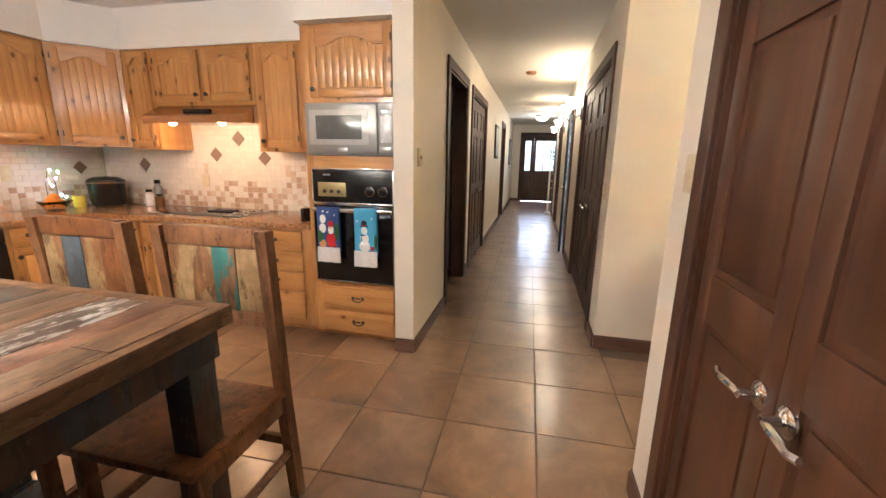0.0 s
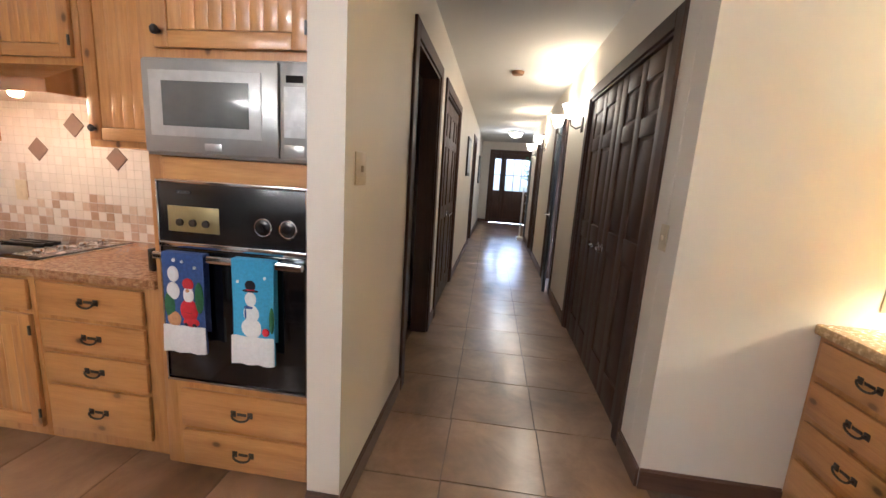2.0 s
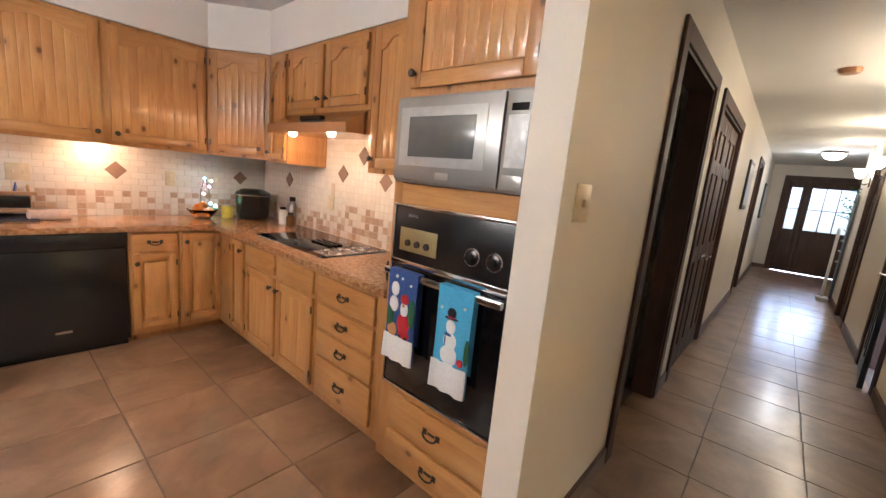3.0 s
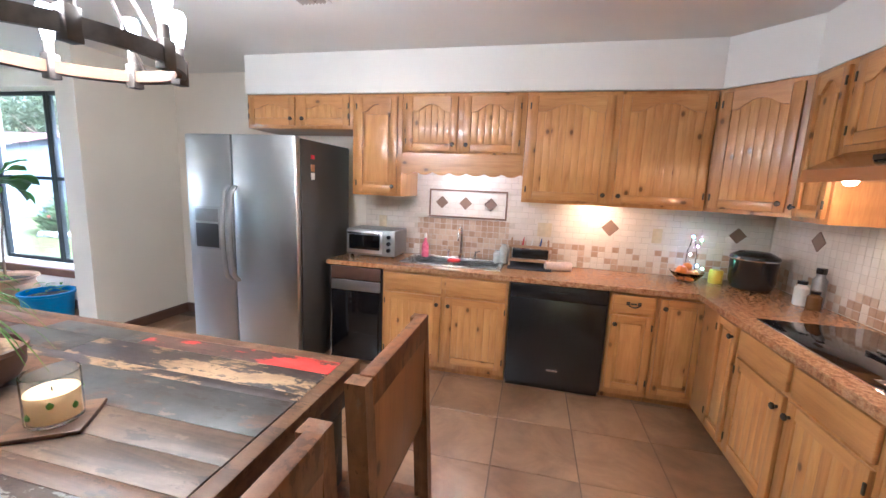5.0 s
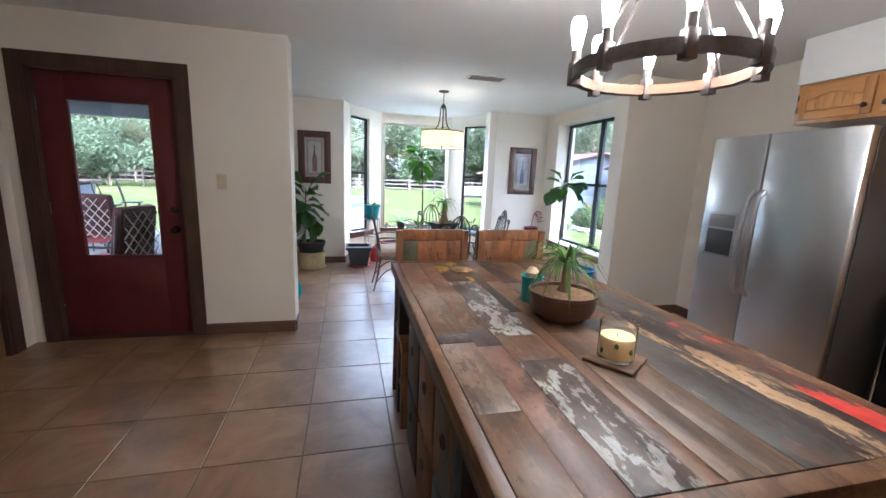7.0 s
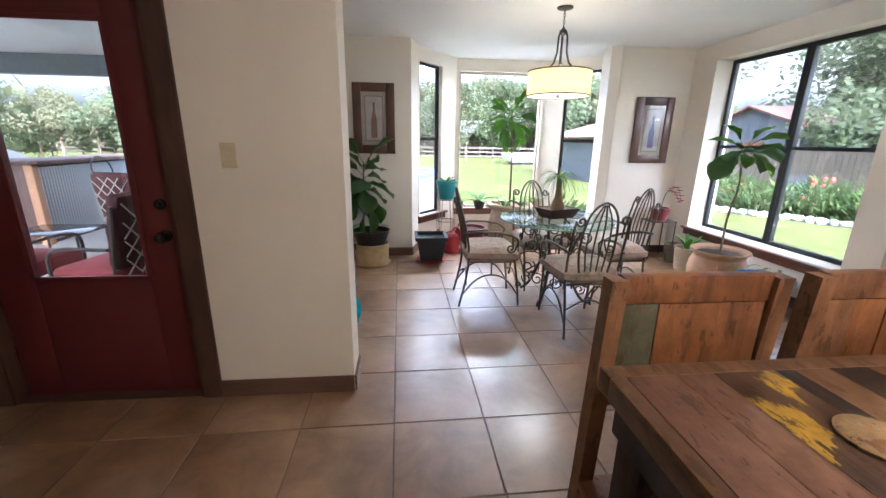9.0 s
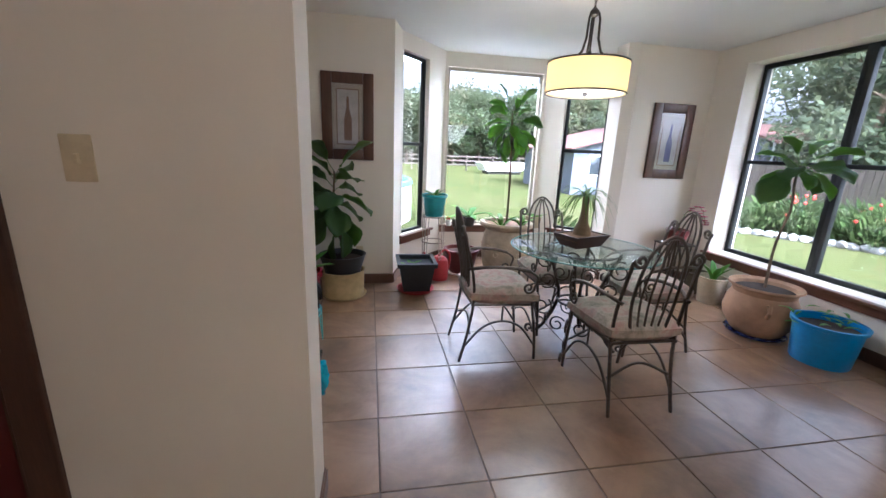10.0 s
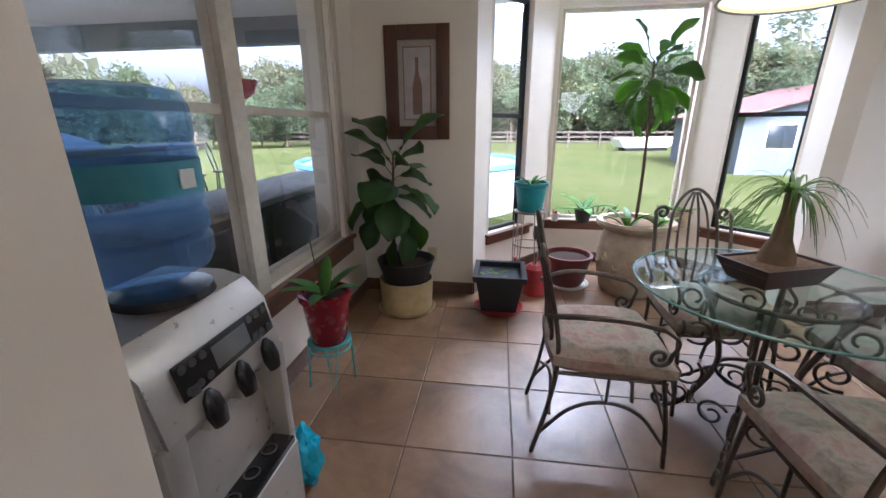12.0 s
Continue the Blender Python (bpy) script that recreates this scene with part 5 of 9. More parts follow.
rings = [[bm.verts.new((r * math.cos(2 * math.pi * i / n), r * math.sin(2 * math.pi * i / n), z)) for i in range(n)] for r, z in ((R_CH - 0.026, 0.007), (R_CH - 0.0125, 0.007), (R_CH - 0.0125, 0.043), (R_CH - 0.026, 0.043))]
for k in range(4):
    a, b = rings[k], rings[(k + 1) % 4]
    for i in range(n):
        bm.faces.new((a[i], a[(i + 1) % n], b[(i + 1) % n], b[i]))
part("wood_lining", bm, wood("pale oak lining", (0.19, 0.105, 0.05), (0.15, 0.075, 0.035), (0.10, 0.05, 0.022), "x", 0.6, False), ch, "pale wooden inner lining")
CLEAR = glass("clear lamp glass")
for i in range(8):
    a = 2 * math.pi * (i + 0.35) / 8
    x, y = (R_CH - 0.01) * math.cos(a), (R_CH - 0.01) * math.sin(a)
    bm = bmesh.new()
    bx(bm, (x - 0.018, y - 0.018, -0.012), (x + 0.018, y + 0.018, 0.066), 0.003)
    cyl(bm, (x, y, 0.066), (x, y, 0.105), 0.015, 0.015, 14)
    h_ = part("candle_holder", bm, IRON, ch)
    bm = bmesh.new()
    lathe(bm, [(0.013, 0.104), (0.017, 0.125), (0.024, 0.165), (0.026, 0.19), (0.019, 0.21), (0, 0.216)], (x, y, 0), 16)
    part("bulb", bm, BULB, h_, "glowing tubular filament bulb")
    b_ = lamp("chandelier_light", (-1.76 + x, 0.19 + y, 1.765 + 0.17), 6.9, (1.0, 0.78, 0.53), 0.045)
for i in range(4):
    a = 2 * math.pi * (i + 0.1) / 4
    bm = bmesh.new()
    tube(bm, [((R_CH - 0.01) * math.cos(a), (R_CH - 0.01) * math.sin(a), 0.05), (0.02 * math.cos(a), 0.02 * math.sin(a), 0.50)], 0.006, 8)
    part("rod", bm, IRON, ch)
bm = bmesh.new()
lathe(bm, [(0.03, 0.48), (0.03, 0.52), (0.009, 0.53), (0.009, 0.655), (0.06, 0.66), (0.065, 0.684)], seg=20)
part("canopy", bm, IRON, ch)

pe = thing("pendant_lamp", "drum pendant lamp with lit cream glass shade", "pendant lamp", (-1.87, -3.67, 1.765))
SHADE = Nodes("lit cream shade", 0.5, 0.0, (0.85, 0.72, 0.45))
SHADE.b.inputs["Emission Color"].default_value = (1.0, 0.74, 0.34, 1)
SHADE.b.inputs["Emission Strength"].default_value = 0.16
thin_ = SHADE.t.nodes.new("ShaderNodeBsdfTranslucent")
thin_.inputs["Color"].default_value = (0.95, 0.80, 0.50, 1)
lit_ = SHADE.t.nodes.new("ShaderNodeMixShader")
lit_.inputs[0].default_value = 0.6
SHADE.link(SHADE.b.outputs[0], lit_.inputs[1])
SHADE.link(thin_.outputs[0], lit_.inputs[2])
SHADE.link(lit_.outputs[0], SHADE.t.nodes["Material Output"].inputs["Surface"])
SHADE = SHADE.mat
n = 56
bm = bmesh.new()
rings = [[bm.verts.new((r * math.cos(2 * math.pi * i / n), r * math.sin(2 * math.pi * i / n), z)) for i in range(n)] for r, z in ((0.258, 0.0), (0.264, 0.0), (0.264, 0.195), (0.258, 0.195))]
for k in range(4):
    a, b = rings[k], rings[(k + 1) % 4]
    for i in range(n):
        bm.faces.new((a[i], a[(i + 1) % n], b[(i + 1) % n], b[i]))
sh = part("shade", bm, SHADE, pe, "glowing cream drum shade")
for z in (0.0, 0.195):
    bm = bmesh.new()
    tube(bm, [(0.265 * math.cos(2 * math.pi * i / n), 0.265 * math.sin(2 * math.pi * i / n), z) for i in range(n)], 0.006, 6, True)
    part("shade_rim", bm, IRON, sh)
bm = bmesh.new()
lathe(bm, [(0, 0.012), (0.256, 0.014), (0.256, 0.018), (0, 0.018)], seg=40)
part("diffuser", bm, glow("lit lamp diffuser", (1.0, 0.86, 0.58), 0.6), pe, "glowing frosted diffuser")
bm = bmesh.new()
lathe(bm, [(0, -0.02), (0.012, -0.012), (0.02, 0.0), (0.012, 0.012)], seg=16)
part("finial", bm, IRON, pe)
for i in range(3):
    a = 2 * math.pi * i / 3 + 0.3
    bm = bmesh.new()
    tube(bm, [(math.cos(a) * r, math.sin(a) * r, z) for r, z in ((0.13, 0.20), (0.07, 0.26), (0.045, 0.34), (0.04, 0.46), (0.028, 0.50))], 0.008, 8)
    part("arm", bm, IRON, pe)
bm = bmesh.new()
lathe(bm, [(0.006, 0.18), (0.006, 0.24), (0.02, 0.25), (0.006, 0.27), (0.006, 0.47), (0.03, 0.485), (0.03, 0.51), (0.010, 0.53), (0.006, 0.54)], seg=16)
part("stem", bm, IRON, pe)
bm = bmesh.new()
for k in range(5):
    zc = 0.555 + 0.024 * k
    tube(bm, [((0.009 * math.cos(t_) if k % 2 else 0), (0 if k % 2 else 0.009 * math.cos(t_)), zc + 0.016 * math.sin(t_)) for t_ in (2 * math.pi * i / 10 for i in range(10))], 0.0025, 5, True)
part("chain", bm, IRON, pe)
bm = bmesh.new()
lathe(bm, [(0.012, 0.66), (0.06, 0.672), (0.066, 0.684)], seg=24)
part("canopy", bm, IRON, pe)
lamp("pendant_light", (-1.87, -3.67, 1.71), 6, SOFT, 0.24)
lamp("pendant_bulb_light", (-1.87, -3.67, 1.86), 1.7, SOFT, 0.07)
lamp("hood_light_a", (-3.00, 2.80, 1.53), 1.3, AMBER, 0.03)
lamp("hood_light_b", (-2.54, 2.80, 1.53), 1.3, AMBER, 0.03)
# no bulb or shade is modelled for these two lamps
lamp("undercabinet_light", (-4.10, 1.95, 1.355), 2.0, AMBER, 0.05)
lamp("sink_light", (-4.02, 0.9, 1.66), 2.0, SOFT, 0.05)

# ---- patio-style dining set ----
def scroll(c, r0, turns, start, ax, up, n=18, shrink=0.25):
    """Points of a spiral in the plane of ax and up."""
    c, ax, up = Vector(c), Vector(ax), Vector(up)
    pts = []
    for i in range(n + 1):
        u = i / n
        r = r0 * (1 - (1 - shrink) * u)
        a = start + turns * 2 * math.pi * u
        pts.append(c + ax * (r * math.cos(a)) + up * (r * math.sin(a)))
    return pts


def cushion_cloth():
    n = Nodes("faded floral chair cushion", 0.95)
    v = n.space(spread=9.0)
    b = n.noise(v, 8, 6, 0.66, 0.25)
    c = n.ramp(b, [(0.28, (0.13, 0.135, 0.10)), (0.40, (0.30, 0.27, 0.215)), (0.50, (0.47, 0.39, 0.32)), (0.58, (0.42, 0.27, 0.235)), (0.70, (0.22, 0.25, 0.225))])
    n.base(c)
    return n.bump(n.noise(v, 260, 2), 0.3, 0.002).mat


CUSHION = cushion_cloth()
# bronze iron, colour raised to stand for light caught on the thin bars
CHAIRIRON = plain("lightened bronze wrought iron", (0.15, 0.125, 0.105), 0.38, 0.75, 0.3, 40, 0.15)
X, Y, Z = Vector((1, 0, 0)), Vector((0, 1, 0)), Vector((0, 0, 1))


def bar(parent, name, pts, r=0.008, seg=7):
    return part(name, tube(bmesh.new(), pts, r, seg), CHAIRIRON, parent)


def curve(pts, n=6):
    """Points smoothed into a flowing line."""
    p = [Vector(q) for q in pts]
    p = [p[0] * 2 - p[1]] + p + [p[-1] * 2 - p[-2]]
    out = []
    for i in range(1, len(p) - 2):
        for k in range(n):
            t_ = k / n
            out.append(0.5 * ((2 * p[i]) + (p[i + 1] - p[i - 1]) * t_ + (2 * p[i - 1] - 5 * p[i] + 4 * p[i + 1] - p[i + 2]) * t_ ** 2 + (3 * p[i] - p[i - 1] - 3 * p[i + 1] + p[i + 2]) * t_ ** 3))
    out.append(p[-2])
    return out


ic = thing("iron_armchair", "wrought iron scrollwork armchair with faded floral cushion", "chair", (-1.0, -3.465, 0), 90, "iron chairs round the glass table")
for s in (-1, 1):
    bar(ic, "back_leg", curve([(s * 0.19, 0.0, 0.0), (s * 0.185, 0.05, 0.22), (s * 0.19, 0.075, 0.42), (s * 0.195, 0.06, 0.60), (s * 0.19, 0.0, 0.86)]) + scroll((s * 0.155, -0.01, 0.875), 0.036, 1.2, 0 if s > 0 else math.pi, X, Z * (1 if s > 0 else 1)), 0.0095)
    bar(ic, "front_leg", curve([(s * 0.20, 0.52, 0.0), (s * 0.205, 0.50, 0.20), (s * 0.21, 0.46, 0.42)]) + scroll((s * 0.21, 0.475, 0.455), 0.035, 1.1, -math.pi / 2, Y, Z, 12), 0.0095)
    bar(ic, "side_brace", curve([(s * 0.19, 0.02, 0.10), (s * 0.195, 0.14, 0.24), (s * 0.20, 0.27, 0.285), (s * 0.20, 0.40, 0.24), (s * 0.20, 0.51, 0.10)]), 0.0075)
    bar(ic, "brace_pin", [(s * 0.20, 0.27, 0.28), (s * 0.20, 0.27, 0.40)], 0.006)
    arm = bar(ic, "armrest", curve([(s * 0.19, 0.03, 0.64), (s * 0.235, 0.15, 0.665), (s * 0.24, 0.30, 0.66), (s * 0.235, 0.42, 0.635)]), 0.011)
    bar(ic, "arm_support", curve([(s * 0.235, 0.42, 0.635), (s * 0.24, 0.475, 0.59), (s * 0.235, 0.455, 0.52)]) + scroll((s * 0.235, 0.42, 0.525), 0.04, 1.3, 0, Y, -Z), 0.0075)
    bar(ic, "seat_rail", [(s * 0.19, 0.06, 0.40), (s * 0.205, 0.47, 0.40)], 0.009)
for y, z in ((0.07, 0.40), (0.465, 0.40)):
    bar(ic, "seat_rail", [(-0.20, y, z), (0.20, y, z)], 0.009)
bar(ic, "stretcher", curve([(-0.19, 0.06, 0.20), (0, 0.08, 0.27), (0.19, 0.06, 0.20)]), 0.0075)
bar(ic, "stretcher", curve([(-0.205, 0.50, 0.20), (0, 0.50, 0.28), (0.205, 0.50, 0.20)]), 0.0075)
bar(ic, "back_hoop", curve([(-0.10, 0.06, 0.46), (-0.125, 0.045, 0.66), (-0.10, 0.0, 0.90), (0, -0.02, 1.0), (0.10, 0.0, 0.90), (0.125, 0.045, 0.66), (0.10, 0.06, 0.46)]), 0.0085)
for x in (-0.06, -0.02, 0.02, 0.06):
    bar(ic, "back_spindle", curve([(x * 0.9, 0.065, 0.44), (x * 1.3, 0.045, 0.66), (x * 1.1, 0.005, 0.86), (x * 0.25, -0.018, 0.985)]), 0.006)
bar(ic, "back_rail", [(-0.19, 0.07, 0.45), (0.19, 0.07, 0.45)], 0.0075)
bm = bmesh.new()
n = 14
grid = [[None] * (n + 1) for _ in range(n + 1)]
for lay, sg in ((0, 1), (1, -1)):
    vs = {}
    for i in range(n + 1):
        for j in range(n + 1):
            u, w_ = 2 * i / n - 1, 2 * j / n - 1
            edge = max(abs(u), abs(w_))
            k = 1 - 0.06 * (u * u * w_ * w_)
            puff = (1 - abs(u) ** 4) * (1 - abs(w_) ** 4)
            vs[i, j] = bm.verts.new((u * 0.235 * k * (1 + 0.06 * w_), 0.275 + w_ * 0.235 * k, 0.462 + sg * (0.020 + 0.048 * max(0, puff) ** 0.45) - 0.012 * max(0, w_) ** 3))
    for i in range(n):
        for j in range(n):
            q = (vs[i, j], vs[i + 1, j], vs[i + 1, j + 1], vs[i, j + 1])
            bm.faces.new(q if sg > 0 else q[::-1])
bmesh.ops.remove_doubles(bm, verts=bm.verts, dist=0.0005)
bed = [e for e in bm.edges if e.is_boundary]
bmesh.ops.bridge_loops(bm, edges=bed)
part("seat_cushion", bm, CUSHION, ic, "faded floral seat cushion")
copy_thing(ic, pose(-1.875, -2.635, 0, 0, 0, 180))
copy_thing(ic, pose(-2.68, -3.43, 0, 0, 0, -90))
copy_thing(ic, pose(-1.85, -4.12, 0, 0, 0, 3))



def sheet_glass(name, tint, rough=0.015):
    """Thin clear sheet: light passes straight, gloss by angle."""
    n = Nodes(name)
    clear = n.t.nodes.new("ShaderNodeBsdfTransparent")
    clear.inputs["Color"].default_value = (*tint, 1)
    gloss = n.t.nodes.new("ShaderNodeBsdfGlossy")
    gloss.inputs["Roughness"].default_value = rough
    face = n.t.nodes.new("ShaderNodeLayerWeight")
    face.inputs["Blend"].default_value = 0.5
    steep = n.t.nodes.new("ShaderNodeMath")
    steep.operation = "POWER"
    steep.inputs[1].default_value = 4.0
    n.link(face.outputs["Facing"], steep.inputs[0])
    angle = n.t.nodes.new("ShaderNodeMath")
    angle.operation = "MULTIPLY_ADD"
    angle.inputs[1].default_value, angle.inputs[2].default_value = 0.6, 0.035
    n.link(steep.outputs[0], angle.inputs[0])
    both = n.t.nodes.new("ShaderNodeMixShader")
    n.link(angle.outputs[0], both.inputs[0])
    n.link(clear.outputs[0], both.inputs[1])
    n.link(gloss.outputs[0], both.inputs[2])
    n.link(both.outputs[0], n.t.nodes["Material Output"].inputs["Surface"])
    return n.mat


TEMPER = sheet_glass("greenish tempered table glass", (0.86, 0.95, 0.92))
gt = thing("glass_table", "round glass dining table on scrolled iron base", "table", (-1.89, -3.46, 0))
bm = bmesh.new()
lathe(bm, [(0.485, 0.722), (0.497, 0.726), (0.497, 0.731), (0.485, 0.735)], seg=64)
g = part("glass_top", bm, TEMPER, gt)
g.visible_shadow = False
rim_ = tube(bmesh.new(), [(0.498 * math.cos(a), 0.498 * math.sin(a), 0.7285) for a in (2 * math.pi * i / 72 for i in range(72))], 0.0052, 8, True)
part("glass_edge", rim_, plain("green polished glass edge", (0.20, 0.38, 0.34), 0.12, 0.0, 0.1, 30, 0.0), gt, "green bevelled glass edge").visible_shadow = False
bm = bmesh.new()
tube(bm, [(0.25 * math.cos(a), 0.25 * math.sin(a), 0.712) for a in (2 * math.pi * i / 40 for i in range(40))], 0.009, 8, True)
part("top_ring", bm, IRON, gt)
bm = bmesh.new()
tube(bm, [(0.13 * math.cos(a), 0.13 * math.sin(a), 0.33) for a in (2 * math.pi * i / 30 for i in range(30))], 0.008, 8, True)
part("middle_ring", bm, IRON, gt)
for k in range(4):
    a = math.pi / 4 + k * math.pi / 2 + 0.1
    o = Vector((math.cos(a), math.sin(a), 0))
    pts = curve([o * 0.30 + Z * 0.012, o * 0.22 + Z * 0.10, o * 0.13 + Z * 0.33, o * 0.17 + Z * 0.52, o * 0.25 + Z * 0.71])
    leg = bar(gt, "leg", pts, 0.012)
    bar(gt, "foot_scroll", scroll(o * 0.325 + Z * 0.042, 0.034, 1.1, -math.pi / 2, o, Z, 12), 0.009)
    for c0, r, tn, st in ((o * 0.26 + Z * 0.60, 0.075, 1.5, 1.2), (o * 0.22 + Z * 0.45, 0.065, -1.4, -1.0), (o * 0.24 + Z * 0.24, 0.075, 1.4, 2.2), (o * 0.25 + Z * 0.12, 0.05, -1.3, 0.4)):
        bar(gt, "scroll", scroll(c0, r, tn, st, o, Z, 20), 0.0065)
    sd_ = Vector((-o.y, o.x, 0))
    for s in (-1, 1):
        bar(gt, "scroll", scroll(o * 0.20 + sd_ * (0.09 * s) + Z * 0.58, 0.06, 1.3 * s, 0.6, sd_, Z, 18), 0.006)
        bar(gt, "scroll", scroll(o * 0.18 + sd_ * (0.08 * s) + Z * 0.20, 0.06, -1.3 * s, 0.6, sd_, Z, 18), 0.006)

# ---- plants ----
def leaf_mat(name, dark, light, rough=0.35):
    n = Nodes(name, rough)
    f = n.noise(n.space(spread=7.0), 12, 3)
    r = n.random()
    c = n.ramp(f, [(0.3, dark), (0.7, light)])
    n.base(n.mix(n.ramp(r, [(0.0, 0.0), (1.0, 0.35)]), c, tuple(min(1, x * 1.5) for x in light)))
    thin = n.t.nodes.new("ShaderNodeBsdfTranslucent")
    both = n.t.nodes.new("ShaderNodeMixShader")
    both.inputs[0].default_value = 0.5
    n.link(n.mix(0.5, c, (0.30, 0.45, 0.06)), thin.inputs["Color"])
    n.link(n.b.outputs[0], both.inputs[1])
    n.link(thin.outputs[0], both.inputs[2])
    n.link(both.outputs[0], n.t.nodes["Material Output"].inputs["Surface"])
    return n.mat


FIG = leaf_mat("dark glossy fig leaf", (0.028, 0.075, 0.024), (0.065, 0.14, 0.04))
FIGL = leaf_mat("bright fig leaf", (0.06, 0.16, 0.02), (0.13, 0.30, 0.04))
ORCH = leaf_mat("fresh strap leaf", (0.04, 0.15, 0.02), (0.11, 0.28, 0.05))
PALM = leaf_mat("thin palm leaf", (0.03, 0.08, 0.02), (0.09, 0.17, 0.05))
BARK = plain("grey brown bark", (0.16, 0.11, 0.07), 0.9, 0, 0.3, 30, 0.5)
SOIL = plain("dark potting soil", (0.05, 0.032, 0.022), 1.0, 0, 0.5, 80, 0.8)
BARKCHIP = plain("tan bark chips", (0.26, 0.16, 0.09), 0.95, 0, 0.5, 70, 0.8)


def leaf_mesh(name, length, width, material, droop=0.25, wave=0.02, waist=0.0, n=8, blunt=0.8):
    """A broad leaf with a folded midrib and wavy edges, growing along +x."""
    bm = bmesh.new()
    rows = []
    for i in range(n + 1):
        u = i / n
        prof = math.sin(math.pi * min(1, u ** blunt)) ** 0.62 * (0.55 + 0.6 * u - waist * math.exp(-((u - 0.35) / 0.12) ** 2))
        w = max(0.004, width * 0.5 * prof)
        z = -droop * length * u * u
        row = []
        for s in (-1, -0.5, 0, 0.5, 1):
            row.append(bm.verts.new((length * u, s * w, z + abs(s) * w * 0.35 + (wave * math.sin(u * 13 + s * 2) if abs(s) == 1 else 0))))
        rows.append(row)
    for a, b in zip(rows, rows[1:]):
        for j in range(4):
            bm.faces.new((a[j], a[j + 1], b[j + 1], b[j]))
    ex = bmesh.ops.extrude_face_region(bm, geom=bm.faces[:])
    bmesh.ops.translate(bm, verts=[v for v in ex["geom"] if isinstance(v, bmesh.types.BMVert)], vec=(0, 0, -0.0015))
    bmesh.ops.recalc_face_normals(bm, faces=bm.faces)
    me = bpy.data.meshes.new(name)
    bm.to_mesh(me)
    bm.free()
    me.polygons.foreach_set("use_smooth", [True] * len(me.polygons))
    me.materials.append(material)
    return me


LEAF_A = leaf_mesh("fig leaf", 0.28, 0.225, FIG, 0.30, 0.010, 0.16, 10, 1.25)
LEAF_B = leaf_mesh("fig leaf bright", 0.25, 0.15, FIGL, 0.30, 0.008, 0.08, 10, 1.1)
LEAF_S = leaf_mesh("strap leaf", 0.22, 0.075, ORCH, 0.45, 0.0)


def add_leaf(parent, me, at, yaw, pitch, size=1.0, roll=0.0):
    o = new("leaf", me)
    o.parent = parent
    o.matrix_basis = Matrix.Translation(at) @ Matrix.Rotation(radians(yaw), 4, "Z") @ Matrix.Rotation(radians(-pitch), 4, "Y") @ Matrix.Rotation(radians(roll), 4, "X") @ Matrix.Diagonal((size, size, size, 1))


def fig_tree(name, label, at, stem, leaves, r=0.011, bright=0.2, stalk=0.06, seed=1):
    """A slim bare stem and big leaves near its top, each on a stalk: leaves as (share of the stem, yaw, pitch, size)."""
    t_ = thing(name, label, "plant", at)
    rnd = random.Random(seed)
    pts = curve(stem, 5)
    part("trunk", tube(bmesh.new(), pts, r, 8, taper=r * 0.55), BARK, t_)
    for k, (u, yaw, pitch, size) in enumerate(leaves):
        p = Vector(pts[min(len(pts) - 1, int(u * (len(pts) - 1)))])
        L = stalk * rnd.uniform(0.6, 1.4)
        o = Vector((math.cos(radians(yaw)), math.sin(radians(yaw)), 0))
        q = p + o * L + Z * (L * (0.55 + 0.9 * max(0.0, pitch / 60)))
        part("leaf_stalk", tube(bmesh.new(), [p, p + o * L * 0.5 + Z * (L * 0.45), q], 0.0035, 5), PALM, t_)
        add_leaf(t_, LEAF_B if rnd.random() < bright else LEAF_A, q, yaw, pitch, size, rnd.uniform(-38, 38))
    return t_


def around(n, u0, u1, pitch0, pitch1, s0, s1, seed):
    rnd = random.Random(seed)
    return [(u0 + (u1 - u0) * i / (n - 1), i * 137.5 + rnd.uniform(-25, 25), pitch0 + (pitch1 - pitch0) * i / (n - 1) + rnd.uniform(-14, 14), rnd.uniform(s0, s1)) for i in range(n)]


def pot(name, label, at, profile, material, soil_z, soil_r, saucer=None, soil=None, seg=36):
    p = thing(name, label, "plant pot", at)
    part("pot", lathe(bmesh.new(), profile, seg=seg), material, p)
    part("soil", lathe(bmesh.new(), [(0, soil_z - 0.03), (soil_r, soil_z - 0.02), (soil_r, soil_z), (soil_r * 0.5, soil_z + 0.008), (0, soil_z + 0.01)], seg=28), soil or SOIL, p)
    if saucer:
        part("saucer", lathe(bmesh.new(), [(0, 0.002), (saucer[0] * 0.9, 0.002), (saucer[0], 0.022), (saucer[0] * 0.96, 0.022), (saucer[0] * 0.86, 0.008), (0, 0.008)], seg=36), saucer[1], p)
    return p


CREAMPOT = plain("cream glazed clay with brown wear", (0.55, 0.43, 0.22), 0.5, 0, 0.35, 7, 0.25)
BLACKPL = plain("black nursery plastic", (0.018, 0.018, 0.018), 0.5)
pot("planter", "yellow cream clay planter holding a black nursery pot", (-0.16, -4.56, 0), [(0.17, 0.0), (0.185, 0.02), (0.19, 0.10), (0.196, 0.235), (0.20, 0.25), (0.188, 0.25), (0.18, 0.05), (0, 0.05)], CREAMPOT, 0.2, 0.17, (0.215, CREAMPOT))
pot("nursery_pot", "black plastic nursery pot", (-0.16, -4.56, 0.16), [(0.15, 0.0), (0.165, 0.10), (0.20, 0.205), (0.21, 0.235), (0.195, 0.235), (0.17, 0.14), (0, 0.14)], BLACKPL, 0.19, 0.178)
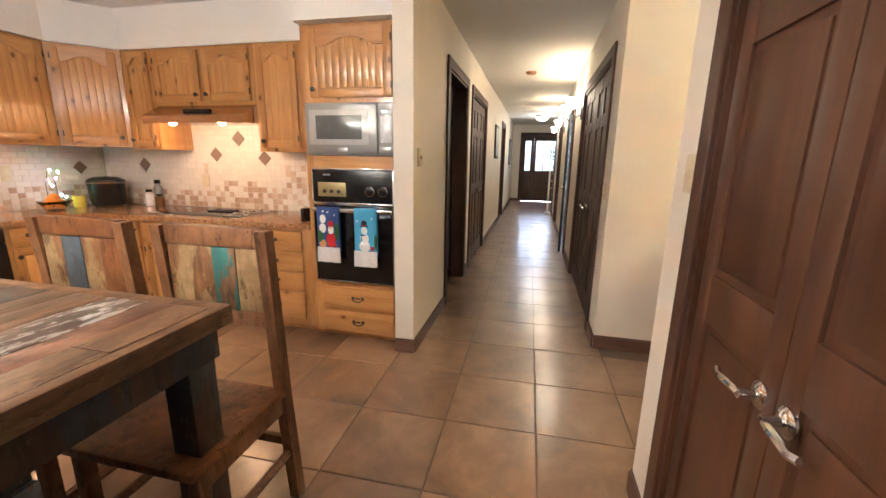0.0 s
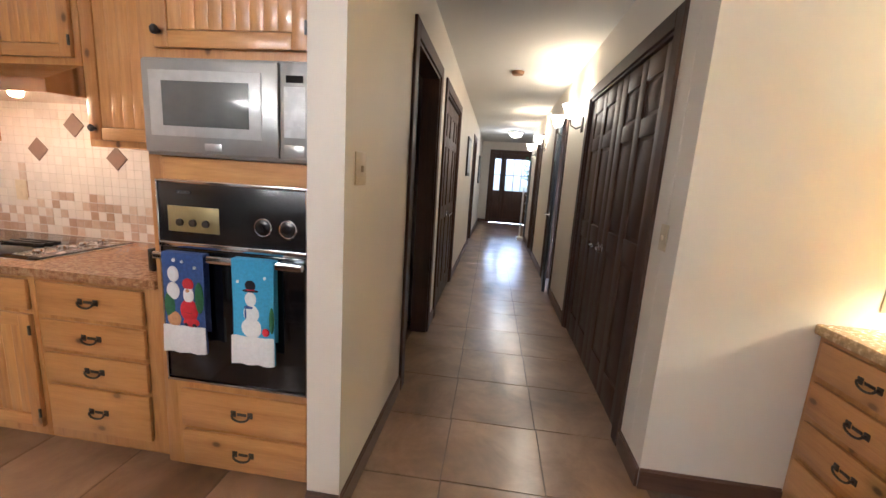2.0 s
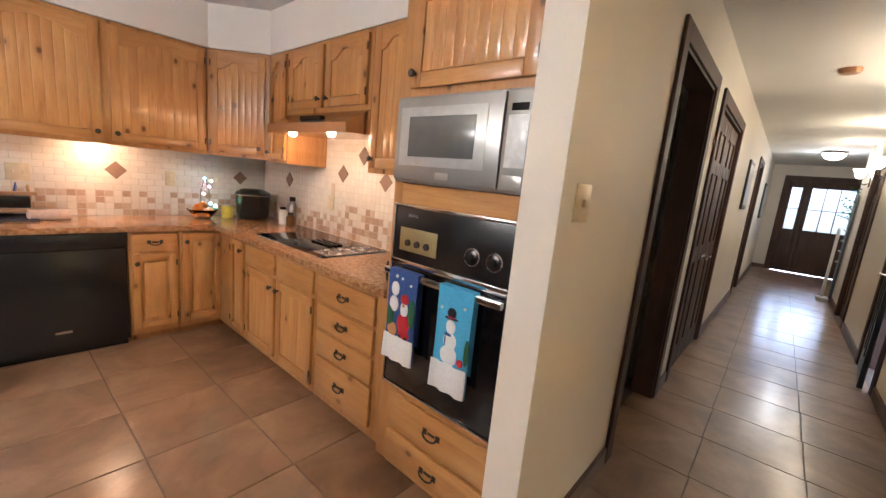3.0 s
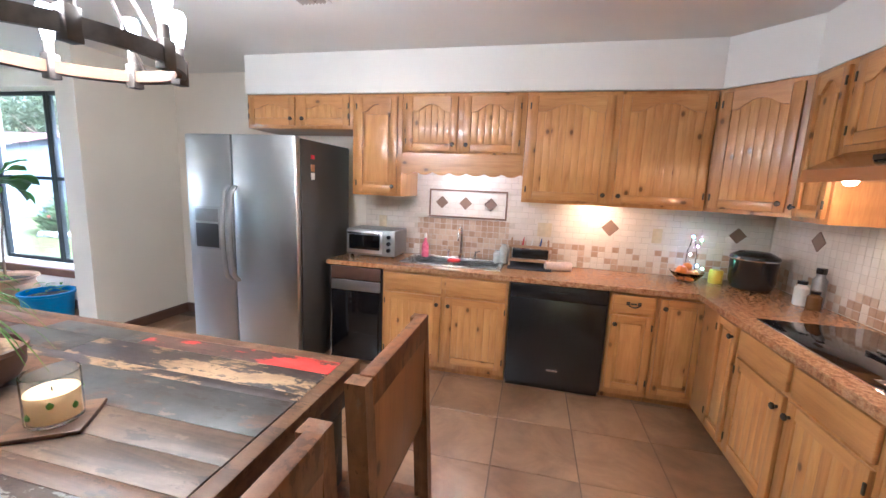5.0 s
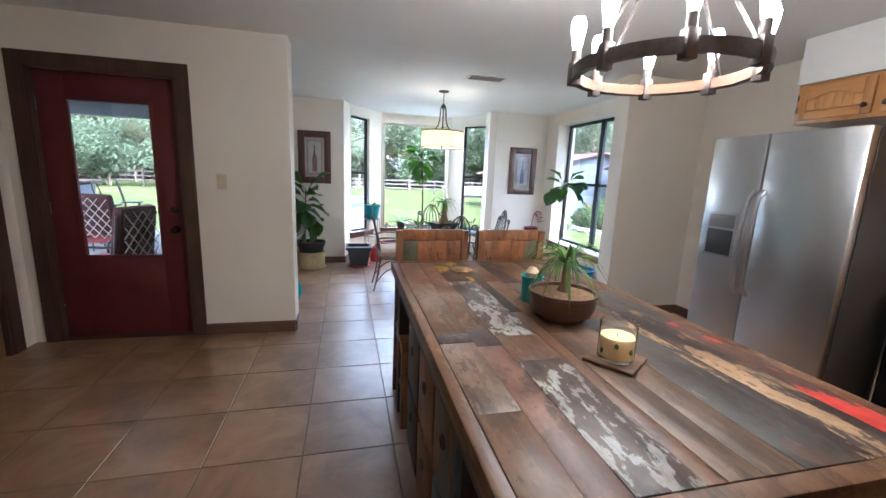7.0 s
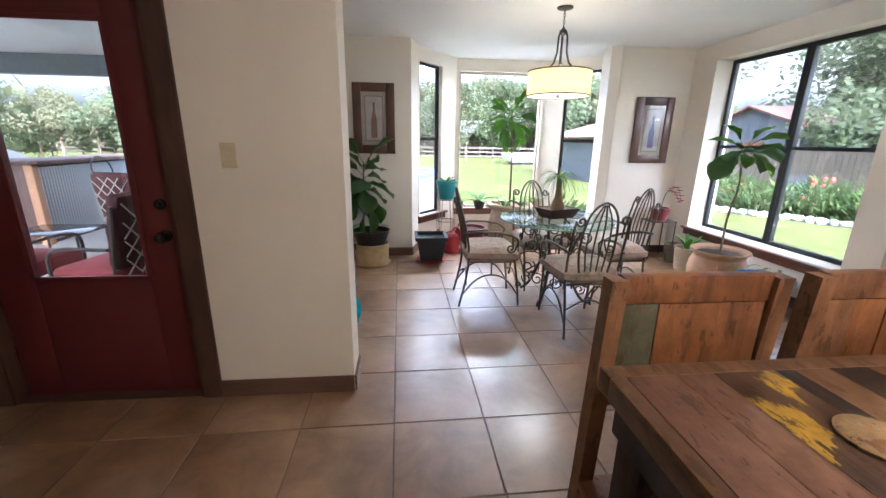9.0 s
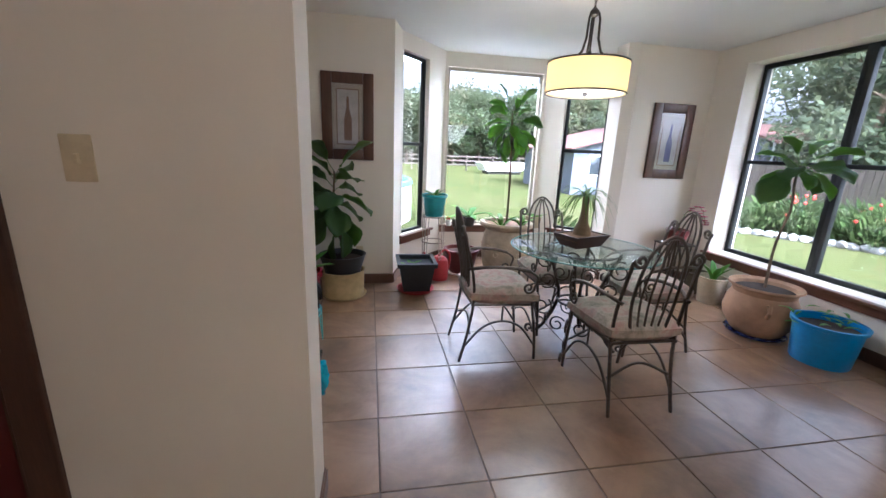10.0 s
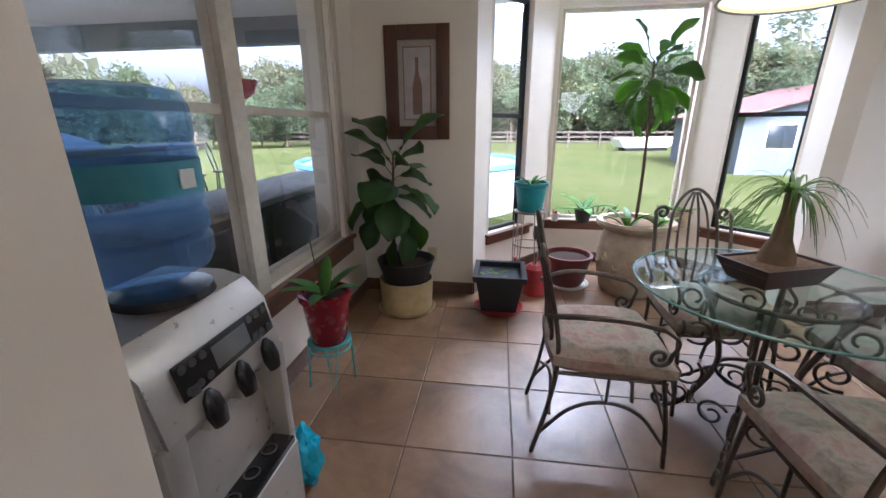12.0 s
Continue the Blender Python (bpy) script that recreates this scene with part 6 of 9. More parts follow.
fig_tree("fig_plant", "dark fiddle leaf fig in a cream planter", (-0.16, -4.56, 0.34), [(0, 0, 0), (0.01, 0.03, 0.20), (0.07, 0.06, 0.45), (0.06, 0.05, 0.62), (0.05, 0.06, 0.80)],
         around(19, 0.34, 1.0, -78, 50, 0.95, 1.25, 3), 0.013, 0.0, 0.05, 4)
URN = plain("weathered cream urn clay", (0.52, 0.42, 0.29), 0.75, 0, 0.3, 9, 0.4)
bu = pot("clay_urn", "large weathered cream clay urn with carved relief", (-1.90, -5.14, 0), [(0.19, 0.0), (0.22, 0.03), (0.25, 0.16), (0.265, 0.30), (0.245, 0.45), (0.225, 0.52), (0.29, 0.56), (0.30, 0.585), (0.29, 0.605), (0.25, 0.60), (0.235, 0.54), (0, 0.5)], URN, 0.57, 0.24, None, BARKCHIP, 44)
for k in range(14):
    a = 2 * math.pi * k / 14
    bm = bmesh.new()
    tube(bm, scroll((0.262 * math.cos(a), 0.262 * math.sin(a), 0.27 + 0.05 * (k % 2)), 0.04, 1.2, k, Vector((-math.sin(a), math.cos(a), 0)), Z, 10), 0.007, 5)
    part("relief", bm, URN, bu)
fig_tree("fig_tree", "tall fiddle leaf fig with bare trunk in the bay", (-1.90, -5.14, 0.58), [(0, 0, 0), (0.0, 0.0, 0.40), (0.02, 0.02, 0.80), (0.04, 0.04, 1.0), (0.05, 0.05, 1.17)],
         around(24, 0.56, 1.0, -82, 60, 0.75, 1.05, 8), 0.014, 0.85, 0.08, 6)
og = thing("orchid_plant", "strap-leaved orchid growing in the urn", "plant", (-1.80, -5.02, 0.58))
for k in range(6):
    add_leaf(og, LEAF_S, (0.03 * math.cos(k), 0.03 * math.sin(k), 0.0), k * 67, 45 + 8 * (k % 3), 0.9)
og = thing("orchid_plant", "strap-leaved orchid growing in the urn", "plant", (-2.03, -5.02, 0.58))
for k in range(5):
    add_leaf(og, LEAF_S, (0.02 * math.cos(k), 0.02 * math.sin(k), 0.0), k * 80 + 20, 50, 0.8)
TERRA = plain("sandy terracotta", (0.42, 0.255, 0.155), 0.85, 0, 0.25, 8, 0.3)
COBALT = plain("cobalt blue glaze", (0.02, 0.035, 0.16), 0.25)
tu = pot("terracotta_urn", "wide sandy terracotta urn with loop handles on blue saucer", (-3.54, -3.50, 0), [(0.15, 0.012), (0.176, 0.03), (0.235, 0.12), (0.252, 0.20), (0.24, 0.29), (0.212, 0.35), (0.22, 0.385), (0.25, 0.405), (0.245, 0.42), (0.212, 0.40), (0.198, 0.36), (0, 0.34)], TERRA, 0.375, 0.20, (0.215, COBALT), None, 44)
for a in (0.9, 0.9 + math.pi):
    o = Vector((math.cos(a), math.sin(a), 0))
    bm = bmesh.new()
    tube(bm, [o * 0.232 + Z * 0.30, o * 0.275 + Z * 0.315, o * 0.295 + Z * 0.27, o * 0.27 + Z * 0.225, o * 0.248 + Z * 0.22], 0.016, 8)
    part("handle", bm, TERRA, tu)
fig_tree("fig_tree", "young fiddle leaf fig with leaning bare stem", (-3.56, -3.52, 0.38), [(0, 0, 0), (-0.02, -0.02, 0.35), (-0.03, 0.02, 0.65), (0.0, 0.02, 0.86), (0.02, 0.05, 0.97)],
         around(14, 0.80, 1.0, -48, 34, 0.8, 1.08, 5), 0.011, 0.25, 0.07, 9)
BLUEPL = plain("bright blue plastic", (0.01, 0.20, 0.48), 0.35)
bt = pot("blue_tub", "bright blue plastic tub with a trailing plant", (-3.60, -3.05, 0), [(0.165, 0.0), (0.17, 0.01), (0.195, 0.27), (0.21, 0.275), (0.215, 0.30), (0.195, 0.30), (0.18, 0.20), (0, 0.19)], BLUEPL, 0.25, 0.185)
vp = thing("trailing_plant", "small trailing green plant in the blue tub", "plant", (-3.60, -3.05, 0.25))
for k in range(16):
    rr = 0.04 + 0.012 * k
    add_leaf(vp, LEAF_S, (rr * math.cos(k * 0.35 + 0.9), rr * math.sin(k * 0.35 + 0.9), 0.03 + 0.03 * (k % 3)), k * 47, 30, 0.42)
REDPL = plain("red plastic", (0.36, 0.025, 0.03), 0.4)
TERRAD = plain("dark red glaze", (0.14, 0.03, 0.03), 0.3)
bp = thing("square_planter", "black square planter on a red saucer", "plant pot", (-0.845, -4.66, 0))
bm = bmesh.new()
for z0, z1, w0, w1 in ((0.022, 0.27, 0.125, 0.165), (0.27, 0.31, 0.185, 0.19)):
    v = [bm.verts.new((sx * w, sy * w, z)) for w, z in ((w0, z0), (w1, z1)) for sx, sy in ((-1, -1), (1, -1), (1, 1), (-1, 1))]
    for f in ((0, 1, 2, 3), (0, 1, 5, 4), (1, 2, 6, 5), (2, 3, 7, 6), (3, 0, 4, 7)):
        bm.faces.new([v[i] for i in f])
    if z1 > 0.3:
        u = [bm.verts.new((sx * 0.155, sy * 0.155, z)) for z in (z1, 0.24) for sx, sy in ((-1, -1), (1, -1), (1, 1), (-1, 1))]
        for i in range(4):
            bm.faces.new((v[4 + i], v[4 + (i + 1) % 4], u[(i + 1) % 4], u[i]))
            bm.faces.new((u[i], u[(i + 1) % 4], u[4 + (i + 1) % 4], u[4 + i]))
part("pot", bm, plain("charcoal planter plastic", (0.02, 0.025, 0.03), 0.45), bp)
part("soil", box_bm((-0.15, -0.15, 0.2), (0.15, 0.15, 0.245)), SOIL, bp)
part("saucer", lathe(bmesh.new(), [(0, 0.002), (0.17, 0.002), (0.185, 0.022), (0.175, 0.022), (0.16, 0.012), (0, 0.012)], seg=32), REDPL, bp, "red plastic saucer")
sp = thing("seedling", "small green seedling in the black planter", "plant", (-0.82, -4.66, 0.245))
for k in range(6):
    add_leaf(sp, LEAF_S, (0.02 * k - 0.05, 0.015 * (k % 3), 0.0), k * 70, 40, 0.5)
wc = thing("watering_can", "red plastic watering can on the floor", "watering can", (-1.13, -4.98, 0))
part("body", lathe(bmesh.new(), [(0.095, 0.0), (0.10, 0.02), (0.10, 0.16), (0.085, 0.22), (0.05, 0.25), (0, 0.25)], seg=28), REDPL, wc)
part("spout", tube(bmesh.new(), curve([(0.09, 0, 0.05), (0.15, 0, 0.16), (0.17, 0, 0.30)]), 0.016, 8), REDPL, wc)
part("handle", tube(bmesh.new(), curve([(0.02, 0, 0.24), (-0.05, 0, 0.32), (-0.11, 0, 0.26), (-0.098, 0, 0.10)]), 0.012, 8), REDPL, wc)
pot("glazed_pot", "dark red glazed pot with pale rim", (-1.42, -5.22, 0.0), [(0.12, 0.0), (0.15, 0.05), (0.185, 0.22), (0.20, 0.24), (0.205, 0.275), (0.18, 0.275), (0.165, 0.20), (0, 0.19)], TERRAD, 0.24, 0.165, (0.19, PLASTIC_W))
TEALPL = plain("turquoise plastic pot", (0.035, 0.30, 0.33), 0.4)
WIREW = plain("white rusty wire", (0.45, 0.40, 0.34), 0.6, 0.3, 0.4, 60)


def wire_stand(label, at, r, h, material, rings=(1.0,), legs=4):
    st = thing("plant_stand", label, "plant stand", at)
    for f in rings:
        part("ring", tube(bmesh.new(), [(r * math.cos(a), r * math.sin(a), h * f) for a in (2 * math.pi * i / 28 for i in range(28))], 0.005, 6, True), material, st)
    for k in range(legs):
        a = 2 * math.pi * k / legs + 0.5
        o, sd_ = Vector((math.cos(a), math.sin(a), 0)), Vector((-math.sin(a), math.cos(a), 0))
        part("leg", tube(bmesh.new(), [o * r + sd_ * 0.03 + Z * h, o * r * 1.12 + Z * 0.006, o * r - sd_ * 0.03 + Z * h], 0.0045, 6), material, st)
    part("tray", lathe(bmesh.new(), [(0, h - 0.012), (r, h - 0.012), (r, h - 0.004), (0, h - 0.004)], seg=28), material, st)
    return st


wire_stand("white wire plant stand by the bay window", (-1.06, -5.02, 0), 0.12, 0.68, WIREW, (1.0, 0.6))
pot("hanging_pot", "ribbed turquoise plastic pot with succulent", (-1.06, -5.02, 0.68), [(0.088, 0.0), (0.094, 0.01), (0.118, 0.19), (0.134, 0.20), (0.134, 0.225), (0.118, 0.225), (0.108, 0.17), (0, 0.16)], TEALPL, 0.20, 0.112)
su = thing("succulent", "pale green rosette succulent", "plant", (-1.06, -5.02, 0.88))
for k in range(10):
    add_leaf(su, LEAF_S, (0.015 * math.cos(k * 2.4), 0.015 * math.sin(k * 2.4), 0), k * 137.5, 25 + 4 * k, 0.55)
for x, y, lab, m_, hh in ((-1.36, -5.78, "small white cup with red cactus on the sill", PLASTIC_W, 0.075),):
    cu = pot("cactus_cup", lab, (x, y, 0.43), [(0.03, 0), (0.042, hh), (0.036, hh), (0.03, hh * 0.8), (0, hh * 0.75)], m_, hh * 0.9, 0.034)
    for k in range(3):
        ct_ = part("cactus", lathe(bmesh.new(), [(0.0, hh - 0.01), (0.009, hh), (0.010, hh + 0.03), (0, hh + 0.04)], (0.016 * math.cos(k * 2.1), 0.016 * math.sin(k * 2.1), 0), 10), T_RED, cu)
pot("sill_pot", "dark grey pot with strap leaves on the sill", (-1.62, -5.77, 0.43), [(0.06, 0), (0.085, 0.12), (0.075, 0.12), (0.06, 0.09), (0, 0.09)], DARKGREY, 0.105, 0.07)
og = thing("orchid_plant", "strap-leaved orchid on the window sill", "plant", (-1.62, -5.77, 0.53))
for k in range(5):
    add_leaf(og, LEAF_S, (0, 0, 0), k * 75 + 15, 25 + 6 * k, 1.3)
pot("sill_pot", "pale clay pot on the bay sill", (-2.45, -5.70, 0.43), [(0.075, 0), (0.10, 0.13), (0.112, 0.15), (0.095, 0.15), (0.08, 0.1), (0, 0.1)], URN, 0.13, 0.09)
og = thing("house_plant", "small leafy plant in a clay pot", "plant", (-2.45, -5.70, 0.55))
for k in range(8):
    add_leaf(og, LEAF_S, (0.02 * math.cos(k), 0.02 * math.sin(k), 0), k * 50, 30 + 5 * (k % 4), 0.7)
CACT = plain("cream relief pot", (0.55, 0.46, 0.32), 0.7, 0, 0.2, 12, 0.3)
pot("cactus_pot", "cream pot with a green cactus near the window", (-3.72, -4.16, 0), [(0.10, 0), (0.105, 0.02), (0.125, 0.24), (0.135, 0.26), (0.115, 0.26), (0.105, 0.2), (0, 0.19)], CACT, 0.22, 0.105)
cc = thing("cactus", "ribbed green cactus in a cream pot", "plant", (-3.72, -4.16, 0.22))
for k in range(6):
    add_leaf(cc, LEAF_S, (0.02 * math.cos(k), 0.02 * math.sin(k), 0), k * 60, 75, 0.9)
pot("cactus_pot", "grey clay pot against the wall", (-3.80, -4.45, 0), [(0.10, 0), (0.13, 0.20), (0.14, 0.22), (0.12, 0.22), (0.1, 0.15), (0, 0.14)], plain("grey clay", (0.2, 0.17, 0.13), 0.9), 0.18, 0.11)
ts = thing("plant_table", "small black iron plant table in the corner", "table", (-3.68, -4.68, 0))
part("top", box_bm((-0.16, -0.13, 0.46), (0.16, 0.13, 0.475), 0.003), IRON, ts)
for sx in (-1, 1):
    for sy in (-1, 1):
        part("leg", tube(bmesh.new(), [(sx * 0.15, sy * 0.12, 0), (sx * 0.15, sy * 0.12, 0.462)], 0.007, 6), IRON, ts)
pot("flower_pot", "dark red flower pot on the iron table", (-3.68, -4.68, 0.475), [(0.08, 0), (0.12, 0.15), (0.105, 0.15), (0.09, 0.1), (0, 0.1)], TERRAD, 0.13, 0.1)
orc = thing("orchid", "magenta orchid spray on thin stems", "plant", (-3.68, -4.68, 0.60))
PINKF = plain("magenta orchid petal", (0.35, 0.03, 0.10), 0.6)
LEAF_P = leaf_mesh("petal", 0.035, 0.04, PINKF, 0.1, 0.0)
for s, (dx, dy) in enumerate(((0.06, 0.30), (-0.02, 0.22))):
    pts = curve([(0, 0, 0), (dx * 0.3, dy * 0.3, 0.22), (dx, dy, 0.24 + 0.05 * s), (dx * 1.3, dy * 1.4, 0.15)])
    part("stem", tube(bmesh.new(), pts, 0.003, 5), PALM, orc)
    for k in range(18):
        p = pts[-1 - (k // 3) * 2]
        add_leaf(orc, LEAF_P, p, k * 120 + 20, 20, 1.1)

# bonsai-like ponytail palm on the glass table
by = thing("bonsai_tray", "dark brown rectangular bonsai tray with bark chips", "plant pot", (-1.90, -3.52, 0.735), 20)
by.scale = (0.88, 0.88, 1.0)
bm = bmesh.new()
v = [bm.verts.new((sx * a, sy * b, z)) for a, b, z in ((0.14, 0.09, 0.0), (0.19, 0.13, 0.085)) for sx, sy in ((-1, -1), (1, -1), (1, 1), (-1, 1))]
for f in ((0, 1, 2, 3), (0, 1, 5, 4), (1, 2, 6, 5), (2, 3, 7, 6), (3, 0, 4, 7)):
    bm.faces.new([v[i] for i in f])
u = [bm.verts.new((sx * 0.175, sy * 0.115, 0.085)) for sx, sy in ((-1, -1), (1, -1), (1, 1), (-1, 1))]
w_ = [bm.verts.new((sx * 0.17, sy * 0.11, 0.06)) for sx, sy in ((-1, -1), (1, -1), (1, 1), (-1, 1))]
for i in range(4):
    bm.faces.new((v[4 + i], v[4 + (i + 1) % 4], u[(i + 1) % 4], u[i]))
    bm.faces.new((u[i], u[(i + 1) % 4], w_[(i + 1) % 4], w_[i]))
part("tray", bm, plain("dark brown glaze", (0.06, 0.03, 0.022), 0.35), by)
part("bark_mulch", box_bm((-0.172, -0.112, 0.05), (0.172, 0.112, 0.078), 0.004), BARKCHIP, by)
TRUNK = plain("ponytail palm bark", (0.30, 0.21, 0.13), 0.85, 0, 0.3, 18, 0.5)


def palm(name, label, at, height, foot, blades, length, seed, rise=(0.1, 0.55), wide=0.005):
    p = thing(name, label, "plant", at)
    part("trunk", lathe(bmesh.new(), [(foot, 0), (foot * 0.95, height * 0.12), (foot * 0.55, height * 0.35), (foot * 0.36, height * 0.7), (foot * 0.38, height * 0.95), (foot * 0.2, height)], seg=18), TRUNK, p)
    rnd = random.Random(seed)
    for k in range(blades):
        a = rnd.uniform(0, 2 * math.pi)
        o = Vector((math.cos(a), math.sin(a), 0))
        L = length * rnd.uniform(0.6, 1.0)
        lift = rnd.uniform(*rise)
        bm = bmesh.new()
        sd_ = Vector((-o.y, o.x, 0)) * wide
        prev = None
        for i in range(9):
            u_ = i / 8
            c_ = Z * (height * 0.97) + o * (L * (u_ - 0.25 * u_ * u_ * lift)) + Z * (L * (lift * u_ * 1.4 - 1.15 * u_ * u_))
            w2 = sd_ * (1 - u_ * 0.85)
            cur = (bm.verts.new(c_ - w2), bm.verts.new(c_ - Z * 0.002), bm.verts.new(c_ + w2))
            if prev:
                for j in range(2):
                    bm.faces.new((prev[j], prev[j + 1], cur[j + 1], cur[j]))
            prev = cur
        part("leaf", bm, PALM, p)


palm("ponytail_palm", "ponytail palm with swollen trunk and drooping leaves", (-1.90, -3.52, 0.81), 0.28, 0.062, 60, 0.25, 4, (0.2, 0.9), 0.007)
# bonsai, teal cup and candle on the wooden table
TZ_ = 0.912
pot("bonsai_pot", "brown ribbed bonsai pot with gravel", (-1.515, 0.118, TZ_), [(0.075, 0.0), (0.08, 0.012), (0.105, 0.02), (0.118, 0.05), (0.120, 0.09), (0.127, 0.094), (0.127, 0.104), (0.115, 0.104), (0.11, 0.08), (0, 0.07)], plain("brown bonsai clay", (0.12, 0.06, 0.04), 0.5, 0, 0.3, 20), 0.092, 0.112, None, BARKCHIP)
palm("bonsai_palm", "small palm bonsai with thin arching leaves", (-1.515, 0.118, TZ_ + 0.09), 0.12, 0.024, 70, 0.20, 11, (0.15, 1.1), 0.007)
cpt = pot("teal_cup", "teal ceramic cup with a small cactus", (-1.483, -0.08, TZ_), [(0.036, 0), (0.040, 0.01), (0.044, 0.105), (0.049, 0.11), (0.041, 0.11), (0.038, 0.085), (0, 0.085)], TEALPL, 0.095, 0.038, None, BARKCHIP)
part("cactus", lathe(bmesh.new(), [(0, 0.085), (0.025, 0.105), (0.028, 0.125), (0.015, 0.145), (0, 0.15)], seg=14), CACT, cpt)
co = thing("coaster", "square brown wooden coaster", "coaster", (-1.487, 0.477, TZ_), 35)
part("board", box_bm((-0.07, -0.07, 0), (0.07, 0.07, 0.010), 0.003), B_BROWN, co)
cn = thing("candle_glass", "cream candle with green print in a clear glass", "candle", (-1.487, 0.477, TZ_ + 0.0105))
cn.scale = (0.88, 0.88, 0.88)
gl = part("glass", lathe(bmesh.new(), [(0.0, 0.0), (0.055, 0.0), (0.058, 0.004), (0.058, 0.125), (0.055, 0.125), (0.0545, 0.008), (0, 0.008)], seg=32), CLEAR, cn)
gl.visible_shadow = False
part("wax", lathe(bmesh.new(), [(0.0, 0.010), (0.0535, 0.010), (0.0535, 0.078), (0.045, 0.074), (0, 0.073)], seg=28), plain("cream candle wax", (0.80, 0.56, 0.28), 0.5), cn)
part("wick", tube(bmesh.new(), [(0, 0, 0.073), (0.001, 0, 0.085)], 0.0012, 5), BLACK, cn)
for k in range(7):
    part("print_leaf", lathe(bmesh.new(), [(0, 0), (0.006, 0.004), (0.008, 0.012), (0, 0.022)], (0.0525 * math.cos(0.9 * k), 0.0525 * math.sin(0.9 * k), 0.02 + 0.009 * (k * 3 % 5)), 8, 1.0), ORCH, cn)

# small ring and coin tray at the table end
rg = thing("wooden_disc", "round pale wooden trivet on the table", "trivet", (-1.33, -0.62, TZ_))
part("disc", lathe(bmesh.new(), [(0, 0), (0.06, 0), (0.062, 0.006), (0.055, 0.01), (0, 0.01)], seg=28), C_CREAM, rg)

# ---- water cooler, bottle, stand and pot along the wall ----
SILVER = plain("silver grey cooler plastic", (0.43, 0.41, 0.37), 0.28, 0.35, 0.06)
wcool = thing("water_cooler", "silver water cooler with three black taps", "water cooler", (-0.17, -2.51, 0), -90)
wcool.scale = (1, 1, 0.972)
bm = bmesh.new()
prof = [(0.02, 0.0), (0.0, 0.02), (0.0, 0.30), (0.055, 0.34), (0.085, 0.62), (0.02, 0.66), (0.0, 0.70), (0.03, 0.86), (0.085, 0.925), (0.15, 0.945), (0.345, 0.945), (0.345, 0.0)]
a_ = [bm.verts.new((-0.07, y, z)) for y, z in prof]
b_ = [bm.verts.new((0.40, y, z)) for y, z in prof]
for i in range(len(prof)):
    bm.faces.new((a_[i], a_[(i + 1) % len(prof)], b_[(i + 1) % len(prof)], b_[i]))
bm.faces.new(a_[::-1])
bm.faces.new(b_)
bmesh.ops.bevel(bm, geom=[e for e in bm.edges if abs(e.verts[0].co.x - e.verts[1].co.x) < 1e-6 and e.verts[0].co.z + e.verts[1].co.z > 1.3], offset=0.02, segments=3, affect="EDGES")
part("body", bm, SILVER, wcool)
part("side_cheek", box_bm((-0.07, 0.0, 0.30), (0.0, 0.12, 0.70), 0.01), SILVER, wcool)
part("side_cheek", box_bm((0.365, 0.0, 0.30), (0.40, 0.12, 0.70), 0.01), SILVER, wcool)
pan = part("control_panel", box_bm((0.015, -0.003, -0.045), (0.36, 0.004, 0.045), 0.003), BLACK, wcool)
pan.matrix_basis = Matrix.Translation((0, 0.012, 0.81)) @ Matrix.Rotation(radians(-12), 4, "X")
scr = part("display", box_bm((0.125, -0.005, -0.030), (0.255, -0.0035, 0.030), 0.001), GREYGLASS, pan)
for k in range(12):
    bx_, bz_ = (0.035 + 0.032 * (k % 3), -0.028 + 0.056 * (k // 3)) if k < 6 else (0.275 + 0.032 * (k % 3), -0.028 + 0.056 * ((k - 6) // 3))
    part("button", lathe(bmesh.new(), [(0.011, 0), (0.010, 0.003), (0, 0.0035)], seg=12), DARKGREY, pan).matrix_basis = Matrix.Translation((bx_, -0.003, bz_)) @ Matrix.Rotation(radians(90), 4, "X")
for x in (0.075, 0.19, 0.305):
    tp = part("tap", lathe(bmesh.new(), [(0, -0.05), (0.016, -0.045), (0.022, -0.015), (0.018, 0.02), (0.006, 0.04), (0, 0.042)], seg=16), BLACK, wcool, "black paddle tap")
    tp.matrix_basis = Matrix.Translation((x, -0.012, 0.715)) @ Matrix.Rotation(radians(-12), 4, "X") @ Matrix.Diagonal((1.3, 0.9, 1.15, 1))
    part("nozzle", box_bm((x - 0.012, 0.0, 0.645), (x + 0.012, 0.035, 0.685), 0.004), SILVER, wcool)
dt = part("drip_tray", box_bm((0.04, -0.02, 0.335), (0.36, 0.10, 0.36), 0.006), BLACK, wcool)
for k in range(3):
    part("drip_ring", tube(bmesh.new(), [(0.11 + 0.09 * k + 0.022 * math.cos(a), 0.03 + 0.022 * math.sin(a), 0.362) for a in (2 * math.pi * i / 16 for i in range(16))], 0.003, 5, True), DARKGREY, dt)
part("badge", box_bm((0.035, -0.002, 0.765), (0.06, 0.006, 0.79), 0.002), DARKGREY, wcool)
part("bottle_seat", lathe(bmesh.new(), [(0.115, 0.944), (0.11, 0.965), (0.07, 0.97), (0, 0.97)], (0.19, 0.17, 0), 28), BLACK, wcool)
BLUEW = sheet_glass("blue tinted water bottle plastic", (0.58, 0.76, 0.97), 0.05)
milky = BLUEW.node_tree.nodes.new("ShaderNodeMixShader")
milky.inputs[0].default_value = 0.22
BLUEW.node_tree.nodes["Principled BSDF"].inputs["Base Color"].default_value = (0.22, 0.42, 0.80, 1)
BLUEW.node_tree.nodes["Principled BSDF"].inputs["Roughness"].default_value = 0.12
clear_ = BLUEW.node_tree.nodes["Material Output"].inputs["Surface"].links[0].from_socket
BLUEW.node_tree.links.new(clear_, milky.inputs[1])
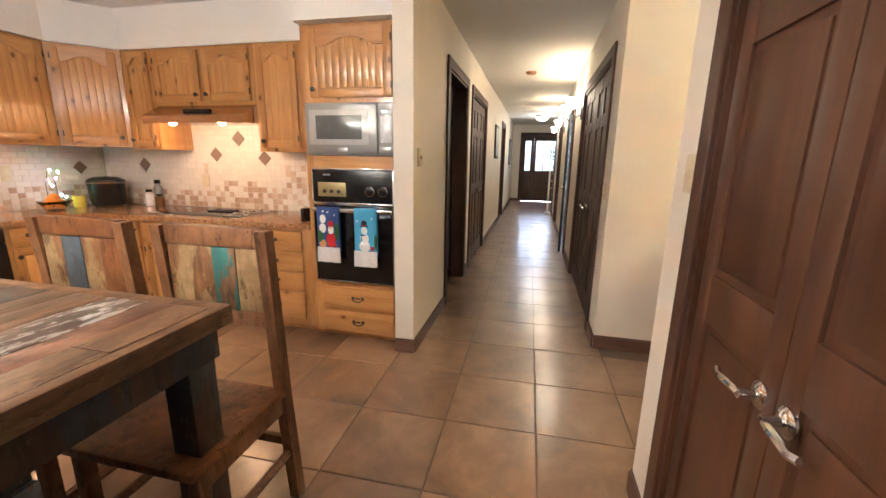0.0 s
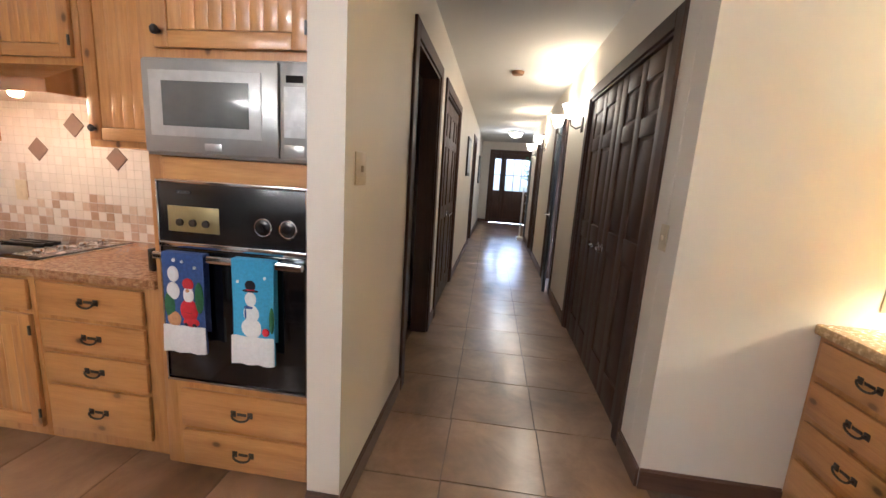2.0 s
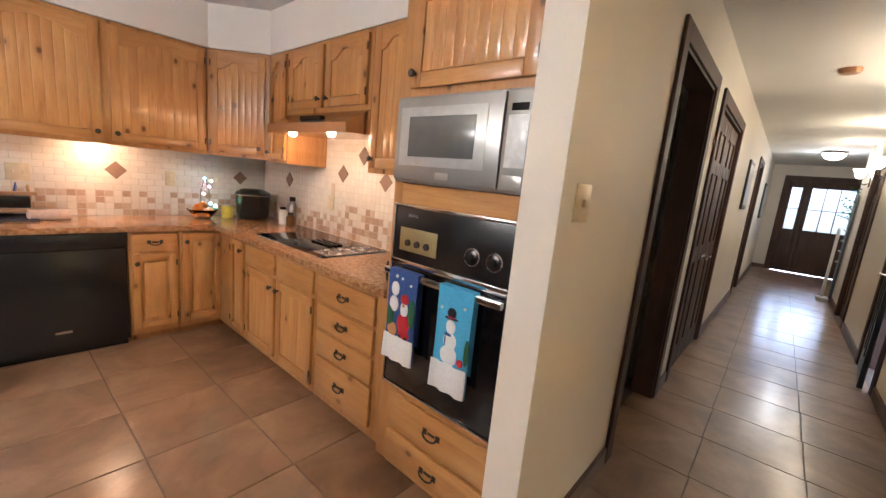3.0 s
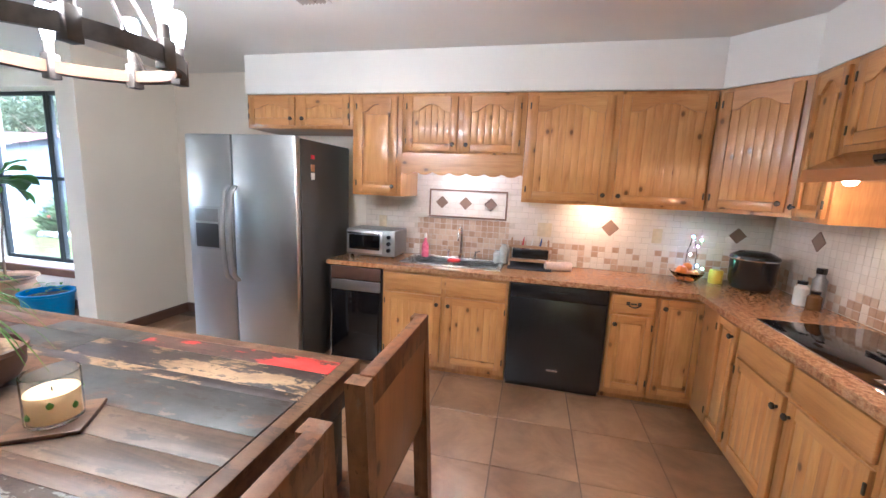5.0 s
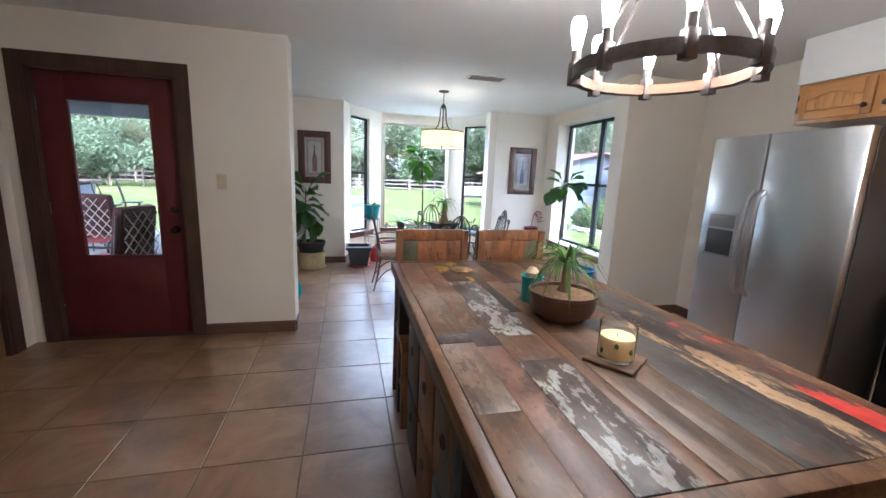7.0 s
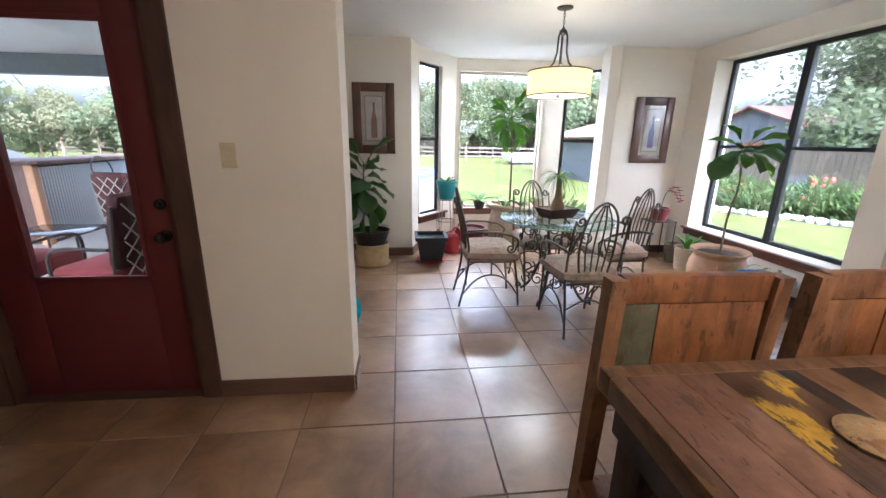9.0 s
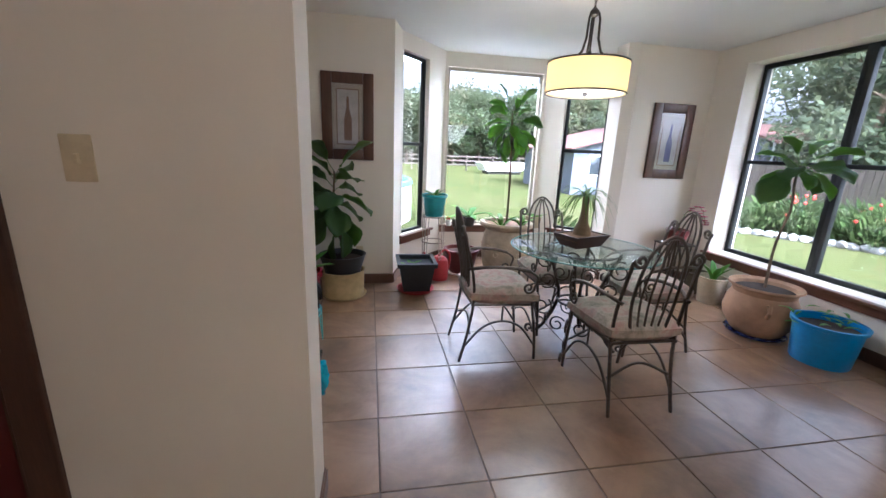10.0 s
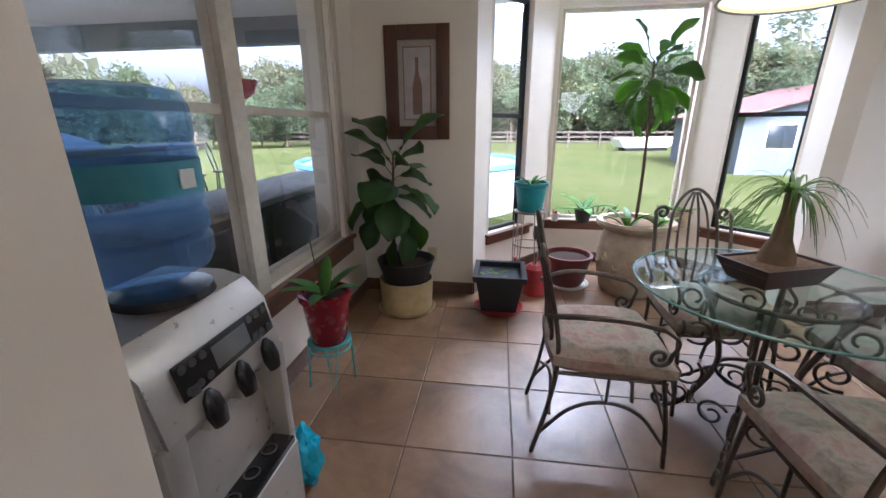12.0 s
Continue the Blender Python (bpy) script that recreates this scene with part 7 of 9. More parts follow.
BLUEW.node_tree.links.new(BLUEW.node_tree.nodes["Principled BSDF"].outputs[0], milky.inputs[2])
BLUEW.node_tree.links.new(milky.outputs[0], BLUEW.node_tree.nodes["Material Output"].inputs["Surface"])
wb = thing("water_bottle", "large blue water bottle with teal label", "water bottle", (0.025, -2.69, 0.942))
wb.scale = (1.12, 1.12, 1.06)
gl = part("bottle", lathe(bmesh.new(), [(0.05, 0.0), (0.06, 0.012), (0.125, 0.05), (0.137, 0.075), (0.139, 0.115), (0.127, 0.126), (0.139, 0.137), (0.139, 0.18), (0.127, 0.190), (0.137, 0.201), (0.137, 0.32), (0.130, 0.33), (0.137, 0.34), (0.137, 0.40), (0.125, 0.432), (0.09, 0.442), (0, 0.442)], seg=48), BLUEW, wb)
gl.visible_shadow = False
lb_ = part("paper_label", lathe(bmesh.new(), [(0.1375, 0.222), (0.1383, 0.222), (0.1383, 0.292), (0.1375, 0.292)], seg=48, hollow=True), plain("teal bottle label", (0.06, 0.28, 0.36), 0.4), wb)
part("label_box", box_bm((-0.145, -0.02, 0.235), (-0.139, 0.015, 0.275), 0.001), PLASTIC_W, lb_)
bg = thing("plastic_bag", "crumpled blue and clear plastic bag", "bag", (-0.13, -2.985, 0))
bm = bmesh.new()
bmesh.ops.create_icosphere(bm, subdivisions=4, radius=1.0)
for v in bm.verts:
    k = 1 + 0.35 * noise.noise(v.co * 2.1) + 0.14 * noise.noise(v.co * 6)
    v.co = Vector((v.co.x * 0.065 * k, v.co.y * 0.075 * k, 0.13 + v.co.z * 0.125 * k))
part("bag", bm, plain("shiny turquoise film", (0.03, 0.42, 0.62), 0.2, 0, 0.5, 14), bg)
wire_stand("turquoise wire plant stand", (0.02, -3.60, 0), 0.105, 0.27, plain("turquoise wire", (0.12, 0.50, 0.52), 0.4), (1.0, 0.85), 4)
pot("red_pot", "shiny dark red plastic plant pot", (0.02, -3.60, 0.27), [(0.085, 0.0), (0.09, 0.01), (0.115, 0.23), (0.128, 0.235), (0.128, 0.27), (0.112, 0.27), (0.105, 0.2), (0, 0.19)], plain("glossy dark red plastic", (0.24, 0.01, 0.022), 0.25), 0.24, 0.108)
sp = thing("orchid_plant", "leafy orchid in the red pot", "plant", (0.02, -3.60, 0.50))
for k in range(6):
    add_leaf(sp, LEAF_S, (0, 0, 0), k * 62 + 100, 40 + 9 * (k % 4), 1.0)
part("stake", tube(bmesh.new(), [(0, 0.03, 0), (0.0, 0.10, 0.35)], 0.003, 5), PALM, sp)

# framed pictures of bottles
WALNUT = wood("brown picture frame", (0.14, 0.06, 0.03), (0.09, 0.038, 0.02), (0.05, 0.02, 0.012), "z", 0.35, False)
for x0, x1, z0, z1, tint in ((-0.44, 0.025, 1.225, 1.985, (0.16, 0.08, 0.05)), (-3.77, -3.295, 1.15, 1.915, (0.10, 0.10, 0.22))):
    pf = thing("framed_picture", "brown framed picture of a single bottle", "picture", (x0, Y_BACK, z0), 0, "bottle pictures")
    w, h = x1 - x0, z1 - z0
    bm = bmesh.new()
    f = 0.095
    for a, b in (((0, 0.002, 0), (f, 0.03, h)), ((w - f, 0.002, 0), (w, 0.03, h)), ((f, 0.002, 0), (w - f, 0.03, f)), ((f, 0.002, h - f), (w - f, 0.03, h))):
        bx(bm, a, b, 0.006)
    part("frame", bm, WALNUT, pf)
    part("mat", box_bm((f, 0.004, f), (w - f, 0.012, h - f)), plain("beige picture mat", (0.36, 0.31, 0.25), 0.7), pf)
    part("inner_line", box_bm((f + 0.035, 0.0125, f + 0.04), (w - f - 0.035, 0.0140, h - f - 0.04)), plain("brown inner border", (0.20, 0.12, 0.08), 0.6), pf)
    part("print", box_bm((f + 0.045, 0.0142, f + 0.05), (w - f - 0.045, 0.0155, h - f - 0.05)), plain("muted print ground", (0.42, 0.38, 0.36), 0.5, 0, 0.2, 14), pf)
    cx = w / 2
    bm = bmesh.new()
    out = [(cx - 0.035, f + 0.08), (cx + 0.035, f + 0.08), (cx + 0.035, f + 0.27), (cx + 0.012, f + 0.36), (cx + 0.012, f + 0.46), (cx - 0.012, f + 0.46), (cx - 0.012, f + 0.36), (cx - 0.035, f + 0.27)]
    slab(bm, out, 0.0157, 0.0168)
    part("bottle_shape", bm, plain("painted bottle", tint, 0.5), pf)
    gl = part("glass", box_bm((f, 0.0185, f), (w - f, 0.0205, h - f)), PANE, pf)
    gl.visible_shadow = False

# ceiling vents
for x, y, rz in ((-2.13, -2.81, 0), (-2.86, 0.19, 0)):
    vt = thing("ceiling_vent", "white framed ceiling air vent with grey slats", "vent", (x, y, H), rz, "ceiling vents")
    bm = bmesh.new()
    for a, b in (((-0.20, -0.10, -0.012), (0.20, -0.08, -0.001)), ((-0.20, 0.08, -0.012), (0.20, 0.10, -0.001)), ((-0.20, -0.08, -0.012), (-0.18, 0.08, -0.001)), ((0.18, -0.08, -0.012), (0.20, 0.08, -0.001))):
        bx(bm, a, b, 0.002)
    part("frame", bm, PLASTIC_W, vt)
    part("backing", box_bm((-0.18, -0.08, -0.004), (0.18, 0.08, -0.002)), BLACK, vt)
    for k in range(7):
        s_ = part("slat", box_bm((-0.18, -0.009, -0.001), (0.18, 0.009, 0.001)), SILVER, vt)
        s_.matrix_basis = Matrix.Translation((0, -0.066 + 0.022 * k, -0.010)) @ Matrix.Rotation(radians(35), 4, "X")


# ---- backsplash tiles ----
def tile_mat(name, a, b, rough=0.35):
    n = Nodes(name, rough)
    r = n.random(True)
    f = n.noise(n.space(), 40, 4)
    n.base(n.mix(0.25, n.ramp(r, [(0.0, a), (1.0, b)]), n.ramp(f, [(0.3, a), (0.7, b)])))
    return n.bump(f, 0.08, 0.002).mat


T_IVORY = tile_mat("ivory wall tile", (0.62, 0.56, 0.48), (0.70, 0.64, 0.56))
T_MIX = tile_mat("tan and cream mosaic tile", (0.34, 0.20, 0.11), (0.62, 0.50, 0.38))
T_DIAM = tile_mat("brown slate diamond tile", (0.17, 0.105, 0.07), (0.24, 0.15, 0.10), 0.5)
T_GROUT = plain("pale tile grout", (0.58, 0.52, 0.44), 0.9)


def tiles(bm, u0, u1, z0, z1, w, h, d=0.006, keep=None, gap=0.0018, bond=True):
    rows = int((z1 - z0) / h + 0.5)
    for j in range(rows):
        off = (w / 2 if bond and j % 2 else 0)
        u = u0 - off
        while u < u1 - 0.004:
            a, b = max(u, u0), min(u + w, u1)
            zc, uc = z0 + h * (j + 0.5), (a + b) / 2
            if b - a > 0.012 and (keep is None or keep(uc, zc, j)):
                za, zb = z0 + h * j + gap, min(z1, z0 + h * (j + 1)) - gap
                v = [bm.verts.new(p) for p in ((a + gap, 0, za), (b - gap, 0, za), (b - gap, 0, zb), (a + gap, 0, zb), (a + gap + 0.001, -d, za + 0.001), (b - gap - 0.001, -d, za + 0.001), (b - gap - 0.001, -d, zb - 0.001), (a + gap + 0.001, -d, zb - 0.001))]
                for f in ((4, 5, 6, 7), (0, 1, 5, 4), (1, 2, 6, 5), (2, 3, 7, 6), (3, 0, 4, 7)):
                    bm.faces.new([v[i] for i in f])
            u += w


def diamond(parent, u, z, r=0.062):
    bm = bmesh.new()
    slab(bm, [(u - r, z), (u, z - r), (u + r, z), (u, z + r)], -0.011, -0.004)
    part("diamond_tile", bm, T_DIAM, parent, "brown diamond accent tile")


bs1 = thing("backsplash", "ivory brick tile backsplash with tan mosaic and brown diamonds", "backsplash", (X_SINK, -0.05, 0), 90, kind="structure")
part("grout_bed", box_bm((0, -0.003, 0.846), (3.25, -0.0005, 1.70)), T_GROUT, bs1)
rnd = random.Random(5)
zone = lambda u, z, j: (z < 1.035 and rnd.random() < (0.75 if 0.5 < u < 1.4 or u > 2.5 else 0.42)) or (0.5 < u < 1.32 and z < 1.19)
sel = {}


def is_mosaic(u, z, j):
    k = (round(u, 3), round(z, 3))
    if k not in sel:
        sel[k] = zone(u, z, j)
    return sel[k]


bm = bmesh.new()
tiles(bm, 0.0, 3.24, 1.036, 1.70, 0.105, 0.0475, keep=lambda u, z, j: not (0.5 < u < 1.32 and z < 1.19))
tiles(bm, 0.0, 3.24, 0.846, 1.036, 0.0525, 0.0475, keep=lambda u, z, j: not is_mosaic(u, z, j), bond=False)
tagged(part("ivory_tiles", bm, T_IVORY, bs1, smooth=False), kind="stuff")
bm = bmesh.new()
tiles(bm, 0.0, 3.24, 0.846, 1.036, 0.0525, 0.0475, keep=is_mosaic, bond=False)
tiles(bm, 0.5, 1.32, 1.036, 1.19, 0.0525, 0.051, bond=False)
tagged(part("mosaic_tiles", bm, T_MIX, bs1, smooth=False), kind="stuff")
bm = bmesh.new()
for a, b in (((0.605, 1.195), (1.29, 1.21)), ((0.605, 1.425), (1.29, 1.44)), ((0.605, 1.21), (0.62, 1.425)), ((1.275, 1.21), (1.29, 1.425))):
    bx(bm, (a[0], -0.016, a[1]), (b[0], -0.004, b[1]), 0.004)
part("rope_border", bm, T_DIAM, bs1, "brown rope moulding frame")
for u in (0.72, 0.93, 1.15):
    diamond(bs1, u, 1.325, 0.056)
diamond(bs1, 2.12, 1.19, 0.068)
diamond(bs1, 3.02, 1.19, 0.06)
bs2 = thing("backsplash", "ivory tile backsplash with tan mosaic behind the cooktop", "backsplash", (X_SINK, Y_RANGE, 0), 0, kind="structure")
part("grout_bed", box_bm((0, -0.003, 0.846), (2.60, -0.0005, 1.60)), T_GROUT, bs2)
sel2 = {}


def is_mosaic2(u, z, j):
    k = (round(u, 3), round(z, 3))
    if k not in sel2:
        lim = 1.02 if u < 1.15 else 1.05 + 0.06 * math.sin(u * 5)
        edge = 1.14 < u < 1.20 or 1.98 < u < 2.2
        sel2[k] = rnd.random() < (0.55 if z < lim else 0.5 if edge and z < 1.25 else 0.0)
    return sel2[k]


bm = bmesh.new()
tiles(bm, 0.0, 2.595, 0.846, 1.59, 0.05, 0.05, d=0.0044, keep=lambda u, z, j: not is_mosaic2(u, z, j), gap=0.0009, bond=False)
tagged(part("ivory_tiles", bm, T_IVORY, bs2, smooth=False), kind="stuff")
bm = bmesh.new()
tiles(bm, 0.0, 2.595, 0.846, 1.59, 0.05, 0.05, keep=is_mosaic2, bond=False)
tagged(part("mosaic_tiles", bm, T_MIX, bs2, smooth=False), kind="stuff")
for u, z in ((0.488, 1.225), (1.303, 1.327), (1.55, 1.468), (1.802, 1.302)):
    diamond(bs2, u, z, 0.064)
plate_switch((X_SINK + 1.16, Y_RANGE - 0.006, 1.09), 0, name="wall_outlet")
plate_switch((X_SINK + 0.006, 1.56, 1.14), 90, 0.115, 0.117, 2)
plate_switch((X_SINK + 0.006, 2.42, 1.15), 90, name="wall_outlet")
plate_switch((X_SINK + 0.006, 0.12, 1.12), 90, name="wall_outlet")

# ---- things on the counter ----
CZ = 0.8465
to = thing("toaster_oven", "silver and black toaster oven on the counter", "toaster oven", (-3.93, -0.07, CZ), 90)
part("case", box_bm((0, 0.0, 0.015), (0.44, 0.30, 0.235), 0.012), plain("dark silver toaster metal", (0.28, 0.28, 0.27), 0.35, 0.6), to)
tdoor = part("door", box_bm((0.015, -0.012, 0.035), (0.33, 0.0, 0.22), 0.004), STEEL, to)
part("window", box_bm((0.035, -0.0145, 0.065), (0.31, -0.0125, 0.19), 0.001), BLACKGLASS, tdoor)
part("handle", box_bm((0.03, -0.04, 0.196), (0.315, -0.024, 0.212), 0.005), CHROME, tdoor)
for z in (0.07, 0.125, 0.18):
    bm = bmesh.new()
    lathe(bm, [(0.018, 0), (0.016, 0.015), (0, 0.016)], seg=14)
    bm.transform(Matrix.Translation((0.385, 0.0, z)) @ Matrix.Rotation(radians(90), 4, "X"))
    part("dial", bm, BLACK, to)
for x in (0.03, 0.40):
    for y in (0.03, 0.26):
        part("foot", box_bm((x, y, 0.0), (x + 0.02, y + 0.02, 0.016)), BLACK, to)
ds = thing("soap_bottle", "pink dish soap bottle beside the sink", "bottle", (-4.18, 0.56, CZ))
part("bottle", lathe(bmesh.new(), [(0.028, 0), (0.032, 0.01), (0.030, 0.10), (0.018, 0.13), (0.010, 0.145), (0.010, 0.17), (0, 0.17)], seg=18), plain("pink soap", (0.75, 0.16, 0.26), 0.25), ds)
part("cap", lathe(bmesh.new(), [(0.012, 0.168), (0.012, 0.195), (0.004, 0.21), (0, 0.21)], seg=12), PLASTIC_W, ds)
sc = thing("sink_strainer", "small red sponge on the sink divider", "sponge", (-3.99, 0.86, CZ + 0.013))
part("sponge", box_bm((-0.035, -0.05, 0), (0.035, 0.05, 0.022), 0.008), plain("red sponge", (0.6, 0.06, 0.05), 0.95), sc)
for y, h in ((1.24, 0.16), (1.19, 0.10)):
    jb = thing("clear_jar", "clear plastic jar beside the sink", "jar", (-4.20, y, CZ), 0, "jars by the sink")
    part("jar", lathe(bmesh.new(), [(0.032, 0), (0.035, 0.005), (0.035, h * 0.8), (0.02, h * 0.9), (0.02, h), (0, h)], seg=18), plain("milky clear plastic", (0.6, 0.62, 0.6), 0.2), jb)
dr = thing("dish_rack", "wooden slatted dish rack on a dark drying mat", "dish rack", (-4.19, 1.29, CZ), 90)
part("drying_mat", box_bm((0, -0.22, 0.0), (0.34, 0.20, 0.012), 0.004), plain("charcoal drying mat", (0.03, 0.03, 0.04), 0.9), dr)
RACKW = wood("pale rack wood", (0.5, 0.33, 0.18), (0.4, 0.24, 0.12), (0.28, 0.15, 0.07), "x", 0.5, False)
for y, z in ((-0.14, 0.16), (0.12, 0.215), (-0.14, 0.05), (0.12, 0.05)):
    part("rail", box_bm((0.0, y, z), (0.34, y + 0.02, z + 0.022), 0.003), RACKW, dr)
for x in (0.01, 0.31):
    part("leg", tube(bmesh.new(), [(x, -0.13, 0.012), (x, 0.13, 0.23)], 0.008, 6), RACKW, dr)
    part("leg", tube(bmesh.new(), [(x, 0.13, 0.012), (x, -0.13, 0.175)], 0.008, 6), RACKW, dr)
part("dark_tray", box_bm((0.03, -0.12, 0.075), (0.31, 0.11, 0.15), 0.008), BLACK, dr)
for k, m_ in enumerate((T_RED, PLASTIC_W, T_NAVY)):
    pl_ = thing("plate", "small coloured plate standing in the rack", "plate", (-4.16, 1.40 + 0.07 * k, CZ + 0.085), 0, "plates in the rack")
    bm = bmesh.new()
    lathe(bm, [(0, 0), (0.05, 0.002), (0.075, 0.010), (0.073, 0.013), (0.05, 0.006), (0, 0.005)], seg=24)
    bm.transform(Matrix.Translation((0, 0, 0.075)) @ Matrix.Rotation(radians(80), 4, "X"))
    part("dish", bm, m_, pl_)
pr = thing("paper_roll", "rolled pale dish towel on the counter", "towel", (-4.06, 1.68, CZ), 25)
bm = bmesh.new()
cyl(bm, (-0.02, -0.1, 0.035), (0.02, 0.1, 0.035), 0.034, None, 20)
part("roll", bm, plain("pale pink cloth", (0.6, 0.48, 0.42), 0.95, 0, 0.15, 60), pr)
fb = thing("fruit_bowl", "glass bowl of oranges with glowing string lights", "bowl", (-4.10, 2.60, CZ))
gl = part("bowl", lathe(bmesh.new(), [(0.05, 0.0), (0.06, 0.006), (0.115, 0.07), (0.118, 0.075), (0.11, 0.072), (0.055, 0.012), (0, 0.01)], seg=32), CLEAR, fb)
gl.visible_shadow = False
ORG = plain("orange peel", (0.75, 0.24, 0.02), 0.45, 0, 0.15, 60, 0.2)
for k, (x, y, z) in enumerate(((-0.04, 0, 0.05), (0.04, 0.01, 0.05), (0.0, 0.045, 0.052), (0.0, -0.045, 0.05), (0.0, 0.0, 0.10), (0.045, -0.05, 0.085))):
    og = thing("orange", "ripe orange in the glass bowl", "fruit", (-4.10 + x, 2.60 + y, CZ + z), 0, "oranges in the bowl")
    bm = bmesh.new()
    bmesh.ops.create_uvsphere(bm, u_segments=18, v_segments=12, radius=0.038)
    part("fruit", bm, ORG, og)
fl = thing("light_string", "glass bottle with small coloured fairy lights", "lights", (-4.17, 2.64, CZ))
gl = part("bottle", lathe(bmesh.new(), [(0.03, 0.0), (0.034, 0.01), (0.034, 0.22), (0.014, 0.28), (0.013, 0.34), (0.011, 0.34), (0.03, 0.2), (0.028, 0.01), (0, 0.01)], seg=20), CLEAR, fl)
gl.visible_shadow = False
for k, (x, y, z, c_) in enumerate(((0.05, -0.02, 0.33, (0.2, 0.8, 1.0)), (0.06, 0.03, 0.31, (0.3, 1.0, 0.3)), (0.04, 0.02, 0.26, (1.0, 0.3, 0.8)), (0.06, -0.03, 0.20, (1.0, 0.9, 0.8)), (0.07, 0.02, 0.12, (0.3, 0.7, 1.0)), (0.06, 0.06, 0.10, (0.4, 1.0, 0.4)))):
    bm = bmesh.new()
    bmesh.ops.create_uvsphere(bm, u_segments=10, v_segments=6, radius=0.008, matrix=Matrix.Translation((x, y, z)))
    part("bulb", bm, glow("fairy light", c_, 14.0), fl)
yc = thing("canister", "small yellow canister on the counter", "canister", (-4.12, 2.80, CZ))
part("can", lathe(bmesh.new(), [(0.042, 0), (0.045, 0.005), (0.045, 0.09), (0.04, 0.1), (0, 0.1)], seg=22), plain("yellow tin", (0.62, 0.50, 0.04), 0.4), yc)
sl = thing("slow_cooker", "dark rounded slow cooker in the corner", "slow cooker", (-4.02, 2.98, CZ))
part("pot", lathe(bmesh.new(), [(0.10, 0.0), (0.12, 0.01), (0.135, 0.06), (0.14, 0.20), (0.145, 0.21), (0, 0.21)], seg=32), BLACK, sl)
part("lid", lathe(bmesh.new(), [(0.148, 0.21), (0.14, 0.235), (0.09, 0.262), (0, 0.27)], seg=32), BLACK, sl)
part("lid_rim", tube(bmesh.new(), [(0.146 * math.cos(2 * math.pi * i / 36), 0.146 * math.sin(2 * math.pi * i / 36), 0.213) for i in range(36)], 0.005, 6, True), CHROME, sl)
for x, y, h, m_, lab in ((-3.66, 3.08, 0.15, PLASTIC_W, "white jar beside the cooktop"), (-3.57, 3.10, 0.11, plain("amber bottle", (0.12, 0.06, 0.02), 0.15), "small amber spice bottle"), (-3.62, 3.14, 0.24, plain("grey pepper mill", (0.2, 0.2, 0.2), 0.3, 0.6), "tall grey pepper mill")):
    jb = thing("spice_jar", lab, "jar", (x, y, CZ), 0, "jars by the cooktop")
    part("jar", lathe(bmesh.new(), [(0.032, 0), (0.036, 0.006), (0.036, h * 0.7), (0.022, h * 0.8), (0.022, h * 0.86), (0, h * 0.86)], seg=20), m_, jb)
    part("cap", lathe(bmesh.new(), [(0.025, h * 0.86), (0.025, h), (0, h)], seg=16), BLACK, jb)
tbk = thing("tablet", "dark tablet leaning beside the oven cabinet", "tablet", (-1.80, 2.75, CZ), 70)
part("screen", box_bm((-0.07, -0.02, 0), (0.07, 0.02, 0.10), 0.008), BLACK, tbk)

# ---- hall ----
SCONCE = glow("lit frosted sconce glass", (1.0, 0.80, 0.50), 5.0)
for i, (y, z) in enumerate(((5.15, 1.98), (5.95, 2.0), (8.0, 2.0), (9.6, 2.0))):
    s = thing("wall_sconce", "black iron wall sconce with lit bell shade", "wall lamp", (X_HALL_R, y, z - 0.12), 0, "hall sconces")
    bm = bmesh.new()
    bx(bm, (-0.016, -0.03, -0.06), (0, 0.03, 0.08), 0.005)
    tube(bm, [(0, 0, 0), (-0.06, 0, -0.03), (-0.11, 0, 0.0), (-0.12, 0, 0.06)], 0.008, 8)
    part("bracket", bm, IRON, s)
    bm = bmesh.new()
    lathe(bm, [(0.025, 0.06), (0.05, 0.09), (0.06, 0.14), (0.085, 0.18), (0.08, 0.178), (0.05, 0.13), (0.02, 0.075)], (-0.12, 0, 0), 24)
    part("shade", bm, SCONCE, s, "glowing frosted bell shade")
    lamp("sconce_light", (X_HALL_R - 0.12, y, z + 0.12), 1.4, WARM, 0.05)
fx = thing("ceiling_light", "flush frosted glass ceiling light, lit", "ceiling lamp", (-0.05, 10.9, H))
bm = bmesh.new()
lathe(bm, [(0.0, -0.14), (0.10, -0.12), (0.15, -0.06), (0.155, -0.03)], seg=24)
part("bowl", bm, SCONCE, fx)
bm = bmesh.new()
lathe(bm, [(0.16, -0.035), (0.165, -0.02), (0.12, -0.001)], seg=24)
part("rim", bm, IRON, fx)
lamp("foyer_light", (-0.05, 10.9, H - 0.22), 2.6, SOFT, 0.1)
sd = thing("smoke_detector", "small round smoke detector on the hall ceiling", "smoke detector", (-0.28, 5.70, H))
bm = bmesh.new()
lathe(bm, [(0.0, -0.035), (0.055, -0.032), (0.065, -0.02), (0.068, -0.001)], seg=20)
part("case", bm, plain("tan smoke detector plastic", (0.4, 0.2, 0.08), 0.4), sd)
FRAMEB = plain("dark picture frame", (0.03, 0.025, 0.02), 0.4)
for y0, y1, z0, z1 in ((7.5, 8.1, 1.35, 1.95), (11.6, 12.2, 1.2, 1.9)):
    pf = thing("framed_picture", "dark framed picture on the hall wall", "picture", (X_HALL_L, y0, 0), 0, "hall pictures")
    part("frame", box_bm((0.001, 0, z0), (0.025, y1 - y0, z1), 0.004), FRAMEB, pf)
    part("print", box_bm((0.0255, 0.05, z0 + 0.05), (0.028, y1 - y0 - 0.05, z1 - 0.05)), plain("muted print", (0.35, 0.36, 0.33), 0.3, 0, 0.4, 8), pf)
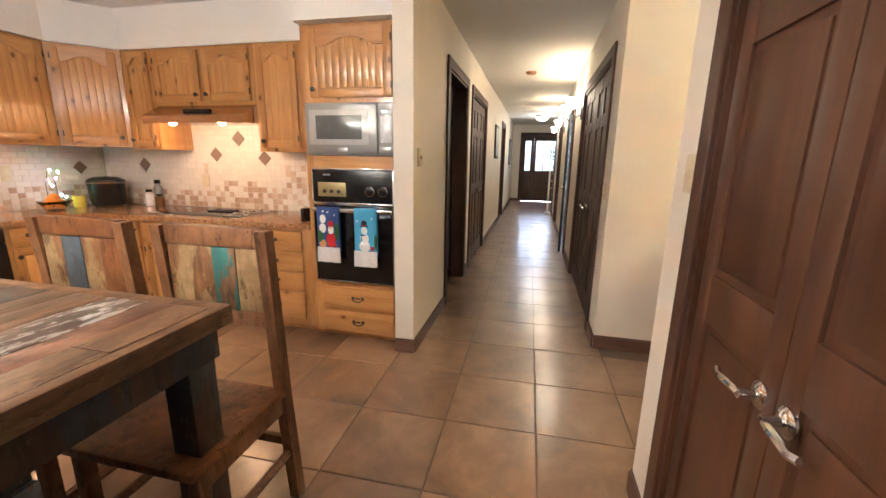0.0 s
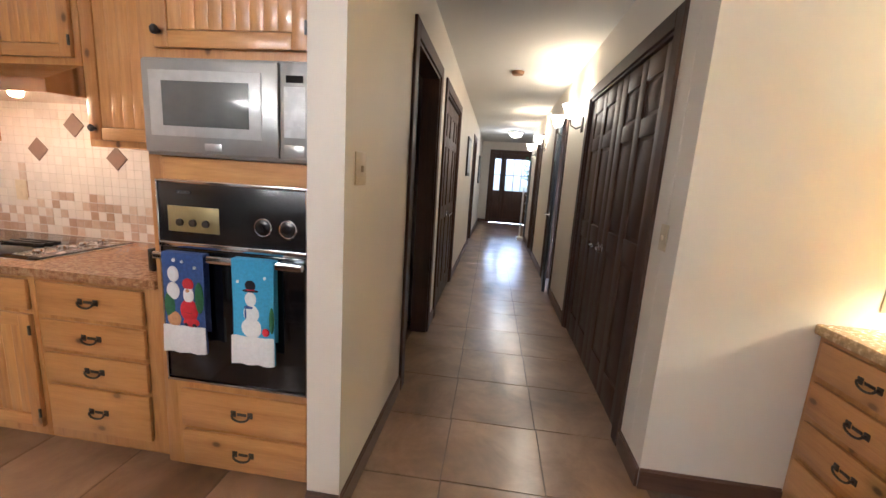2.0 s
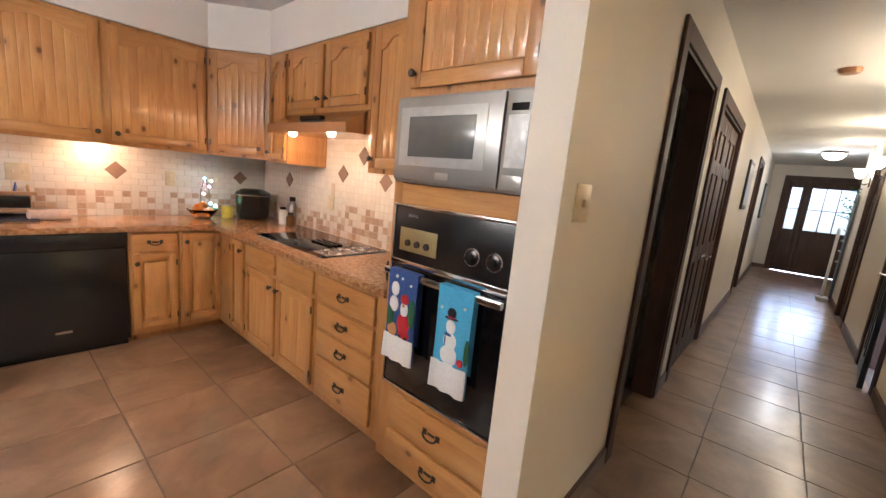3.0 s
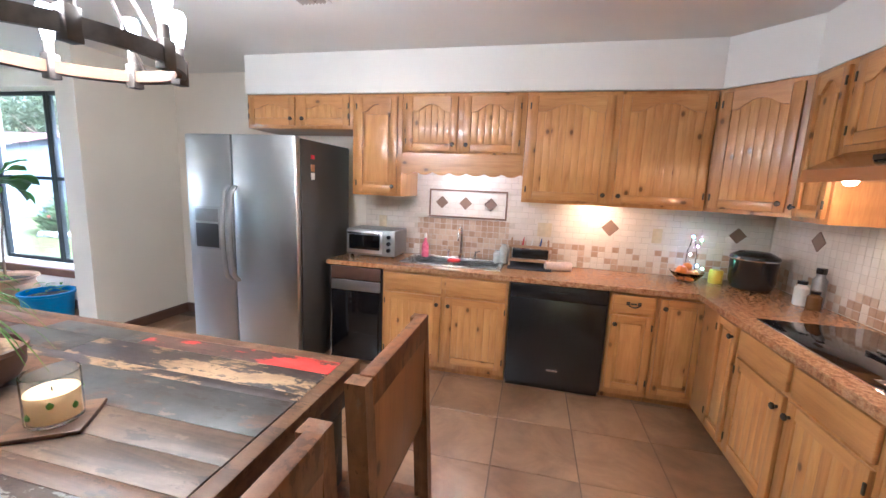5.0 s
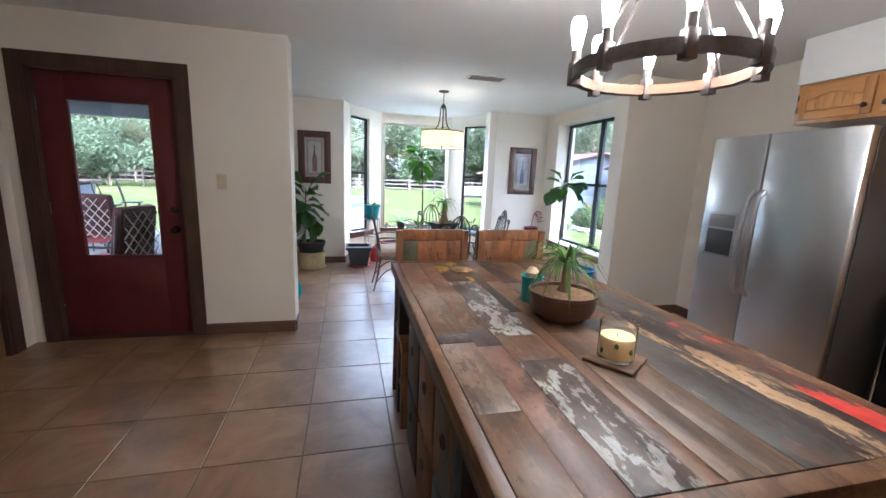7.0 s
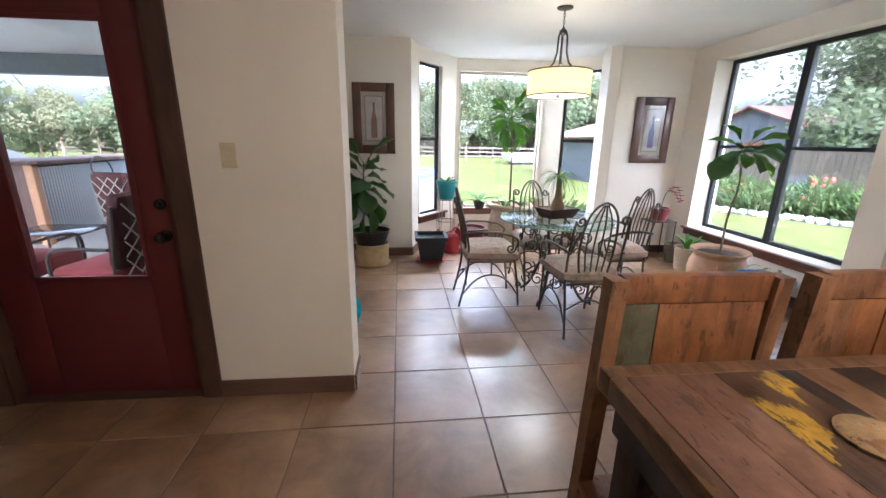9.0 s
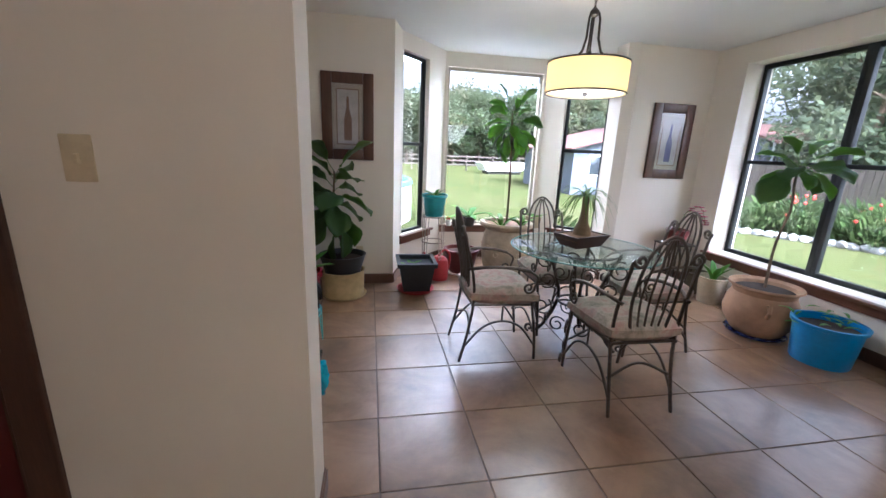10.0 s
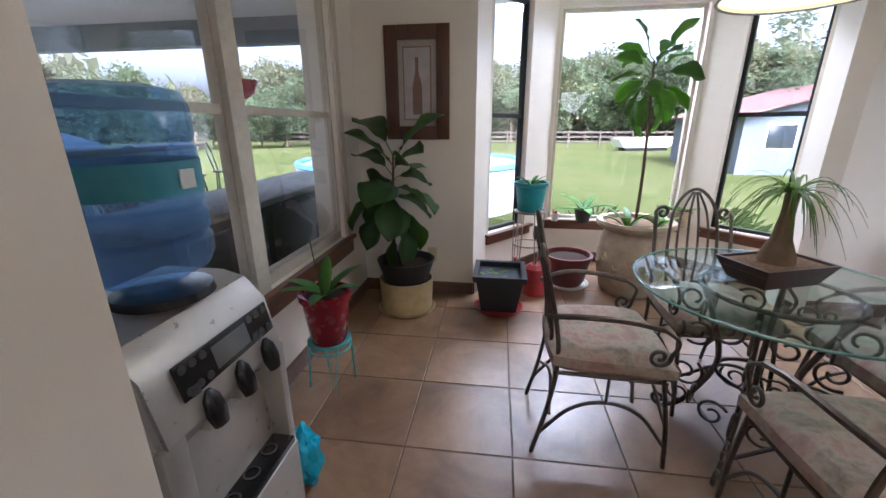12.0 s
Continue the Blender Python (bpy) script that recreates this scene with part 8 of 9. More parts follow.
# foyer: a slim white rack beside the opening
rk = thing("shelf_rack", "slim white rack with hanging silver bells", "shelf", (0.30, 10.35, 0))
part("base", box_bm((-0.14, -0.10, 0), (0.0, 0.12, 0.06), 0.004), PLASTIC_W, rk)
part("post", box_bm((-0.10, 0.0, 0.06), (-0.06, 0.04, 1.2), 0.004), PLASTIC_W, rk)
part("back", box_bm((0.0, -0.08, 0.06), (0.03, 0.10, 1.75), 0.003), plain("blue grey rack board", (0.12, 0.14, 0.16), 0.5), rk)
for k in range(6):
    bm = bmesh.new()
    lathe(bm, [(0, 0), (0.022, 0.01), (0.024, 0.025), (0.012, 0.04), (0, 0.045)], (-0.02, -0.09, 0.65 + 0.17 * k), 12)
    part("bell", bm, CHROME, rk)
bm = bmesh.new()
for k in range(60):
    a, z = random.uniform(0, 6.28), random.uniform(1.35, 1.85)
    r = random.uniform(0.02, 0.10)
    c_ = Vector((-0.06 + r * math.cos(a), -0.04 + r * math.sin(a), z))
    d_ = Vector((random.uniform(-1, 1), random.uniform(-1, 1), random.uniform(-0.6, 0.6))).normalized() * 0.05
    o_ = d_.orthogonal().normalized() * 0.018
    bm.faces.new([bm.verts.new(c_ - d_ * 0.5), bm.verts.new(c_ + o_), bm.verts.new(c_ + d_ * 0.5), bm.verts.new(c_ - o_)])
part("garland", bm, T_GREEN, rk, "dark green leaf garland")

# desk in the niche
dk = thing("desk", "built-in pine desk with four drawers and granite top", "desk", (0.92, 2.90, 0), -90)
part("drawer_case", box_bm((0.0, 0.001, 0.0), (0.52, 0.60, 0.80), 0.002), PINE, dk)
for z0, z1 in ((0.645, 0.785), (0.475, 0.62), (0.30, 0.45), (0.06, 0.275)):
    cab_drawer(dk, 0.035, 0.48, z0, z1)
part("side_panel", box_bm((1.26, 0.001, 0.0), (1.30, 0.60, 0.80), 0.002), PINE, dk)
part("apron", box_bm((0.521, 0.02, 0.70), (1.259, 0.04, 0.80), 0.002), PINE_H, dk)
bm = box_bm((-0.003, -0.03, 0.802), (1.305, 0.75, 0.846), 0.010)
part("top", bm, plain("tan speckled granite desk top", (0.55, 0.38, 0.18), 0.25, 0, 0.35, 60), dk)
lp = thing("desk_lamp", "small lit table lamp with pale shade", "lamp", (1.42, 2.70, 0.846))
bm = bmesh.new()
lathe(bm, [(0.07, 0), (0.07, 0.012), (0.02, 0.03), (0.03, 0.12), (0.015, 0.2), (0.01, 0.30)], seg=20)
part("base", bm, PEWTER, lp)
bm = bmesh.new()
lathe(bm, [(0.12, 0.24), (0.118, 0.24), (0.075, 0.40), (0.077, 0.40)], seg=28, hollow=True)
part("shade", bm, SHADE, lp)
lamp("desk_light", (1.42, 2.70, 1.15), 17.0, (1.0, 0.78, 0.42), 0.05)
rt = thing("radio", "dark rounded radio on the desk top", "radio", (1.22, 2.66, 0.846))
part("case", box_bm((-0.10, -0.13, 0.0), (0.10, 0.13, 0.10), 0.03), plain("dark olive plastic", (0.035, 0.035, 0.025), 0.45), rt)
part("band", box_bm((-0.102, -0.11, 0.035), (0.0, 0.11, 0.07), 0.01), plain("grey speaker band", (0.12, 0.12, 0.11), 0.6), rt)
bn = thing("waste_bin", "white plastic bin beside the closet wall", "bin", (0.84, -0.06, 0))
bm = bmesh.new()
bx(bm, (-0.16, -0.14, 0), (0.16, 0.14, 0.66), 0.03)
part("body", bm, PLASTIC_W, bn)
part("lid", box_bm((-0.17, -0.15, 0.662), (0.17, 0.15, 0.71), 0.02), PLASTIC_W, bn)

# ---- outdoors ----
G = -0.45


def grass_mat():
    n = Nodes("mown lawn", 1.0, Specular_IOR_Level=0.05)
    v = n.space()
    big, mid, fine = n.noise(v, 0.22, 4, 0.6), n.noise(v, 2.2, 4), n.noise(v, 60, 3)
    c = n.ramp(big, [(0.33, (0.054, 0.065, 0.019)), (0.50, (0.086, 0.088, 0.032)), (0.66, (0.130, 0.112, 0.057))])
    c = n.mix(0.4, c, n.ramp(mid, [(0.3, (0.048, 0.059, 0.018)), (0.7, (0.100, 0.099, 0.039))]))
    n.base(n.mix(0.3, c, n.ramp(fine, [(0.3, (0.026, 0.039, 0.009)), (0.7, (0.073, 0.093, 0.024))])))
    return n.bump(fine, 0.6, 0.03).mat


bm = bmesh.new()
bx(bm, (-400, -400, G - 0.4), (400, 400, G))
structure("ground", bm, grass_mat(), "sunlit green and straw coloured lawn", "ground")
SLABM = plain("grey patio concrete", (0.18, 0.165, 0.15), 0.85, 0, 0.15, 6, 0.2)
structure("patio_slab", bx(bmesh.new(), (0.47, -8.6, G - 0.02), (7.5, 1.5, -0.06)), SLABM, "pale grey concrete covered patio floor", "pavement")
PATW = paint("white patio ceiling boards", (0.6, 0.6, 0.6), 0.7)
structure("patio_ceiling", bx(bmesh.new(), (0.48, -6.0, 2.36), (7.5, -2.365, 2.44)), PATW, "white boarded patio ceiling", "ceiling")
GREYP = plain("grey blue painted beam", (0.16, 0.18, 0.20), 0.6)
structure("patio_beam", bx(bmesh.new(), (0.48, -6.15, 2.12), (7.5, -6.0, 2.46)), GREYP, "grey painted beam at the patio edge", "beam")
for x in (0.75, 7.3):
    structure("patio_post", bx(bmesh.new(), (x, -6.13, -0.06), (x + 0.12, -6.01, 2.12), 0.006), GREYP, "square grey painted patio post", "post")
structure("wall_patio_far", bx(bmesh.new(), (0.47, 1.3, -0.06), (7.5, 1.5, 2.36)), PATW, "pale outer house wall beside the patio", "wall")

# patio furniture seen through the panes
OUTIRON = IRON
REDC = plain("faded red outdoor cushion", (0.19, 0.03, 0.03), 0.9, 0, 0.2, 30)
MAROON = plain("dark maroon outdoor fabric", (0.07, 0.022, 0.02), 0.9, 0, 0.25, 30)


def patio_chair(at, rz):
    c = thing("patio_chair", "dark patio armchair with red cushions", "chair", at, rz, "patio chairs")
    for s in (-1, 1):
        part("side_frame", tube(bmesh.new(), curve([(s * 0.29, -0.05, 0.0), (s * 0.29, 0.0, 0.35), (s * 0.29, -0.08, 0.95)]), 0.014, 6), OUTIRON, c)
        part("front_leg", tube(bmesh.new(), curve([(s * 0.30, 0.55, 0.0), (s * 0.30, 0.50, 0.30), (s * 0.31, 0.45, 0.60), (s * 0.30, 0.0, 0.63)]), 0.014, 6), OUTIRON, c)
    part("seat_cushion", box_bm((-0.27, 0.0, 0.32), (0.27, 0.54, 0.46), 0.04), REDC, c)
    b = part("back_cushion", box_bm((-0.27, -0.06, 0.0), (0.27, 0.05, 0.58), 0.04), MAROON, c)
    b.matrix_basis = Matrix.Translation((0, 0.02, 0.46)) @ Matrix.Rotation(radians(9), 4, "X")
    bm = bmesh.new()
    for k in range(9):
        u = -0.54 + 0.135 * k
        for s in (-1, 1):
            lo, hi = max(0.0, (-0.26 - u) / 0.54), min(1.0, (0.26 - u) / 0.54)
            if hi - lo > 0.05:
                tube(bm, [(s * (u + 0.54 * w_), -0.09 - 0.05 * w_, 0.42 + 0.56 * w_) for w_ in (lo, hi)], 0.006, 5)
    part("back_lattice", bm, plain("pale lattice metal", (0.4, 0.36, 0.3), 0.5, 0.5), c)


FZ = -0.06
patio_chair((1.57, -3.43, FZ), -100)
patio_chair((2.75, -5.1, FZ), 165)
patio_chair((2.66, -3.36, FZ), 178)
pt = thing("patio_table", "low dark glass-topped patio table", "table", (2.95, -4.4, FZ))
part("top", box_bm((-0.35, -0.25, 0.50), (0.35, 0.25, 0.515), 0.004), BLACKGLASS, pt)
for sx in (-1, 1):
    for sy in (-1, 1):
        part("leg", tube(bmesh.new(), [(sx * 0.3, sy * 0.2, 0), (sx * 0.3, sy * 0.2, 0.50)], 0.012, 6), OUTIRON, pt)
GALV = steel("corrugated galvanised metal", (0.45, 0.46, 0.46), 0.45, (1, 1, 4))
br = thing("patio_bar", "dark topped patio bar with corrugated metal front", "bar counter", (4.2, -5.8, FZ), -87)
part("top", box_bm((-0.1, -0.1, 1.06), (2.4, 0.65, 1.11), 0.008), DARKWOOD, br)
part("body", box_bm((0, 0.06, 0), (2.3, 0.55, 1.06), 0.004), DARKWOOD, br)
bm = bmesh.new()
for k in range(46):
    cyl(bm, (0.05 + k * 0.05, 0.055, 0.05), (0.05 + k * 0.05, 0.055, 1.02), 0.018, None, 6)
tagged(part("corrugated_front", bm, GALV, br), kind="stuff")
part("corner_post", box_bm((-0.06, 0.0, 0), (0.04, 0.10, 1.06), 0.004), plain("cedar post", (0.30, 0.16, 0.08), 0.7), br)
for k in range(3):
    bs = thing("bar_stool", "wire-backed patio bar stool", "stool", (3.62 - 0.05 * k, -6.35 - 0.65 * k, FZ), 90 + 15 * k, "patio bar stools")
    part("seat", lathe(bmesh.new(), [(0, 0.70), (0.18, 0.70), (0.19, 0.72), (0, 0.74)], seg=18), OUTIRON, bs)
    for j in range(4):
        a = math.pi / 4 + j * math.pi / 2
        part("leg", tube(bmesh.new(), [(0.15 * math.cos(a), 0.15 * math.sin(a), 0.70), (0.22 * math.cos(a), 0.22 * math.sin(a), 0)], 0.011, 6), OUTIRON, bs)
    part("back", tube(bmesh.new(), curve([(-0.16, -0.12, 0.72), (-0.18, -0.18, 1.02), (0, -0.20, 1.15), (0.18, -0.18, 1.02), (0.16, -0.12, 0.72)]), 0.011, 6), OUTIRON, bs)
oc = thing("outdoor_counter", "dark outdoor counter with a grey stone top", "counter", (0.62, -5.7, FZ))
COVER = plain("black cloth cover", (0.012, 0.012, 0.014), 0.7, 0, 0.3, 12, 0.5)
part("body", box_bm((0.04, 0.04, 0), (0.58, 2.26, 0.90), 0.01), COVER, oc, "black cloth covered body")
part("top", box_bm((0, 0, 0.90), (0.62, 2.30, 0.945), 0.015), plain("grey counter stone", (0.15, 0.15, 0.145), 0.6), oc, "grey stone top")
for y in (0.10, 0.83, 1.56):
    dd = part("door", box_bm((0.022, y, 0.10), (0.04, y + 0.64, 0.84), 0.008), plain("dark brown outdoor door", (0.03, 0.025, 0.022), 0.6), oc)
    part("handle", tube(bmesh.new(), [(0.005, y + 0.08, 0.45), (0.005, y + 0.08, 0.62)], 0.007, 6), IRON, dd)
um = thing("umbrella", "low grey cloth garden umbrella behind the bar", "umbrella", (7.2, -8.0, G))
part("canopy", lathe(bmesh.new(), [(1.15, 1.2), (0.7, 1.5), (0.05, 1.75), (0, 1.8)], seg=8), plain("grey umbrella cloth", (0.045, 0.045, 0.05), 0.9), um)
part("pole", tube(bmesh.new(), [(0, 0, 0), (0, 0, 1.8)], 0.025, 8), OUTIRON, um)
# hummingbird feeder hung outside the window
hf = thing("bird_feeder", "red hanging bird feeder on a hooked wire", "bird feeder", (0.95, -4.55, 1.50))
part("bowl", lathe(bmesh.new(), [(0.02, 0.0), (0.08, 0.04), (0.11, 0.12), (0.05, 0.13), (0, 0.13)], seg=20), REDPL, hf)
part("hook", tube(bmesh.new(), curve([(0, 0, 0.13), (-0.02, 0.02, 0.35), (0.03, 0.0, 0.55), (0, 0, 0.86)]), 0.006, 6), OUTIRON, hf)


# trees: trunk, limbs and a crown of many small leaf clumps
def crown_mesh(name, seed, h, w, material, n=5200, leaf=0.27):
    rnd = random.Random(seed)
    blobs = [(Vector((rnd.gauss(0, w * 0.30), rnd.gauss(0, w * 0.30), h * rnd.uniform(0.22, 0.90))), w * rnd.uniform(0.14, 0.30)) for _ in range(26)]
    vs, fs = [], []
    for _ in range(n):
        c, r = rnd.choice(blobs)
        d = Vector((rnd.gauss(0, 1), rnd.gauss(0, 1), rnd.gauss(0, 0.8))).normalized()
        p = c + d * r * rnd.uniform(0.55, 1.08)
        a = Vector((rnd.gauss(0, 1), rnd.gauss(0, 1), rnd.gauss(0, 0.7))).normalized()
        b = a.orthogonal().normalized()
        s = leaf * rnd.uniform(0.5, 1.2)
        k = len(vs)
        vs += [p - a * s, p - a * s * 0.2 + b * s * 0.45, p + a * s, p + a * s * 0.1 - b * s * 0.5]
        fs.append((k, k + 1, k + 2, k + 3))
    me = bpy.data.meshes.new(name)
    me.from_pydata([tuple(v) for v in vs], [], fs)
    me.materials.append(material)
    return me


def foliage(name, a, b):
    n = Nodes(name, 0.9, Specular_IOR_Level=0.15)
    r = n.random(True)
    c = n.ramp(r, [(0.0, a), (1.0, b)])
    n.base(c)
    thin = n.t.nodes.new("ShaderNodeBsdfTranslucent")
    both = n.t.nodes.new("ShaderNodeMixShader")
    both.inputs[0].default_value = 0.55
    n.link(n.mix(0.45, c, (0.19, 0.21, 0.10)), thin.inputs["Color"])
    n.link(n.b.outputs[0], both.inputs[1])
    n.link(thin.outputs[0], both.inputs[2])
    n.link(both.outputs[0], n.t.nodes["Material Output"].inputs["Surface"])
    return n.mat


F1 = foliage("mid green foliage", (0.10, 0.122, 0.07), (0.135, 0.16, 0.092))
F2 = foliage("autumn green foliage", (0.12, 0.122, 0.072), (0.165, 0.155, 0.092))
F3 = foliage("deep green foliage", (0.09, 0.112, 0.068), (0.12, 0.145, 0.086))
CROWNS = [crown_mesh("crown", 1, 9.0, 6.0, F1), crown_mesh("crown", 2, 10.5, 6.5, F2), crown_mesh("crown", 3, 8.0, 6.0, F3), crown_mesh("crown", 4, 9.5, 7.0, F1)]
FINE = [crown_mesh("crown", 7, 8.5, 6.0, F3, 8000, 0.17), crown_mesh("crown", 9, 9.0, 6.5, F1, 8000, 0.17)]


def trunk_mesh(seed, h):
    rnd = random.Random(seed)
    bm = bmesh.new()
    tube(bm, curve([(0, 0, 0), (rnd.uniform(-0.1, 0.1), 0, h * 0.25), (rnd.uniform(-0.2, 0.2), rnd.uniform(-0.2, 0.2), h * 0.6), (0, 0, h * 0.85)], 3), 0.20, 8, taper=0.04)
    for k in range(7):
        a, z = rnd.uniform(0, 6.28), h * rnd.uniform(0.3, 0.65)
        L = rnd.uniform(1.0, 2.2)
        tube(bm, curve([(0, 0, z), (L * 0.5 * math.cos(a), L * 0.5 * math.sin(a), z + 0.5), (L * math.cos(a), L * math.sin(a), z + 1.3)], 2), 0.07, 5, taper=0.02)
    me = bpy.data.meshes.new("trunk")
    bm.to_mesh(me)
    bm.free()
    me.materials.append(BARK)
    return me


TRUNKS = [trunk_mesh(k, 9.0) for k in range(3)]


def tree(x, y, size, kind, seed, fine=False):
    t_ = thing("tree", "leafy green tree with an uneven open crown" if not fine else "tall leafy tree beyond the garden bed", "tree", (x, y, G), seed * 71 % 360, "garden trees")
    t_.scale = (size, size, size)
    for nm, me in (("trunk", TRUNKS[seed % 3]), ("crown", (FINE if fine else CROWNS)[kind])):
        o = new(nm, me)
        o.parent = t_


rnd = random.Random(21)
for k in range(46):
    x = -34 + 62 * k / 45 + rnd.uniform(-1, 1)
    tree(x, -44 - rnd.uniform(0, 9), rnd.uniform(0.62, 1.0), k % 4, k)
for k in range(20):
    tree(10 + 1.6 * k, -40 + 1.2 * k + rnd.uniform(-2, 2), rnd.uniform(0.42, 0.66), (k + 1) % 4, k + 7)
for k, (x, y, s, kd) in enumerate(((-17.5, -12.5, 0.95, 0), (-20.5, -9.0, 1.05, 1), (-19.0, -5.0, 1.0, 0), (-22.0, -1.5, 1.1, 1), (-23.5, -14.0, 1.1, 1), (-15.5, -21.5, 0.8, 0), (-26, -6, 1.2, 0), (-24, -19, 1.1, 0))):
    tree(x, y, s, kd, k + 3, True)
# distant woods behind the trees
bm = bmesh.new()
vs, fs = [], []
for _ in range(22000):
    a = rnd.uniform(-2.2, 2.4)
    r = rnd.uniform(58, 70)
    p = Vector((r * math.sin(a), -r * math.cos(a), G + abs(rnd.gauss(0, 3.2)) * (0.8 + 0.4 * math.sin(a * 9)) + 0.2))
    d = Vector((rnd.gauss(0, 1), rnd.gauss(0, 1), rnd.gauss(0, 1))).normalized()
    e = d.orthogonal().normalized()
    k = len(vs)
    vs += [p - d * 0.9, p + e * 0.6, p + d * 0.9, p - e * 0.6]
    fs.append((k, k + 1, k + 2, k + 3))
bm.free()
me = bpy.data.meshes.new("far_woods")
me.from_pydata([tuple(v) for v in vs], [], fs)
me.materials.append(F2)
tagged(new("far_woods", me), "distant green woods at the field's edge", "woods", kind="stuff")

# rail fence across the field
OLDWOOD = plain("weathered grey fence wood", (0.085, 0.068, 0.052), 1.0, 0, 0.3, 12, 0.3)
fe = thing("rail_fence", "weathered three-rail wooden field fence", "fence", (-30, -35.5, G))
for k in range(25):
    part("post", box_bm((k * 2.4, 0, 0), (k * 2.4 + 0.12, 0.12, 1.35)), OLDWOOD, fe)
for z in (0.45, 0.80, 1.15):
    part("rail", box_bm((0, -0.03, z), (57.6, 0.0, z + 0.13)), OLDWOOD, fe)
# board fence behind the flower bed
bf = thing("board_fence", "grey weathered board fence behind the flower bed", "fence", (-12.2, -14.5, G), 106)
me = bpy.data.meshes.new("fence board")
bm = box_bm((0, 0, 0.02), (0.14, 0.02, 1.75))
bm.to_mesh(me)
bm.free()
me.materials.append(OLDWOOD)
for k in range(100):
    o = new("board", me)
    o.parent = bf
    o.location = (k * 0.15, 0, rnd.uniform(-0.02, 0.02))
for z in (0.4, 1.4):
    part("rail", box_bm((0, 0.021, z), (15, 0.06, z + 0.09)), OLDWOOD, bf)

# flower bed along the fence, edged with white stones
STONE = plain("whitewashed edging stone", (0.30, 0.29, 0.27), 0.9, 0, 0.25, 9, 0.4)
stone_me = []
for s in range(4):
    bm = bmesh.new()
    bmesh.ops.create_icosphere(bm, subdivisions=2, radius=1.0)
    for v in bm.verts:
        k = 1 + 0.3 * noise.noise(v.co * 1.5 + Vector((s * 7, 0, 0)))
        v.co = Vector((v.co.x * 0.17 * k, v.co.y * 0.12 * k, 0.06 + v.co.z * 0.10 * k))
    m_ = bpy.data.meshes.new("edging stone")
    bm.to_mesh(m_)
    bm.free()
    m_.materials.append(STONE)
    stone_me.append(m_)
edge = thing("stone_edging", "row of white edging stones along the bed", "edging", (0, 0, G))
for k in range(52):
    u = k / 51
    o = new("stone", stone_me[k % 4])
    o.parent = edge
    o.location = (-9.0 - 4.2 * u + 0.25 * math.sin(u * 11), -12.0 + 9.5 * u, 0)
    o.rotation_euler = (0, 0, k * 1.7)


def bush(name, label, x, y, w, h, material, seed, n=900, leaf=0.10, flowers=None):
    r2 = random.Random(seed)
    vs, fs = [], []
    for _ in range(n):
        a, q = r2.uniform(0, 6.28), r2.uniform(0, 1) ** 0.5
        z = h * r2.uniform(0.05, 1) * (1 - 0.6 * q * q)
        p = Vector((w * q * math.cos(a), w * q * math.sin(a), z))
        d = Vector((math.cos(a) * 0.7, math.sin(a) * 0.7, r2.uniform(0.1, 1.3))).normalized()
        e = d.cross(Vector((r2.gauss(0, 1), r2.gauss(0, 1), r2.gauss(0, 1)))).normalized()
        s = leaf * r2.uniform(0.6, 1.5)
        k = len(vs)
        vs += [p, p + d * s + e * s * 0.3, p + d * s * 2.2, p + d * s - e * s * 0.3]
        fs.append((k, k + 1, k + 2, k + 3))
    me = bpy.data.meshes.new(name)
    me.from_pydata([tuple(v) for v in vs], [], fs)
    me.materials.append(material)
    b = thing(name, label, "shrub", (x, y, G), 0, "garden shrubs")
    o = new("foliage", me)
    o.parent = b
    if flowers:
        bm = bmesh.new()
        for _ in range(16):
            a, q = r2.uniform(0, 6.28), r2.uniform(0.2, 0.95)
            c_ = Vector((w * q * math.cos(a), w * q * math.sin(a), h * (1.02 - 0.55 * q * q)))
            bmesh.ops.create_icosphere(bm, subdivisions=1, radius=0.045, matrix=Matrix.Translation(c_))
        tagged(part("flowers", bm, flowers, b), kind="stuff")


FG = foliage("light garden shrub", (0.045, 0.09, 0.02), (0.10, 0.15, 0.045))
FD = foliage("dark garden shrub", (0.025, 0.06, 0.015), (0.065, 0.105, 0.035))
FR = plain("red garden flower", (0.5, 0.05, 0.03), 0.7)
for k in range(20):
    u = k / 19
    bush("shrub", "leafy green garden shrub in the stone-edged bed" if k % 3 else "leafy garden shrub with small red flowers", -10.0 - 4.2 * u + rnd.uniform(-0.5, 0.4), -12.4 + 9.6 * u, rnd.uniform(0.6, 0.95), rnd.uniform(0.7, 1.25), FG if k % 2 else FD, k, 900, 0.10, FR if k % 3 == 0 else None)
bush("shrub", "pale shrub just outside the bay window", -3.4, -7.2, 0.7, 0.9, FG, 77, 900, 0.07)
bush("shrub", "wispy grey shrub outside the bay window", -2.2, -7.8, 0.45, 0.65, FD, 78, 500, 0.06)

# shed with pale siding and a rust-red roof
SIDING = plain("pale blue grey siding", (0.12, 0.132, 0.156), 0.7, 0, 0.08, 5)
RUST = plain("faded rust red metal roof", (0.22, 0.10, 0.085), 0.6, 0.2, 0.2, 4)
sh_ = thing("shed", "pale blue sided shed with rust-red metal roof", "shed", (-18.3, -24.0, G))
part("wall", box_bm((0, 0, 0), (9.0, 6.0, 2.1)), SIDING, sh_)
bm = bmesh.new()
slab(bm, [(0, 2.1), (9.0, 2.1), (4.5, 3.3)], 0.0, 6.0)
part("gable", bm, SIDING, sh_)
for k in range(14):
    part("siding_board", box_bm((-0.02, 6.0, 0.15 * k), (9.02, 6.02 + 0.004 * (k % 2), 0.15 * k + 0.142)), SIDING, sh_)
bm = bmesh.new()
